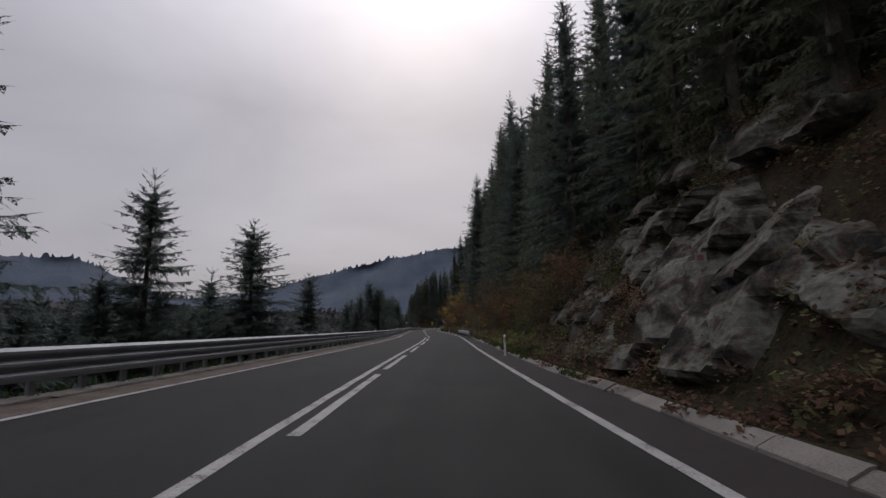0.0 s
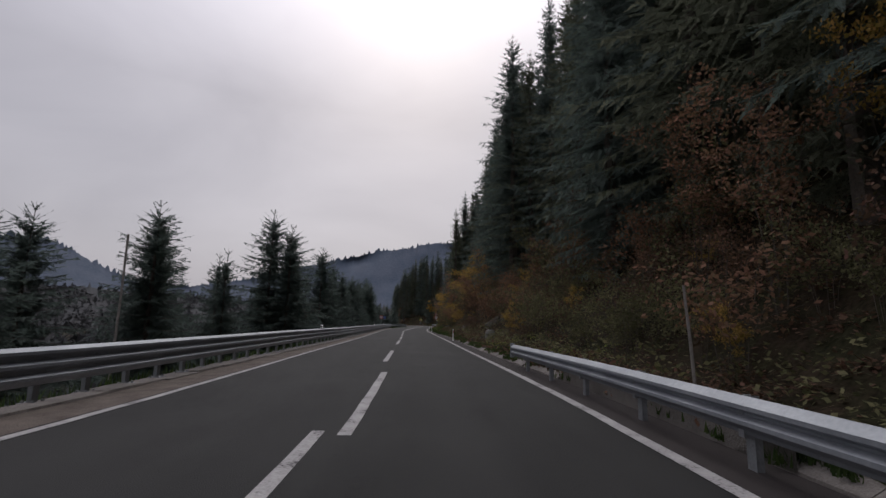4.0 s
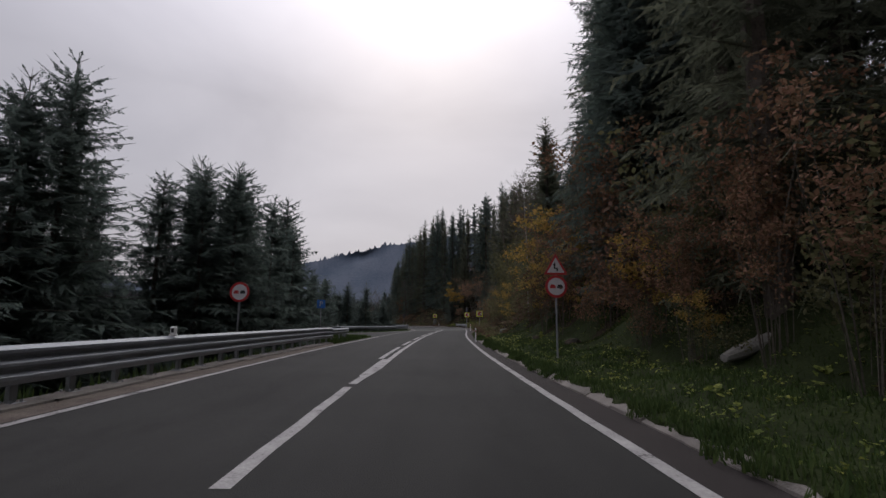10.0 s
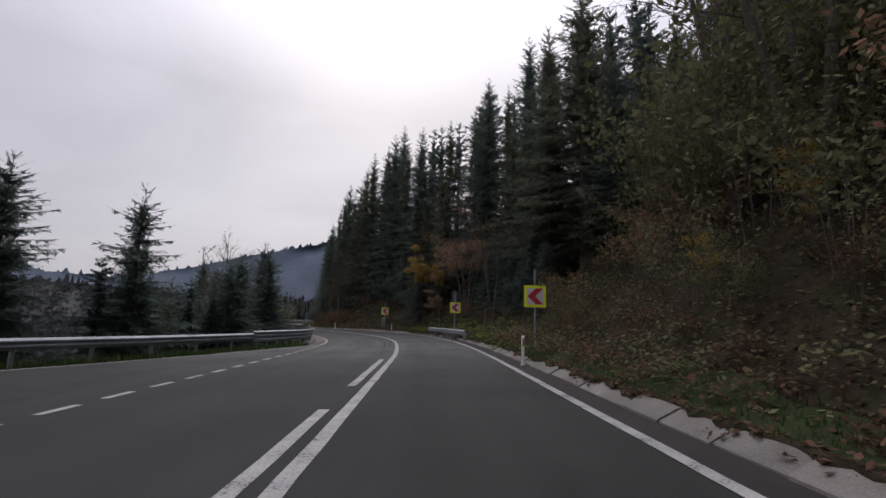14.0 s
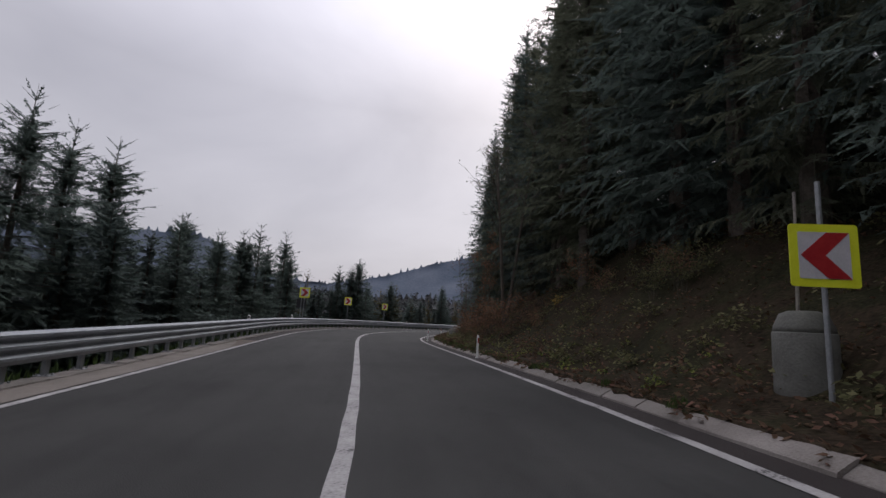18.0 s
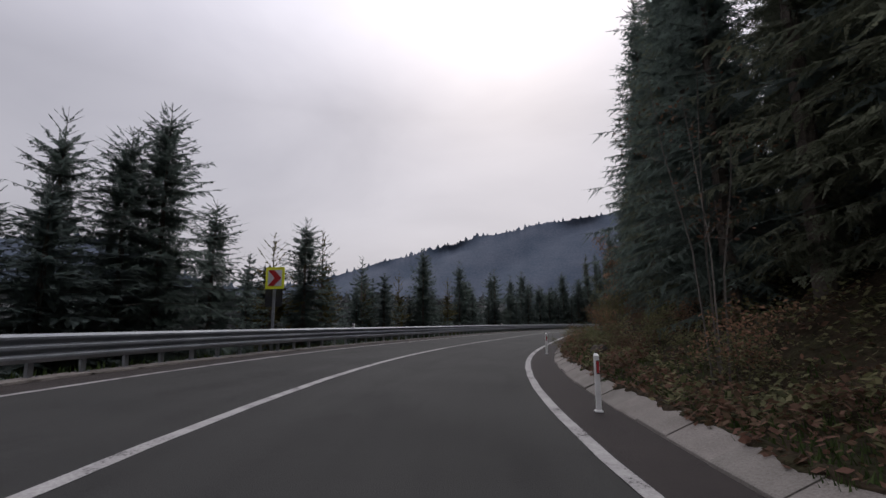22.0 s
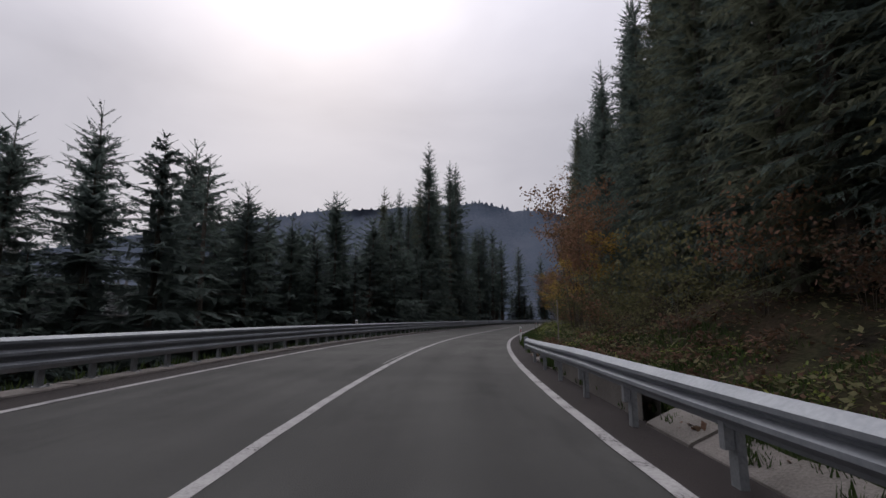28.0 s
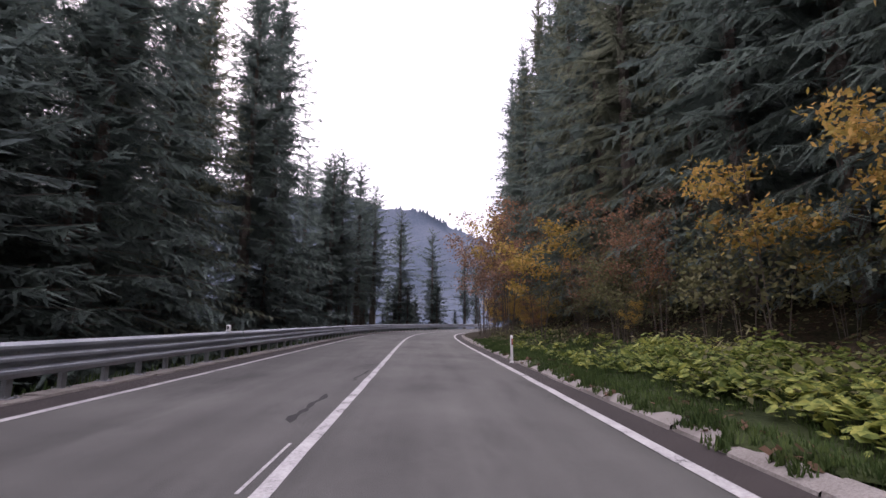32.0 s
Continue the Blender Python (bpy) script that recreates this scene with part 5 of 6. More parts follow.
GROVE_B = [(88, -10, 5.6), (90.9, -8.5, 6.9), (94.5, -9.5, 5.8), (98.1, -9.0, 7.6), (101.5, -8, 6.6), (106.4, -8.6, 8.6), (108.8, -9.6, 6.6), (111.8, -9.2, 7.1), (112.6, -8.0, 7.8), (114.6, -7.6, 8.4), (116.6, -9, 7.4), (118.8, -8.8, 8.2), (123.5, -9.4, 9.4), (127.0, -9.2, 8.2), (128.1, -9.8, 8.7), (130.6, -11.2, 11.4), (132.6, -12.2, 9.2), (137.6, -12.6, 8.3), (142.4, -12.9, 6.8), (135.2, -12.4, 7.0), (140.6, -12.4, 5.4), (146.9, -13.0, 5.0), (149.8, -14.0, 6.6), (153.5, -13, 5.4), (158.3, -11, 4.6), (163, -8.6, 4.6), (166.5, -9.0, 5.3), (171.5, -8.0, 6.3), (174.1, -8.5, 7.0), (178.3, -8.0, 5.1), (181.5, -9.5, 3.4), (184.8, -8.4, 3.2), (188, -9.5, 4.6)]
GROVE_C = [(191.6, -10.0, 5.5), (194, -8.6, 6.4), (196.9, -9.0, 7.1), (200.5, -10.0, 7.5), (205.0, -10.9, 8.5), (207.5, -11.5, 6.2), (210.5, -10.0, 6.1), (215.5, -10.0, 6.3), (218.1, -9.0, 6.6), (220.9, -11, 6.8), (223.7, -10.0, 7.0), (230.4, -12.2, 9.8), (234.3, -8.6, 4.6), (235.9, -8.8, 7.2), (237.0, -7.8, 7.1), (237.8, -7.3, 8.3), (240.4, -7.6, 5.8), (245.8, -7.3, 6.4), (252.4, -7.8, 5.4), (254.9, -12.0, 5.0), (263.2, -7.9, 7.6), (273.1, -8.0, 7.9), (284.6, -8.0, 8.3), (275.7, -8.4, 6.4), (278.7, -9.0, 6.2), (281.2, -10.0, 6.0), (285.8, -9.0, 8.0)]
GROVE_D = [(290.0, -8.0, 5.6), (293, -9.5, 6.4), (296.9, -11.0, 8.8), (300, -9, 8.0), (303.0, -12.0, 10.0), (307.2, -9.0, 7.2), (307.5, -13.0, 8.2), (310.6, -10.5, 7.5), (315.2, -10.2, 11.0), (318, -11, 8), (319.8, -10.0, 7.8), (322.2, -10.3, 9.4), (326.9, -10.5, 9.6), (328.5, -9.2, 8.8), (331, -10.5, 9.0), (333.1, -9.2, 10.2), (335.9, -9.0, 12.0), (353.5, -8.6, 9.0), (357, -8.4, 8)]
TALLS = [(333.6, -10.4, 15.0), (336.5, -8.8, 23.0), (338.6, -10.5, 19.0), (341.2, -9.4, 20.5), (344.6, -9.8, 20.0), (348.3, -8.8, 24.6), (352.2, -8.8, 25.6), (334, -13.6, 17), (339, -13.4, 18), (344, -13, 18), (349, -13, 20), (365.6, -9.0, 17.7)]
EXTRA = [(81.4, -8.5, 8.6), (83.6, -8.6, 5.6), (302.3, -8.6, 7.5), (323.1, -8.7, 12.2), (319.1, -8.7, 10.0), (313.3, -8.6, 5.0), (327.2, -8.8, 8.4), (56.5, -8.6, 8.6), (43, -8.5, 5.0), (97.2, -8.5, 8.0), (99.8, -8.7, 8.4), (105.2, -8.7, 7.4), (94.4, -9.5, 4.8), (113.4, -8.7, 8.2), (117.2, -8.6, 9.2), (141.4, -12.3, 6.9), (145.2, -12.3, 6.5), (152.4, -11.6, 6.4), (157.0, -10.2, 6.8), (190.9, -8.6, 7.1), (190.2, -9.2, 5.8), (206.7, -8.6, 5.7), (208.4, -9.0, 6.0), (212.8, -8.7, 6.0), (219.0, -8.6, 7.9), (217.6, -9.2, 7.0), (225.2, -8.6, 6.9), (254.6, -8.8, 4.5), (266.0, -8.7, 7.0)]
LARCHES = [(244.2, -7.9, 5.4), (247.4, -7.4, 6.2), (253.9, -8.4, 4.5), (259.3, -8.4, 5.2), (267.0, -7.0, 5.4), (234.7, -12.0, 6.4), (162, -11, 3.6), (98.5, -7.4, 3.0)]
POLES = [(356, -9.4, 12.5), (364.9, -8.2, 17.4), (366.6, -7.9, 18.3), (371.6, -8.0, 19.0), (363.0, -10.0, 16.4), (368.6, -10.4, 17.6), (374.5, -7.4, 17.0), (377, -10, 16), (384, -9, 17), (392, -9, 16), (399, -7.5, 13), (404, -8.5, 12)]
rt = random.Random(8)
for grove in (GROVE_A, GROVE_B, GROVE_C, GROVE_D, EXTRA):
    for s, o, z_ in grove:
        plant(NEAR[rt.choice((0, 0, 1, 1, 2, 3))], s, o, top=z_, wide=rt.uniform(0.88, 1.15) * (0.8 if s < -5 else 1.25 if s < 30 else 1.05), turn=rt.uniform(0, 360))
for s, o, z_ in ((176.2, 9.6, 8.5), (173.6, 8.8, 7.0), (171.0, 8.9, 8.2), (168.6, 8.3, 6.4), (166.2, 8.6, 7.4), (164.0, 8.4, 6.0), (185.8, 7.6, 6.4), (183.4, 7.2, 6.8)):
    plant(NEAR[rt.choice((0, 2))], s, o, top=z_, wide=rt.uniform(1.0, 1.2), turn=rt.uniform(0, 360))
for s, o, z_ in LARCHES:
    plant(THIN[0], s, o, top=z_, wide=rt.uniform(0.9, 1.2), turn=rt.uniform(0, 360))
for s, o, z_ in TALLS:
    plant(TALL[rt.randrange(2)], s, o, top=z_, wide=rt.uniform(0.8, 1.0), turn=rt.uniform(0, 360))
for s, o, z_ in POLES:
    plant(POLE[0], s, o, top=z_, wide=rt.uniform(1.1, 1.4), turn=rt.uniform(0, 360))
def deep(kind, s, o, height, wide, turn):
    DEEP.append((kind, s, o, height, wide, turn))


# second rows down the valley slope
for i in range(105):
    s, o = rt.uniform(20, 400), -rt.uniform(12.5, 30)
    if s < 55 and rt.random() < 0.6 or 118 < s < 168 and o > -17:
        continue
    h_ = rt.uniform(5.5, 9.5) if s < 300 else rt.uniform(9, 14)
    deep(rt.randrange(2), s, o, height=h_ * (0.8 if s < 60 else 1), wide=rt.uniform(1.0, 1.4), turn=rt.uniform(0, 360))
# lower thicket right behind the valley rail
for i in range(380):
    s = rt.uniform(-30, 400) if i < 345 else rt.uniform(-12, 12)
    o = float(edge_left(s)) - rt.uniform(2.0, 9.0)
    if 13 < s < 50 and rt.random() < 0.75:
        continue
    g_ = float(ground_z(s, o))
    top = rt.uniform(1.8, 4.4) if s < 190 else rt.uniform(2.2, 4.8)
    if s > 295:
        top = rt.uniform(3, 8)
    if s < 60:
        top = rt.uniform(0.4, 1.8) if s > 12 else rt.uniform(1.0, 2.6)
    deep(rt.randrange(2), s, o, height=top - g_, wide=rt.uniform(1.3, 1.9), turn=rt.uniform(0, 360))
# hillside forest
STAND = [(-40, 14.5), (18, 14.5), (30, 21), (60, 22.5), (112, 22.5), (119, 19), (125, 11), (158, 11), (168, 19), (190, 21.5), (215, 21), (228, 17.5), (256, 16), (264, 13.5), (284, 13.5), (292, 14.5), (302, 15.5), (312, 16.5), (321, 18), (334, 23.5), (345, 25.5), (470, 25.5)]
FRONT = [(-80, 9.5), (-8, 9.5), (8, 8.0), (30, 8.2), (44, 8.6), (48, 11.0), (60, 11.2), (64, 9.4), (67, 9.6), (72, 11.2), (88, 11.6), (95, 12.2), (106, 12.6), (110, 10.0), (118, 9.6), (124, 14), (158, 13), (166, 9.5), (172, 11.5), (182, 11.0), (188, 9.2), (200, 10.0), (212, 9.6), (225, 8.8), (255, 9.2), (300, 9.2), (304, 9.6), (311, 10.2), (315, 9.5), (330, 9.4), (345, 9.0), (470, 8.8)]
for s, o, z_, w_ in ((102.5, 7.8, 21.0, 0.85), (104.8, 8.6, 18.0, 0.8), (124.6, 8.6, 15.4, 1.35), (127.0, 9.4, 14.6, 1.2), (121.8, 9.6, 11.0, 1.3), (184.6, 8.2, 15, 1.15), (182.6, 8.8, 17, 1.1), (180.2, 7.9, 14.5, 1.2), (172.4, 10.2, 17, 1.1), (169.4, 9.6, 16, 1.1), (166.4, 9.8, 16, 1.1)):
    plant(TALL[1], s, o, top=z_, wide=w_, turn=rt.uniform(0, 360))
s = -22.0
while s < 384:
    o = float(knots(s, FRONT)) + rt.uniform(0, 1.2)
    plant(TALL[rt.randrange(2)], s, o, height=float(knots(s, STAND)) * (rt.uniform(0.7, 1.2) if 118 < s < 166 else rt.uniform(0.86, 1.1)), wide=rt.uniform(1.1, 1.6) if 120 < s < 166 else rt.uniform(0.8, 1.05) if s < 300 else rt.uniform(0.7, 0.88), turn=rt.uniform(0, 360))
    s += rt.uniform(2.3, 3.8) * (0.5 if 284 < s < 312 else 0.66 if 118 < s < 166 or 248 < s < 306 else 1.0)
for row, step in ((3.0, 4.0), (6.4, 6.2)):
    s = -30.0 + row
    while s < 400:
        o = float(knots(s, FRONT)) + row + rt.uniform(-1, 1.4)
        deep(rt.randrange(2), s, o, height=float(knots(s, STAND)) * rt.uniform(0.78, 0.98), wide=rt.uniform(0.85, 1.15), turn=rt.uniform(0, 360))
        s += rt.uniform(step * 0.75, step * 1.3) * (0.7 if 118 < s < 166 or 248 < s < 306 else 1.0)

# the deeper forest is one mass of trees
crowns, trunks = [[], []], [[], []]
for q in (0, 1):
    for ch in FAR[q].children:
        me = ch.data
        co = np.empty(3 * len(me.vertices))
        me.vertices.foreach_get("co", co)
        polys = [tuple(p_.vertices) for p_ in me.polygons]
        (crowns if ch.name.startswith("crown") else trunks)[q] = (co.reshape(-1, 3), polys)
        bpy.data.objects.remove(ch)
    bpy.data.objects.remove(FAR[q])
for label, want in (("dense dark spruce forest climbing the hillside", 1), ("dark spruces crowding the valley slope below the road", -1)):
    vs, fs, mi, n0 = [], [], [], 0
    for q, s, o, h_, w_, turn in DEEP:
        if o * want < 0:
            continue
        k_ = h_ / 16
        m_ = np.array(spot(s, o, float(ground_z(s, o)) - 0.1, turn, k_, k_ * w_))
        for (co, polys), mat_i in ((crowns[q], 0), (trunks[q], 1)):
            vs.append(co @ m_[:3, :3].T + m_[:3, 3])
            fs += [tuple(a_ + n0 for a_ in p_) for p_ in polys]
            mi += [mat_i] * len(polys)
            n0 += len(co)
    wood = mesh_ob("forest", np.concatenate(vs), fs, (M_FOREST, M_BARK))
    wood.data.polygons.foreach_set("material_index", mi)
    tagged(wood, label, "forest", kind="stuff")


def shrub(seed, height, spread, leaves, leaf, mat, bark, label, stems=5, name="autumn_shrub", category="shrub", group="shrubs on the hillside", low=0.3):
    """A many-stemmed leafy shrub or small tree."""
    g = np.random.default_rng(seed)
    root = empty(name)
    bm = bmesh.new()
    tips = []
    for q in range(stems):
        a_ = 6.283 * q / stems + g.uniform(-0.4, 0.4)
        r_ = spread * g.uniform(0.25, 0.7)
        h_ = height * g.uniform(0.7, 1.0)
        p0 = np.array([0.12 * math.cos(a_), 0.12 * math.sin(a_), -0.3])
        p1 = np.array([r_ * 0.35 * math.cos(a_), r_ * 0.35 * math.sin(a_), h_ * 0.42])
        p2 = np.array([r_ * 0.8 * math.cos(a_ + 0.2), r_ * 0.8 * math.sin(a_ + 0.2), h_ * 0.75])
        p3 = np.array([r_ * math.cos(a_ + 0.3), r_ * math.sin(a_ + 0.3), h_])
        w_ = 0.0034 * height
        tube(bm, [p0, p1, p2, p3], [w_, w_ * 0.7, w_ * 0.45, 0.006], 3)
        for j in range(5):
            u = g.uniform(low, 1.0)
            base = p1 + (p2 - p1) * (u - 0.3) / 0.4 if u < 0.7 else p2 + (p3 - p2) * (u - 0.7) / 0.3
            b_ = g.random() * 6.283
            e_ = base + np.array([math.cos(b_), math.sin(b_), g.uniform(0.1, 0.8)]) * spread * g.uniform(0.25, 0.55)
            tube(bm, [base, e_], [w_ * 0.3, 0.004], 3)
            tips += [(base + e_) / 2, e_, base + (e_ - base) * 0.8]
    part("stem", bm, bark, root)
    tips = np.array(tips)
    leaves = int(leaves * 0.8)
    c = tips[g.integers(0, len(tips), leaves)] + g.normal(0, 0.11 * spread, (leaves, 3)) * (1, 1, 0.8)
    c = c[c[:, 2] > 0.1]
    n_ = len(c)
    d1 = g.normal(0, 1, (n_, 3))
    d1 /= np.linalg.norm(d1, axis=1)[:, None]
    d2 = np.cross(d1, g.normal(0, 1, (n_, 3)))
    d2 /= np.linalg.norm(d2, axis=1)[:, None]
    sz = leaf * g.uniform(0.6, 1.3, (n_, 1))
    tri_ = np.stack([c - d1 * sz, c - d1 * sz * 0.1 + d2 * sz * 0.55, c + d1 * sz, c - d1 * sz * 0.1 - d2 * sz * 0.55], 1)
    me = leaf_mesh("foliage", tri_, mat)
    lf = new("foliage", me)
    lf.parent = root
    return tagged(root, label, category, group)


S_RUS = [shrub(51, 3.0, 1.6, 950, 0.06, M_RUSSET, M_BARK, "russet-leaved autumn shrub on the slope", name="russet_shrub"), shrub(52, 2.4, 1.7, 950, 0.058, M_FERN, M_BARK, "brown withering shrub on the slope", 7, name="russet_shrub")]
S_DUL = [shrub(53, 3.0, 1.6, 1050, 0.062, M_DULL, M_BARK, "dull olive-green shrub on the slope", name="green_shrub"), shrub(54, 2.6, 1.9, 1050, 0.062, M_DULL, M_BARK, "spreading olive-brown shrub on the slope", 6, name="green_shrub")]
S_GLD = [shrub(55, 7.0, 1.9, 2000, 0.085, M_GOLD, M_BARK, "golden-leaved young tree at the forest edge", 3, "young_tree", "tree", "young broadleaf trees at the forest edge"),
         shrub(56, 7.0, 2.1, 2100, 0.074, M_RUSSET, M_BARK, "copper-leaved young tree with dark stems", 4, "young_tree", "tree", "young broadleaf trees at the forest edge")]
S_BARE = [shrub(57, 8.0, 1.9, 350, 0.05, M_FERN, M_PALEBARK, "nearly bare pale-stemmed birch clump", 4, "birch_clump", "tree", "bare birches on the slope")]
S_CROWN = [shrub(58, 8.0, 1.5, 2300, 0.10, M_GOLD, M_BARK, "slim tree with a bright golden crown against dark spruces", 3, "golden_tree", "tree", "young broadleaf trees at the forest edge", 0.58),
           shrub(59, 8.0, 2.5, 6500, 0.055, M_COPPER, M_PALEBARK, "round-crowned copper tree with many pale stems", 7, "copper_tree", "tree", "young broadleaf trees at the forest edge", 0.45),
           shrub(60, 5.0, 1.3, 1500, 0.055, M_COPPER, M_BARK, "slim reddish-leaved young tree", 3, "copper_tree", "tree", "young broadleaf trees at the forest edge", 0.45)]
BASE.update({id(S_CROWN[0]): 8.0, id(S_CROWN[1]): 8.0, id(S_CROWN[2]): 5.0})
for some, h_ in ((S_RUS, 3.0), (S_DUL, 3.0), (S_GLD, 7.0), (S_BARE, 8.0)):
    for t_ in some:
        BASE[id(t_)] = h_
# stretch, offsets, number, kinds and heights of the bushes
ZONES = [(-28, 4, 5.8, 9, 16, "rdd", 0.9, 2.0), (4, 26, 5.4, 9, 44, "rdddg", 1.2, 3.2), (20, 48, 5.4, 8.6, 34, "rrdd", 1.2, 3.2), (16, 50, 5.3, 8.0, 30, "rrgd", 1.2, 3.4), (46, 74, 5.6, 10.0, 56, "rrdrg", 1.4, 3.6), (70, 106, 5.2, 9.5, 66, "rdddg", 1.6, 4.0), (104, 124, 6.0, 9.5, 24, "rddg", 1.4, 3.6), (122, 162, 5.4, 14.0, 110, "dddrg", 1.4, 3.8), (160, 200, 6.5, 10, 20, "rrdd", 0.8, 1.8), (192, 216, 6.6, 8.6, 10, "rrg", 0.8, 2.0), (200, 246, 6.2, 8.6, 26, "ddr", 0.7, 1.6), (246, 290, 6.0, 8.8, 30, "ddr", 1.2, 3.2), (290, 330, 6.4, 8.6, 24, "rdd", 1.2, 3.0), (330, 345, 6.8, 8.6, 16, "rddg", 1.4, 3.2), (345, 372, 5.2, 8, 30, "rggg", 1.6, 4.0)]
for a_, b_, o1, o2, n_, mix, h1, h2 in ZONES:
    for i in range(n_):
        s, o = rt.uniform(a_, b_), rt.uniform(o1, o2)
        o = max(o, float(kerb_o(s)) + 0.35 + float(knots(s, VERGE)) * 0.8 + 0.5)
        c_ = mix[rt.randrange(len(mix))]
        if abs(s - 52.4) < 2.2 and o < 6.5 or abs(s - 127.6) < 2.2 and o < 6.8 or abs(s - 188.8) < 2.5 or abs(s - 219) < 2.5:
            continue
        kind = {"r": S_RUS, "d": S_DUL, "g": S_GLD}[c_][rt.randrange(2)]
        plant(kind, s, o, height=rt.uniform(h1, h2) * (0.8 if o < 6.5 else 1.0), wide=rt.uniform(0.9, 1.3), turn=rt.uniform(0, 360))
for s, o, top, q in ((66, 6.0, 5.2, 1), (71.4, 6.4, 6.2, 1), (77, 6.8, 8.2, 0), (80.6, 8.6, 11.0, 0), (75.5, 8.4, 9.2, 1), (84.5, 7.2, 8.0, 1), (88, 6.4, 4.6, 0), (92.5, 6.3, 6.6, 0), (96, 6.8, 7.4, 1), (99, 6.0, 3.9, 1), (103.2, 6.4, 3.8, 1), (105.4, 6.6, 4.2, 0), (101.4, 7.0, 4.6, 1), (101.5, 6.8, 5.6, 1), (115, 7.2, 7.4, 0), (113, 6.5, 5.6, 1), (118.5, 7.6, 7.4, 1), (120.4, 7.0, 6.4, 0), (116.6, 6.6, 4.8, 0), (110.4, 7.6, 8.0, 1), (112.4, 8.0, 8.2, 1),
                     (33, 6.8, 5.6, 1), (36, 7.4, 6.4, 1), (30.5, 7.4, 4.6, 0), (257.5, 7.6, 6.8, 1),
                     (304, 6.6, 6.8, 1), (309, 6.8, 8.6, 1), (312.6, 7.2, 9.2, 1), (306, 7.4, 6.2, 0), (319, 6.9, 5.2, 0), (316, 6.6, 4.4, 1), (327.5, 7.0, 5.0, 0), (331.0, 7.6, 5.2, 0), (334.4, 7.2, 4.6, 1), (337, 7.2, 5.2, 1), (342, 6.0, 6.6, 0), (347, 5.6, 7.4, 1), (349, 6.0, 8.0, 1), (351, 5.4, 5.8, 1), (352.6, 6.2, 9.4, 0), (354, 5.2, 7.2, 1), (357.5, 5.4, 8.6, 1), (325.4, 6.9, 6.4, 0), (323.2, 7.2, 5.2, 0)):
    plant(S_GLD[q], s, o, top=top, wide=rt.uniform(0.9, 1.25), turn=rt.uniform(0, 360))
for q, s, o, top, w_ in ((0, 181.6, 5.6, 8.7, 1.05), (1, 175.4, 7.6, 9.9, 1.35), (2, 178.7, 5.9, 4.9, 1.2), (0, 179.3, 6.6, 7.5, 0.6), (0, 326.6, 7.2, 9.6, 0.9), (2, 258.8, 7.4, 5.6, 1.2), (1, 312.4, 7.4, 9.6, 0.9)):
    plant(S_CROWN[q], s, o, top=top, wide=w_, turn=70 * q)


def bare_tree(seed, height, label):
    """A leafless tree: a forked trunk, limbs, and fans of fine twigs with a few last leaves."""
    g = np.random.default_rng(seed)
    root = empty("bare_tree")
    wood, fine, leaf_at = bmesh.new(), bmesh.new(), []
    for q in range(3):
        a_ = 2.1 * q + g.uniform(-0.4, 0.4)
        e_ = np.array([math.cos(a_), math.sin(a_), 0]) * height * g.uniform(0.08, 0.17) + np.array([0, 0, height * g.uniform(0.82, 1.0)])
        m_ = e_ * 0.5 + np.array([0.1, -0.1, 0.2]) * g.uniform(-1, 1)
        tube(wood, [(0, 0, -0.4), m_, e_], [0.0085 * height, 0.006 * height, 0.008], 5)
        for j in range(11):
            u = g.uniform(0.38, 0.98)
            b_ = m_ * u / 0.5 if u < 0.5 else m_ + (e_ - m_) * (u - 0.5) * 2
            w_ = g.random() * 6.283
            d_ = np.array([math.cos(w_), math.sin(w_), g.uniform(0.7, 1.6)])
            l_ = height * 0.2 * (1.25 - u) * g.uniform(0.7, 1.2)
            tip = b_ + d_ * l_
            tube(wood, [b_, tip], [0.022, 0.008], 3)
            for i in range(6):
                v = g.uniform(0.3, 1.0)
                c_ = b_ + d_ * l_ * v
                k_ = d_ + g.normal(0, 0.6, 3)
                n_ = c_ + k_ * l_ * g.uniform(0.2, 0.42)
                tube(fine, [c_, n_], [0.008, 0.004], 3)
                for r_ in range(2):
                    h_ = c_ + (n_ - c_) * g.uniform(0.4, 0.9)
                    o_ = h_ + (k_ + g.normal(0, 0.7, 3)) * l_ * 0.16
                    tube(fine, [h_, o_], [0.006, 0.003], 3)
                    leaf_at.append(o_)
    part("trunk", wood, M_BARK, root)
    tagged(part("twig_spray", fine, M_PALEBARK, root), kind="stuff")
    c = np.array(leaf_at)[::2] + g.normal(0, 0.08, (len(leaf_at[::2]), 3))
    d1, d2 = g.normal(0, 0.045, c.shape), g.normal(0, 0.045, c.shape)
    lf = new("foliage", leaf_mesh("foliage", np.stack([c - d1, c + d1, c + d2], 1), M_DULL))
    lf.parent = root
    return tagged(root, label, "tree", "bare trees above the lay-by bank")


BARE = [bare_tree(71, 11.0, "tall nearly leafless tree with a fan of fine grey twigs"), bare_tree(72, 11.0, "tall nearly leafless tree with a fan of fine grey twigs")]
BASE.update({id(BARE[0]): 11.0, id(BARE[1]): 11.0})
for i, (s, o, top) in enumerate(((150.5, 9.8, 18.5), (147, 9.0, 17.0), (153, 11.4, 20.0), (144.5, 10.2, 18.0), (148.5, 11.6, 19.5), (142, 10.0, 17.0), (139, 11.2, 17.5), (151.5, 12.4, 20.5), (145.5, 12.4, 19.0), (141, 13.0, 18.5), (167.0, -9.5, 6.5), (170.0, -11.0, 7.0), (180.6, -9.4, 6.6), (170.6, 7.6, 9.5), (207.5, 7.6, 13.0))):
    plant(BARE[i % 2], s, o, top=top, wide=rt.uniform(0.9, 1.25), turn=50 * i)
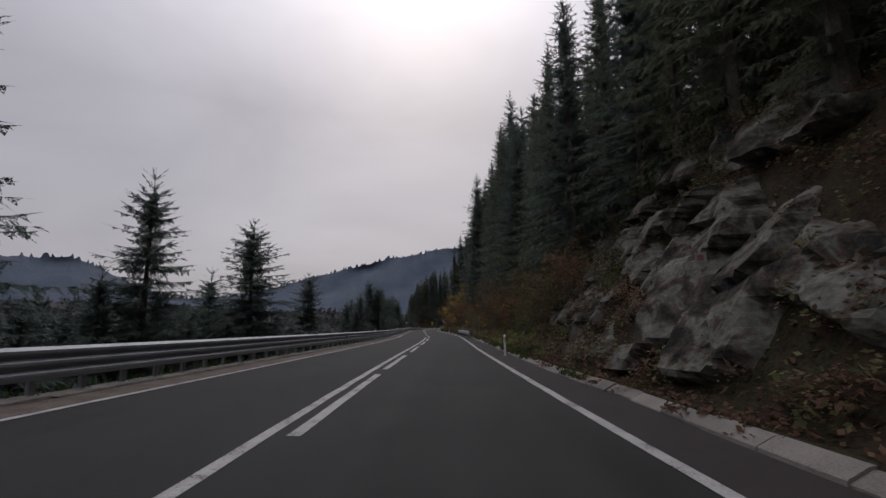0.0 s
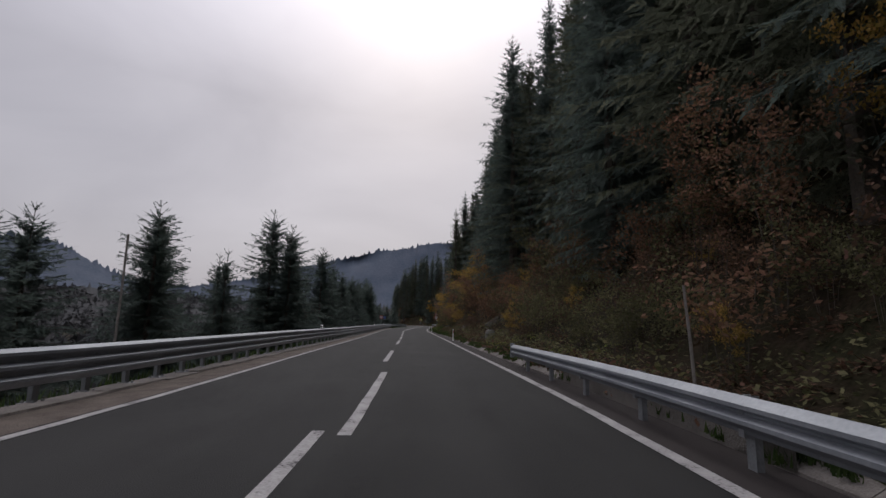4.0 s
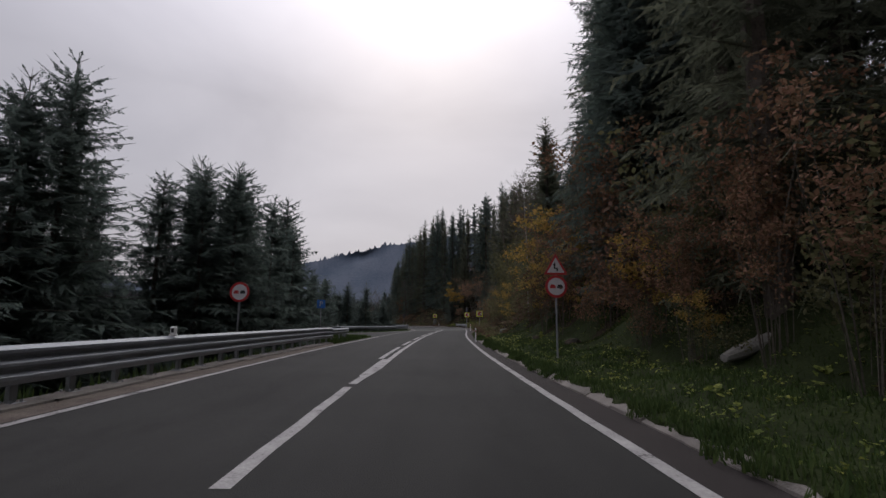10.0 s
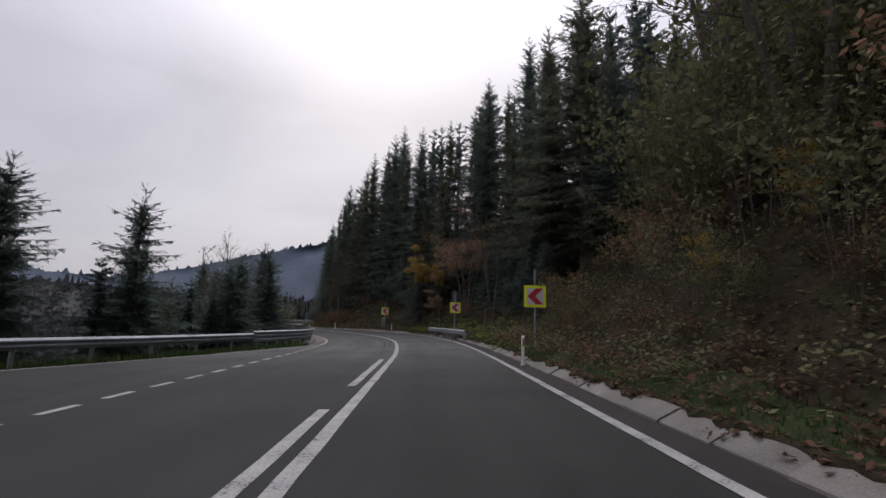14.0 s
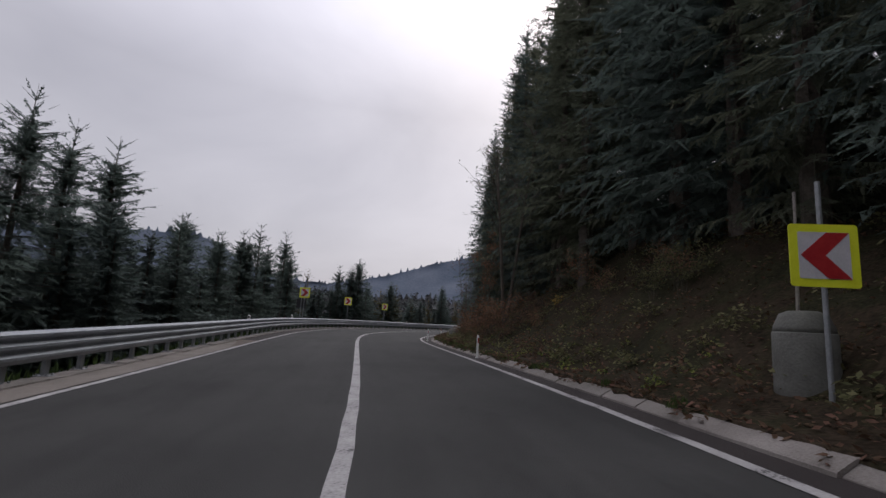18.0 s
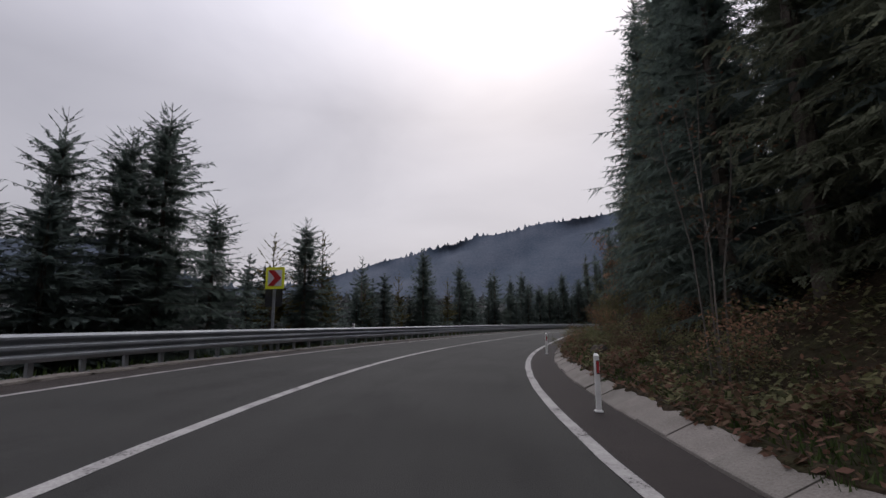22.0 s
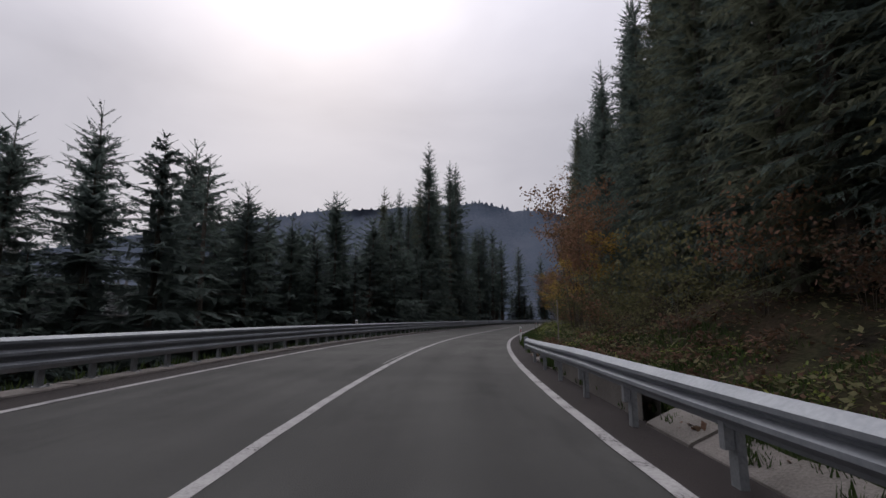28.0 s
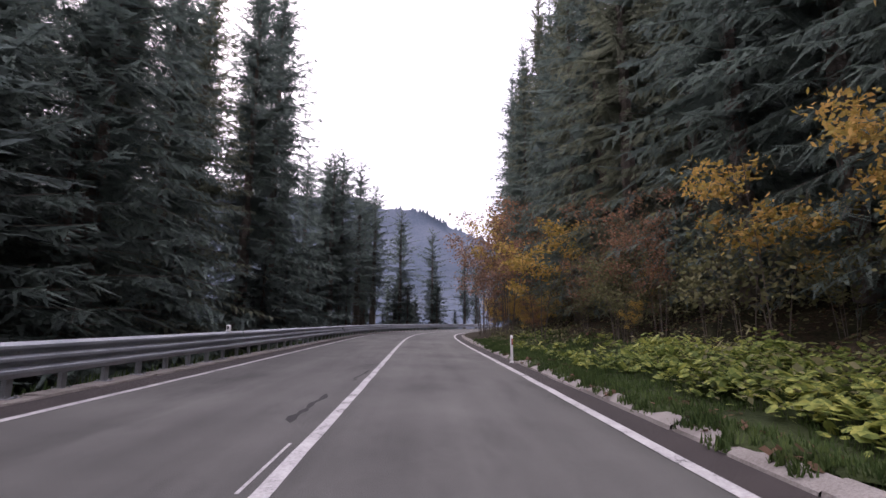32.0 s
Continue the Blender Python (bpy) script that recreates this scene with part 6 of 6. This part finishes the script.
for i in range(26):
    plant(S_DUL[i % 2], rt.uniform(136, 155), rt.uniform(8.6, 12.5), height=rt.uniform(4.2, 6.4), wide=rt.uniform(0.7, 1.0), turn=rt.uniform(0, 360))
for s, o, h_ in ((128, 9, 7), (131, 11, 8), (134, 13, 8), (137, 10, 7), (140, 12, 9), (143, 14, 9), (146, 11.5, 8), (149, 13, 8), (152, 12, 7), (167, 9, 6), (219, 7.2, 7), (221, 7.6, 7), (233, 7.0, 6), (14.5, -8.5, 2.5), (59, -6.8, 4), (190, -9, 5), (316, -8, 6)):
    plant(S_BARE[0], s, o, height=h_, wide=rt.uniform(0.9, 1.3), turn=rt.uniform(0, 360))


for s, o, h_ in ((181.6, -7.6, 4.2), (183.2, -8.4, 4.8), (185.4, -7.8, 4.4), (186.8, -8.8, 4.6), (180.0, -8.8, 4.6), (178.6, -7.4, 3.6)):
    plant(S_DUL[int(s) % 2], s, o, height=h_, wide=1.1, turn=30 * s)
for s, o, h_, q in ((207.0, 6.4, 2.2, 0), (208.6, 6.9, 2.6, 1), (210.4, 6.6, 1.9, 0), (212.2, 6.8, 1.7, 1), (203.6, 6.3, 1.6, 1), (205.2, 6.9, 2.0, 0), (214.0, 6.6, 1.5, 0)):
    plant(S_RUS[q], s, o, height=h_, wide=1.25, turn=47 * s)
for s, o, top in ((213.5, 8.0, 7.4),):
    plant(S_GLD[1], s, o, top=top, wide=0.7, turn=33 * s)


for i in range(12):
    plant((S_DUL, S_RUS)[i % 3 == 0][i % 2], 245 + 1.5 * i, 5.35 + 0.4 * math.sin(2.1 * i), height=0.85 + 0.25 * math.sin(1.3 * i), wide=1.3, turn=77 * i)


for s, o, top in ((111.0, 8.8, 19.5), (114.4, 9.2, 16.5)):
    plant(TALL[0], s, o, top=top, wide=0.95, turn=19 * s)
# the colourful bank above the first culvert
for kind, s, o, h_, w_ in ((S_GLD[0], 24.2, 6.1, 1.7, 1.8), (S_GLD[0], 25.3, 6.4, 1.9, 1.7), (S_GLD[0], 32.0, 8.0, 4.2, 0.8), (S_RUS[0], 22.0, 7.2, 2.6, 1.1), (S_RUS[0], 23.4, 7.9, 2.8, 1.1), (S_RUS[0], 20.8, 7.4, 2.6, 1.1), (S_RUS[0], 25.2, 7.6, 2.6, 1.1), (S_RUS[0], 27.2, 7.2, 2.4, 1.1), (S_GLD[1], 24.6, 8.4, 3.6, 1.0), (S_GLD[0], 20.4, 6.6, 1.5, 1.6)):
    plant(kind, s, o, height=h_, wide=w_, turn=61 * s)


# ---- ground cover ----
def cover(name, mat, label, spots, size, upright, kind_cat="undergrowth", wide=0.09):
    """Many small blades or leaves on the ground, one object of uncountable stuff. spots: places n x 3."""
    g = np.random.default_rng(len(spots))
    n_ = len(spots)
    a_ = g.random(n_) * 6.283
    h_ = size * g.uniform(0.5, 1.3, n_)
    side_ = np.stack([np.cos(a_), np.sin(a_), 0 * a_], -1)
    fwd = np.stack([-np.sin(a_), np.cos(a_), 0 * a_], -1)
    lean = g.uniform(0.1, 1.0, n_)[:, None]
    if upright:
        tip = spots + np.array([0, 0, 1.0]) * h_[:, None] + fwd * h_[:, None] * lean * 0.7
        t_ = np.stack([spots - side_ * h_[:, None] * wide, spots + side_ * h_[:, None] * wide, tip], 1)
        me = leaf_mesh(name, t_, mat)
    else:
        c = spots + np.array([0, 0, 1.0]) * (h_ * g.uniform(0.3, 1.2, n_))[:, None]
        tilt = g.normal(0, 0.35, (n_, 2))
        ring = []
        for q in range(6 if size > 0.1 else 4):
            b_ = q * 6.283 / (6 if size > 0.1 else 4)
            r_ = 0.55 * h_ * (1.25 if q == 0 else 1.0) * (1.0 if size > 0.1 else 1.2)
            p_ = c + (fwd * math.cos(b_) + side_ * math.sin(b_) * (1.0 if size > 0.1 else 0.6)) * r_[:, None]
            p_[:, 2] += r_ * (tilt[:, 0] * math.cos(b_) + tilt[:, 1] * math.sin(b_)) - 0.15 * r_
            ring.append(p_)
        if size > 0.1:
            me = leaf_mesh(name, np.stack([np.stack([c, ring[q], ring[(q + 1) % 6]], 1) for q in range(6)], 1).reshape(-1, 3, 3), mat)
        else:
            me = leaf_mesh(name, np.stack(ring, 1), mat)
    return tagged(new(name, me), label, kind_cat, kind="stuff")


def scatter(seed, a, b, u1, u2, n_, patch=0.0, sink=0.0):
    """Places on the hillside between two stretches, u metres past the kerb."""
    g = np.random.default_rng(seed)
    s = g.uniform(a, b, n_)
    u = u1 + (u2 - u1) * g.random(n_) ** 1.3
    if patch:
        keep_ = bumps(s * 1.3 + seed, u * 2.0, 1.1) + 0.5 * bumps(s * 4 + seed, u * 5, 1.3) > patch - 1
        s, u = s[keep_], u[keep_]
    o = kerb_back(s) + u
    zed = np.where(u > 0.02, ground_z(s, o), 0.115 + 0.45 * np.minimum(u, 0))
    return at(s, o, zed - sink)


def on_spill(seed, a, b, n_):
    """Places on the soil that has crept over the kerb."""
    g = np.random.default_rng(seed)
    s = g.uniform(a, b, n_)
    f_ = spill_front(s)
    o = f_ + (kerb_back(s) + 0.15 - f_) * g.random(n_)
    return at(s, o, np.where(o < kerb_back(s), kerb_top(s, o) + 0.01, ground_z(s, o + 0.01)))


def left_scatter(seed, a, b, d1, d2, n_):
    g = np.random.default_rng(seed)
    s = g.uniform(a, b, n_)
    o = edge_left(s) - g.uniform(d1, d2, n_)
    return at(s, o, ground_z(s, o - 1e-6))


def clumps(seed, a, b, u1, u2, n_, per, r, h, patch=0.0):
    """Leaves over low rounded clumps on the bank."""
    g = np.random.default_rng(seed)
    c = scatter(seed, a, b, u1, u2, n_, patch)
    k_ = g.uniform(0.5, 1.3, len(c))
    d = g.normal(0, 1, (len(c), per, 3))
    d[..., 2] = abs(d[..., 2])
    d /= np.linalg.norm(d, axis=-1)[..., None]
    d *= g.uniform(0.55, 1.05, (len(c), per, 1))
    return (c[:, None] + d * k_[:, None, None] * np.array([r, r, h])).reshape(-1, 3)


cover("grass", M_GRASS, "long dark green grass along the hillside verge", np.concatenate([scatter(1, 69, 126, -0.12, 3.6, 80000, 0.15), scatter(71, 69, 128, 0.8, 5.0, 70000, 0.15), on_spill(72, 69, 128, 9000), on_spill(73, 250, 350, 13000), on_spill(74, 150, 180, 2500), on_spill(75, 1, 22, 1500), on_spill(76, 196, 222, 1400), scatter(2, 2, 20, -0.1, 2.2, 13000, 0.4), scatter(3, 152, 182, -0.1, 2.6, 10000, 0.6), scatter(4, 205, 276, -0.1, 2.4, 24000, 0.6), scatter(5, 274, 345, -0.1, 2.8, 78000, 0.3), scatter(83, 328, 350, 0.0, 3.2, 26000, 0.1), clumps(45, 284, 332, -0.2, 0.08, 260, 60, 0.17, 0.07, 0.5), scatter(6, 40, 84, -0.1, 1.0, 6000, 0.8), scatter(16, 124, 152, -0.1, 1.2, 8000, 0.8),
      clumps(41, 252, 345, -0.26, 0.06, 460, 60, 0.16, 0.07, 0.7), clumps(42, 69, 140, -0.26, 0.06, 480, 60, 0.18, 0.07, 0.5), clumps(43, 158, 250, -0.06, 0.12, 150, 60, 0.14, 0.05, 0.9), clumps(46, 250, 346, -0.22, 0.0, 400, 45, 0.15, 0.05, 0.4), clumps(44, -5, 72, -0.22, 0.08, 420, 50, 0.14, 0.05, 0.6)]), 0.11, True, "grass", wide=0.12)
cover("withered_ferns", M_FERN, "brown withered ferns and fallen leaves on the slope", np.concatenate([on_spill(77, -10, 71, 3500), on_spill(78, 128, 250, 6500), scatter(7, -20, 60, 0.0, 8.0, 24000), scatter(8, 60, 71, 0.6, 8.0, 5000), scatter(18, 78, 124, 3.2, 8.0, 7000), scatter(9, 124, 200, 0.4, 8.0, 18000), scatter(10, 200, 300, 1.5, 6.0, 16000), scatter(19, 300, 350, 2.6, 7, 8000), clumps(54, -16, 6, 0.5, 6, 130, 70, 0.45, 0.6), clumps(51, -20, 22, 0.3, 5, 210, 60, 0.5, 0.45), clumps(52, 22, 84, 0.4, 6, 330, 60, 0.5, 0.45), clumps(53, 124, 205, 0.5, 6, 160, 80, 0.5, 0.45), clumps(56, 204, 247, 0.15, 3.0, 190, 60, 0.4, 0.35), clumps(57, 280, 302, 0.2, 3.0, 120, 60, 0.36, 0.3), clumps(58, 124, 162, 0.3, 5.0, 260, 60, 0.45, 0.4), clumps(59, -10, 72, -0.2, 0.3, 260, 14, 0.22, 0.06, 0.4), clumps(55, 120, 200, -0.2, 0.3, 240, 14, 0.22, 0.06, 0.4), clumps(50, 252, 340, -0.2, 0.3, 240, 14, 0.22, 0.06, 0.4)]), 0.064, False)
cover("broad_leaves", M_GREENLEAF, "broad green coltsfoot-like leaves crowding over the kerb", np.concatenate([clumps(11, 318, 333, 0.75, 3.2, 170, 46, 0.44, 0.34), clumps(82, 330, 346, 0.6, 3.0, 26, 40, 0.36, 0.22), clumps(17, 306, 318, 0.8, 2.6, 12, 20, 0.35, 0.25), scatter(12, 152, 178, -0.1, 3.0, 1500, 0.8), clumps(18, 96, 128, 0.4, 3.2, 26, 12, 0.3, 0.16), clumps(19, 162, 180, 0.3, 3.0, 90, 30, 0.4, 0.3), clumps(20, 8, 20, 0.3, 2.0, 26, 24, 0.35, 0.25)]), 0.105, False)
cover("verge_weeds", M_GREENLEAF, "small green weeds among the grass behind the kerb", np.concatenate([scatter(15, 76, 133, -0.1, 3.4, 26000, 0.3), clumps(79, 88, 130, 0.1, 3.4, 420, 26, 0.2, 0.14, 0.3), clumps(80, 190, 222, 0.2, 2.2, 110, 24, 0.2, 0.16, 0.5), clumps(81, 8, 26, 0.1, 2.8, 420, 28, 0.24, 0.2, 0.2), clumps(84, 36, 50, 0.2, 2.0, 90, 24, 0.22, 0.16, 0.4), clumps(85, 284, 300, 0.3, 2.4, 120, 24, 0.22, 0.16, 0.4), scatter(26, 250, 322, 0.0, 2.6, 9000, 0.7)]), 0.042, False)
cover("undergrowth", M_DULL, "dull olive undergrowth covering the hillside", np.concatenate([scatter(21, -25, 76, 0.8, 10, 17000), scatter(24, 76, 122, 3.2, 10, 8000), scatter(27, 69, 126, 1.8, 6, 9000), scatter(22, 122, 165, 0.5, 14, 16000), scatter(23, 165, 300, 1.2, 8, 20000), scatter(25, 300, 350, 2.6, 8, 8000), clumps(64, -16, 6, 0.3, 7, 110, 70, 0.45, 0.6), clumps(61, -20, 76, 0.5, 6, 620, 50, 0.6, 0.6), clumps(62, 122, 165, 0.6, 10, 330, 60, 0.7, 0.6), clumps(63, 165, 350, 0.9, 6, 560, 60, 0.6, 0.55), clumps(65, 204, 247, 0.2, 3.0, 120, 60, 0.4, 0.35)]), 0.07, False)
g5 = np.random.default_rng(5)
s5 = g5.uniform(117.5, 164, 16000)
o5 = -lane_l(s5) - 0.5 - g5.random(16000) * np.clip(-edge_left(s5) - lane_l(s5) - 0.3, 0.1, 8)
s6 = g5.uniform(-40, 400, 15000)
s6 = s6[(s6 < 117) | (s6 > 133)]
o6 = rail_o(s6) - g5.uniform(0.1, 0.6, len(s6))
ok5 = (s5 < 128) | (-o5 > knots(s5, LAY_BY) + 0.4)
cover("valley_grass", M_GRASS, "rough grass and weeds behind the valley guard rail", np.concatenate([left_scatter(31, -40, 117, 0.0, 5, 10000), left_scatter(32, 121, 350, 0.0, 5, 18000), at(s5, o5, 0 * s5 - 0.02)[ok5], at(s6, o6, 0 * s6 - 0.05)]), 0.19, True, "grass", wide=0.1)


# ---- rock outcrops in the cutting ----
def slope_o(s, z):
    """The offset at which the bank reaches the height z."""
    oo = np.linspace(4.2, 14, 120)
    zz = ground_z(s, oo)
    return float(np.interp(z, np.maximum.accumulate(zz), oo))


def rock_face(seed, s0, s1, z0, z1, proud, cell, label, step=0.11, mat=None):
    """A craggy face standing out of the bank, broken into tilted blocks with ledges and clefts between them."""
    g = np.random.default_rng(seed)
    ss, zz = np.arange(s0, s1 + 0.01, step), np.arange(z0, z1 + 0.01, step)
    S, Z = np.meshgrid(ss, zz, indexing="ij")
    warp = 0.35 * bumps(S * 1.1, Z * 1.3, 1.6)
    u, v = (S * 1.1 + warp + 0.3 * Z) / cell, (Z * 0.95 - 0.2 * S + warp) / cell
    n_ = int((u.max() - u.min() + 1) * (v.max() - v.min() + 1) * 0.75)
    pu, pv = g.uniform(u.min(), u.max(), n_), g.uniform(v.min(), v.max(), n_)
    d = (u[..., None] - pu) ** 2 + (v[..., None] - pv) ** 2
    near_ = d.argmin(-1)
    ds_ = np.sqrt(np.sort(d, axis=-1)[..., :2])
    cleft = np.clip((ds_[..., 1] - ds_[..., 0]) / 0.16, 0, 1) ** 0.6
    out = g.uniform(-0.36, 0.42, n_)[near_] + g.uniform(-0.7, 0.7, n_)[near_] * (u - pu[near_]) * 0.7 + g.uniform(-0.5, 0.7, n_)[near_] * (v - pv[near_]) * 0.6
    chip = 0.03 * np.floor(2.2 * bumps(S * 4.4, Z * 3.4, 1.3)) + 0.015 * bumps(S * 11, Z * 13, 1.0)
    out = out * cell * 0.8 - 0.16 * (1 - cleft) + chip
    edge = np.minimum(np.minimum(S - s0, s1 - S) / (0.22 * (s1 - s0)), np.minimum(Z - z0 + (0.3 if z0 < 0.6 else 0.0), z1 - Z) / (0.25 * (z1 - z0)))
    mask = np.clip(1.1 * edge + 1.0 * bumps(S * 1.1 + seed, Z * 1.5, 1.0) + 0.8 * bumps(S * 2.7, Z * 3.1 + seed, 1.0), 0, 1)
    mask *= np.clip(4 * edge, 0, 1)
    base = np.array([[slope_o(a_, b_) for b_ in zz] for a_ in ss])
    O = base - (proud + out) * mask + 0.5 * (1 - mask)
    vv = at(S.ravel(), O.ravel(), Z.ravel())
    k_ = len(zz)
    i_ = (np.arange(len(ss) - 1)[:, None] * k_ + np.arange(k_ - 1)).ravel()
    return tagged(mesh_ob("rock_outcrop", vv, np.stack([i_, i_ + 1, i_ + k_ + 1, i_ + k_], 1), mat or M_ROCK, False), label, "rock", "rock outcrops in the cutting")


rock_face(1, -10.5, 1.0, 0.3, 4.6, 0.4, 1.05, "craggy grey-green lichened rock face in the bank")
rock_face(2, 0.5, 7.0, 0.8, 6.0, 0.35, 0.8, "grey craggy ledges jutting from the steep bank")
rock_face(3, 8.5, 13.0, 1.2, 4.5, 0.25, 0.7, "small weathered rock ledges in the brown bank")
rock_face(9, -9.0, 2.0, 4.4, 9.0, 0.35, 1.15, "broken grey rock ledges high in the bank")
rock_face(4, -17.0, -9.5, 2.5, 9.0, 0.35, 1.2, "reddish grey rock ledges high in the bank")
rock_face(11, 124.8, 133.5, 0.7, 4.4, 0.3, 0.42, "broken reddish-brown scree rock in the bank", 0.1, M_SCREE)
rock_face(12, 58.5, 64.5, 1.2, 4.6, 0.2, 0.6, "dark brown rock ledges among the shrubs", 0.12, M_SCREE)
rock_face(5, 64.5, 68.5, 0.9, 4.2, 0.35, 0.6, "pale weathered rock rib among shrubs")
rock_face(6, 69.5, 73.5, 0.4, 2.6, 0.3, 0.6, "grey rock at the foot of the slope")
rock_face(8, 57.0, 60.0, 0.5, 2.0, 0.25, 0.5, "low grey rock ledges in the bank")


def boulder(seed, m, w_, h_):
    bm = bmesh.new()
    bmesh.ops.create_icosphere(bm, subdivisions=3, radius=1.0)
    off = Vector((seed * 7.3, seed * 3.1, 0))
    for v in bm.verts:
        p_ = v.co.copy()
        k_ = 1 + 0.3 * noise.noise(p_ * 1.3 + off) + 0.12 * noise.noise(p_ * 3.1 + off)
        v.co = Vector((p_.x * w_ * k_, p_.y * w_ * k_, p_.z * h_ * k_))
    me = bpy.data.meshes.new("boulder")
    bm.to_mesh(me)
    bm.free()
    me.materials.append(M_ROCK)
    ob = new("boulder", me)
    ob.matrix_basis = m
    tagged(ob, "pale grey boulder lying in the verge", "boulder", "boulders on the verge")


for i, (s, o, w_, h_) in enumerate(((54.6, 5.3, 0.35, 0.3), (51.9, 5.6, 0.3, 0.25), (325.3, 5.4, 0.26, 0.2), (110.5, 6.3, 0.28, 0.2), (240.5, 6.2, 0.3, 0.25), (189.9, 4.25, 0.16, 0.12), (191.2, 4.3, 0.12, 0.1), (116, 6.1, 0.22, 0.16))):
    boulder(i + 1, spot(s, o, float(ground_z(s, o)) + 0.05, 40 * i), w_, h_)
# one slender leaning birch
birch = empty("leaning_birch", spot(123.4, 7.0, float(ground_z(123.4, 7.0)), 0))
part("trunk", tube(bmesh.new(), [(0, 0, -0.4), (0.02, 0.1, 2.5), (0.0, 0.25, 5.0), (-0.1, 0.5, 8.2)], [0.06, 0.05, 0.04, 0.015], 7), M_BIRCH, birch)
bm = bmesh.new()
for q in range(9):
    z_ = 3.2 + 0.55 * q
    a_ = q * 2.4
    e_ = Vector((math.cos(a_), math.sin(a_), 0.9)) * (1.1 - 0.06 * q)
    b_ = Vector((-0.01 * q, 0.05 * z_, z_))
    tube(bm, [b_, b_ + e_ * 0.5, b_ + e_], [0.014, 0.01, 0.004], 4)
part("limb", bm, M_PALEBARK, birch)
tagged(birch, "slender leaning pale birch with bare limbs", "tree")
# painted trail mark on the rock
mark = mesh_ob("trail_mark", [(-0.12, 0, -0.12), (0.12, 0, -0.12), (0.12, 0, 0.12), (-0.12, 0, 0.12), (-0.12, 0.02, -0.12), (0.12, 0.02, -0.12), (0.12, 0.02, 0.12), (-0.12, 0.02, 0.12)], [(0, 1, 2, 3), (7, 6, 5, 4), (0, 4, 5, 1), (1, 5, 6, 2), (2, 6, 7, 3), (3, 7, 4, 0)], M_FADED)
part("centre", box(bmesh.new(), (0.13, 0.01, 0.13), (0, -0.006, 0)), M_FADEDRED, mark, "red square")
mark.matrix_basis = spot(-6.8, slope_o(-6.8, 2.35) - 1.05, 2.35, -40, 0.75)
tagged(mark, "small white and red painted trail mark on the rock", "trail mark")


def dead_branch(seed, m, length):
    """A fallen forked branch, grey and leafless."""
    g = np.random.default_rng(seed)
    root = empty("dead_branch", m)
    spine = [np.array([length * k_ / 4, 0.12 * length * math.sin(k_ + seed), 0.06 + 0.10 * length * math.sin(k_ * 0.75)]) for k_ in range(5)]
    part("limb", tube(bmesh.new(), spine, [0.022, 0.019, 0.015, 0.010, 0.004], 5), M_BIRCH, root)
    for q in range(7):
        b_ = spine[1 + q % 3] + (spine[2 + q % 3] - spine[1 + q % 3]) * g.random()
        e_ = b_ + np.array([g.uniform(0.1, 0.4), g.uniform(-0.4, 0.4), g.uniform(0.0, 0.35)]) * length * 0.6
        part("twig", tube(bmesh.new(), [b_, (b_ + e_) / 2 + np.array([0, 0, 0.05]), e_], [0.010, 0.007, 0.003], 4), M_BIRCH, root)
    tagged(root, "fallen grey forked branch lying on the leafy bank", "branch", "fallen branches on the bank")


for i, (s, o, turn, l_) in enumerate(((323.0, 6.4, 200, 1.9), (322.0, 6.7, 160, 1.5), (320.6, 6.6, 110, 2.0), (94.5, 7.4, 150, 1.6), (62.0, 6.2, 70, 1.8))):
    dead_branch(i, spot(s, o, float(ground_z(s, o)) + 0.22, turn), l_)


# a short pale log on the grassy bank
log = empty("log", spot(102.1, 6.9, float(ground_z(102.1, 6.9)) + 0.1, 15))
tr_ = tube(bmesh.new(), [(-0.62, 0, -0.10), (-0.3, 0.02, -0.02), (0.1, 0.0, 0.10), (0.56, 0.03, 0.24), (0.64, 0.03, 0.27)], [0.07, 0.12, 0.13, 0.12, 0.085], 9)
part("trunk", tr_, M_BIRCH, log)
part("branch_stub", tube(bmesh.new(), [(0.05, 0.0, 0.12), (0.12, -0.06, 0.30)], [0.035, 0.022], 6), M_BIRCH, log)
tagged(log, "short pale weathered log lying on the grassy bank", "log")
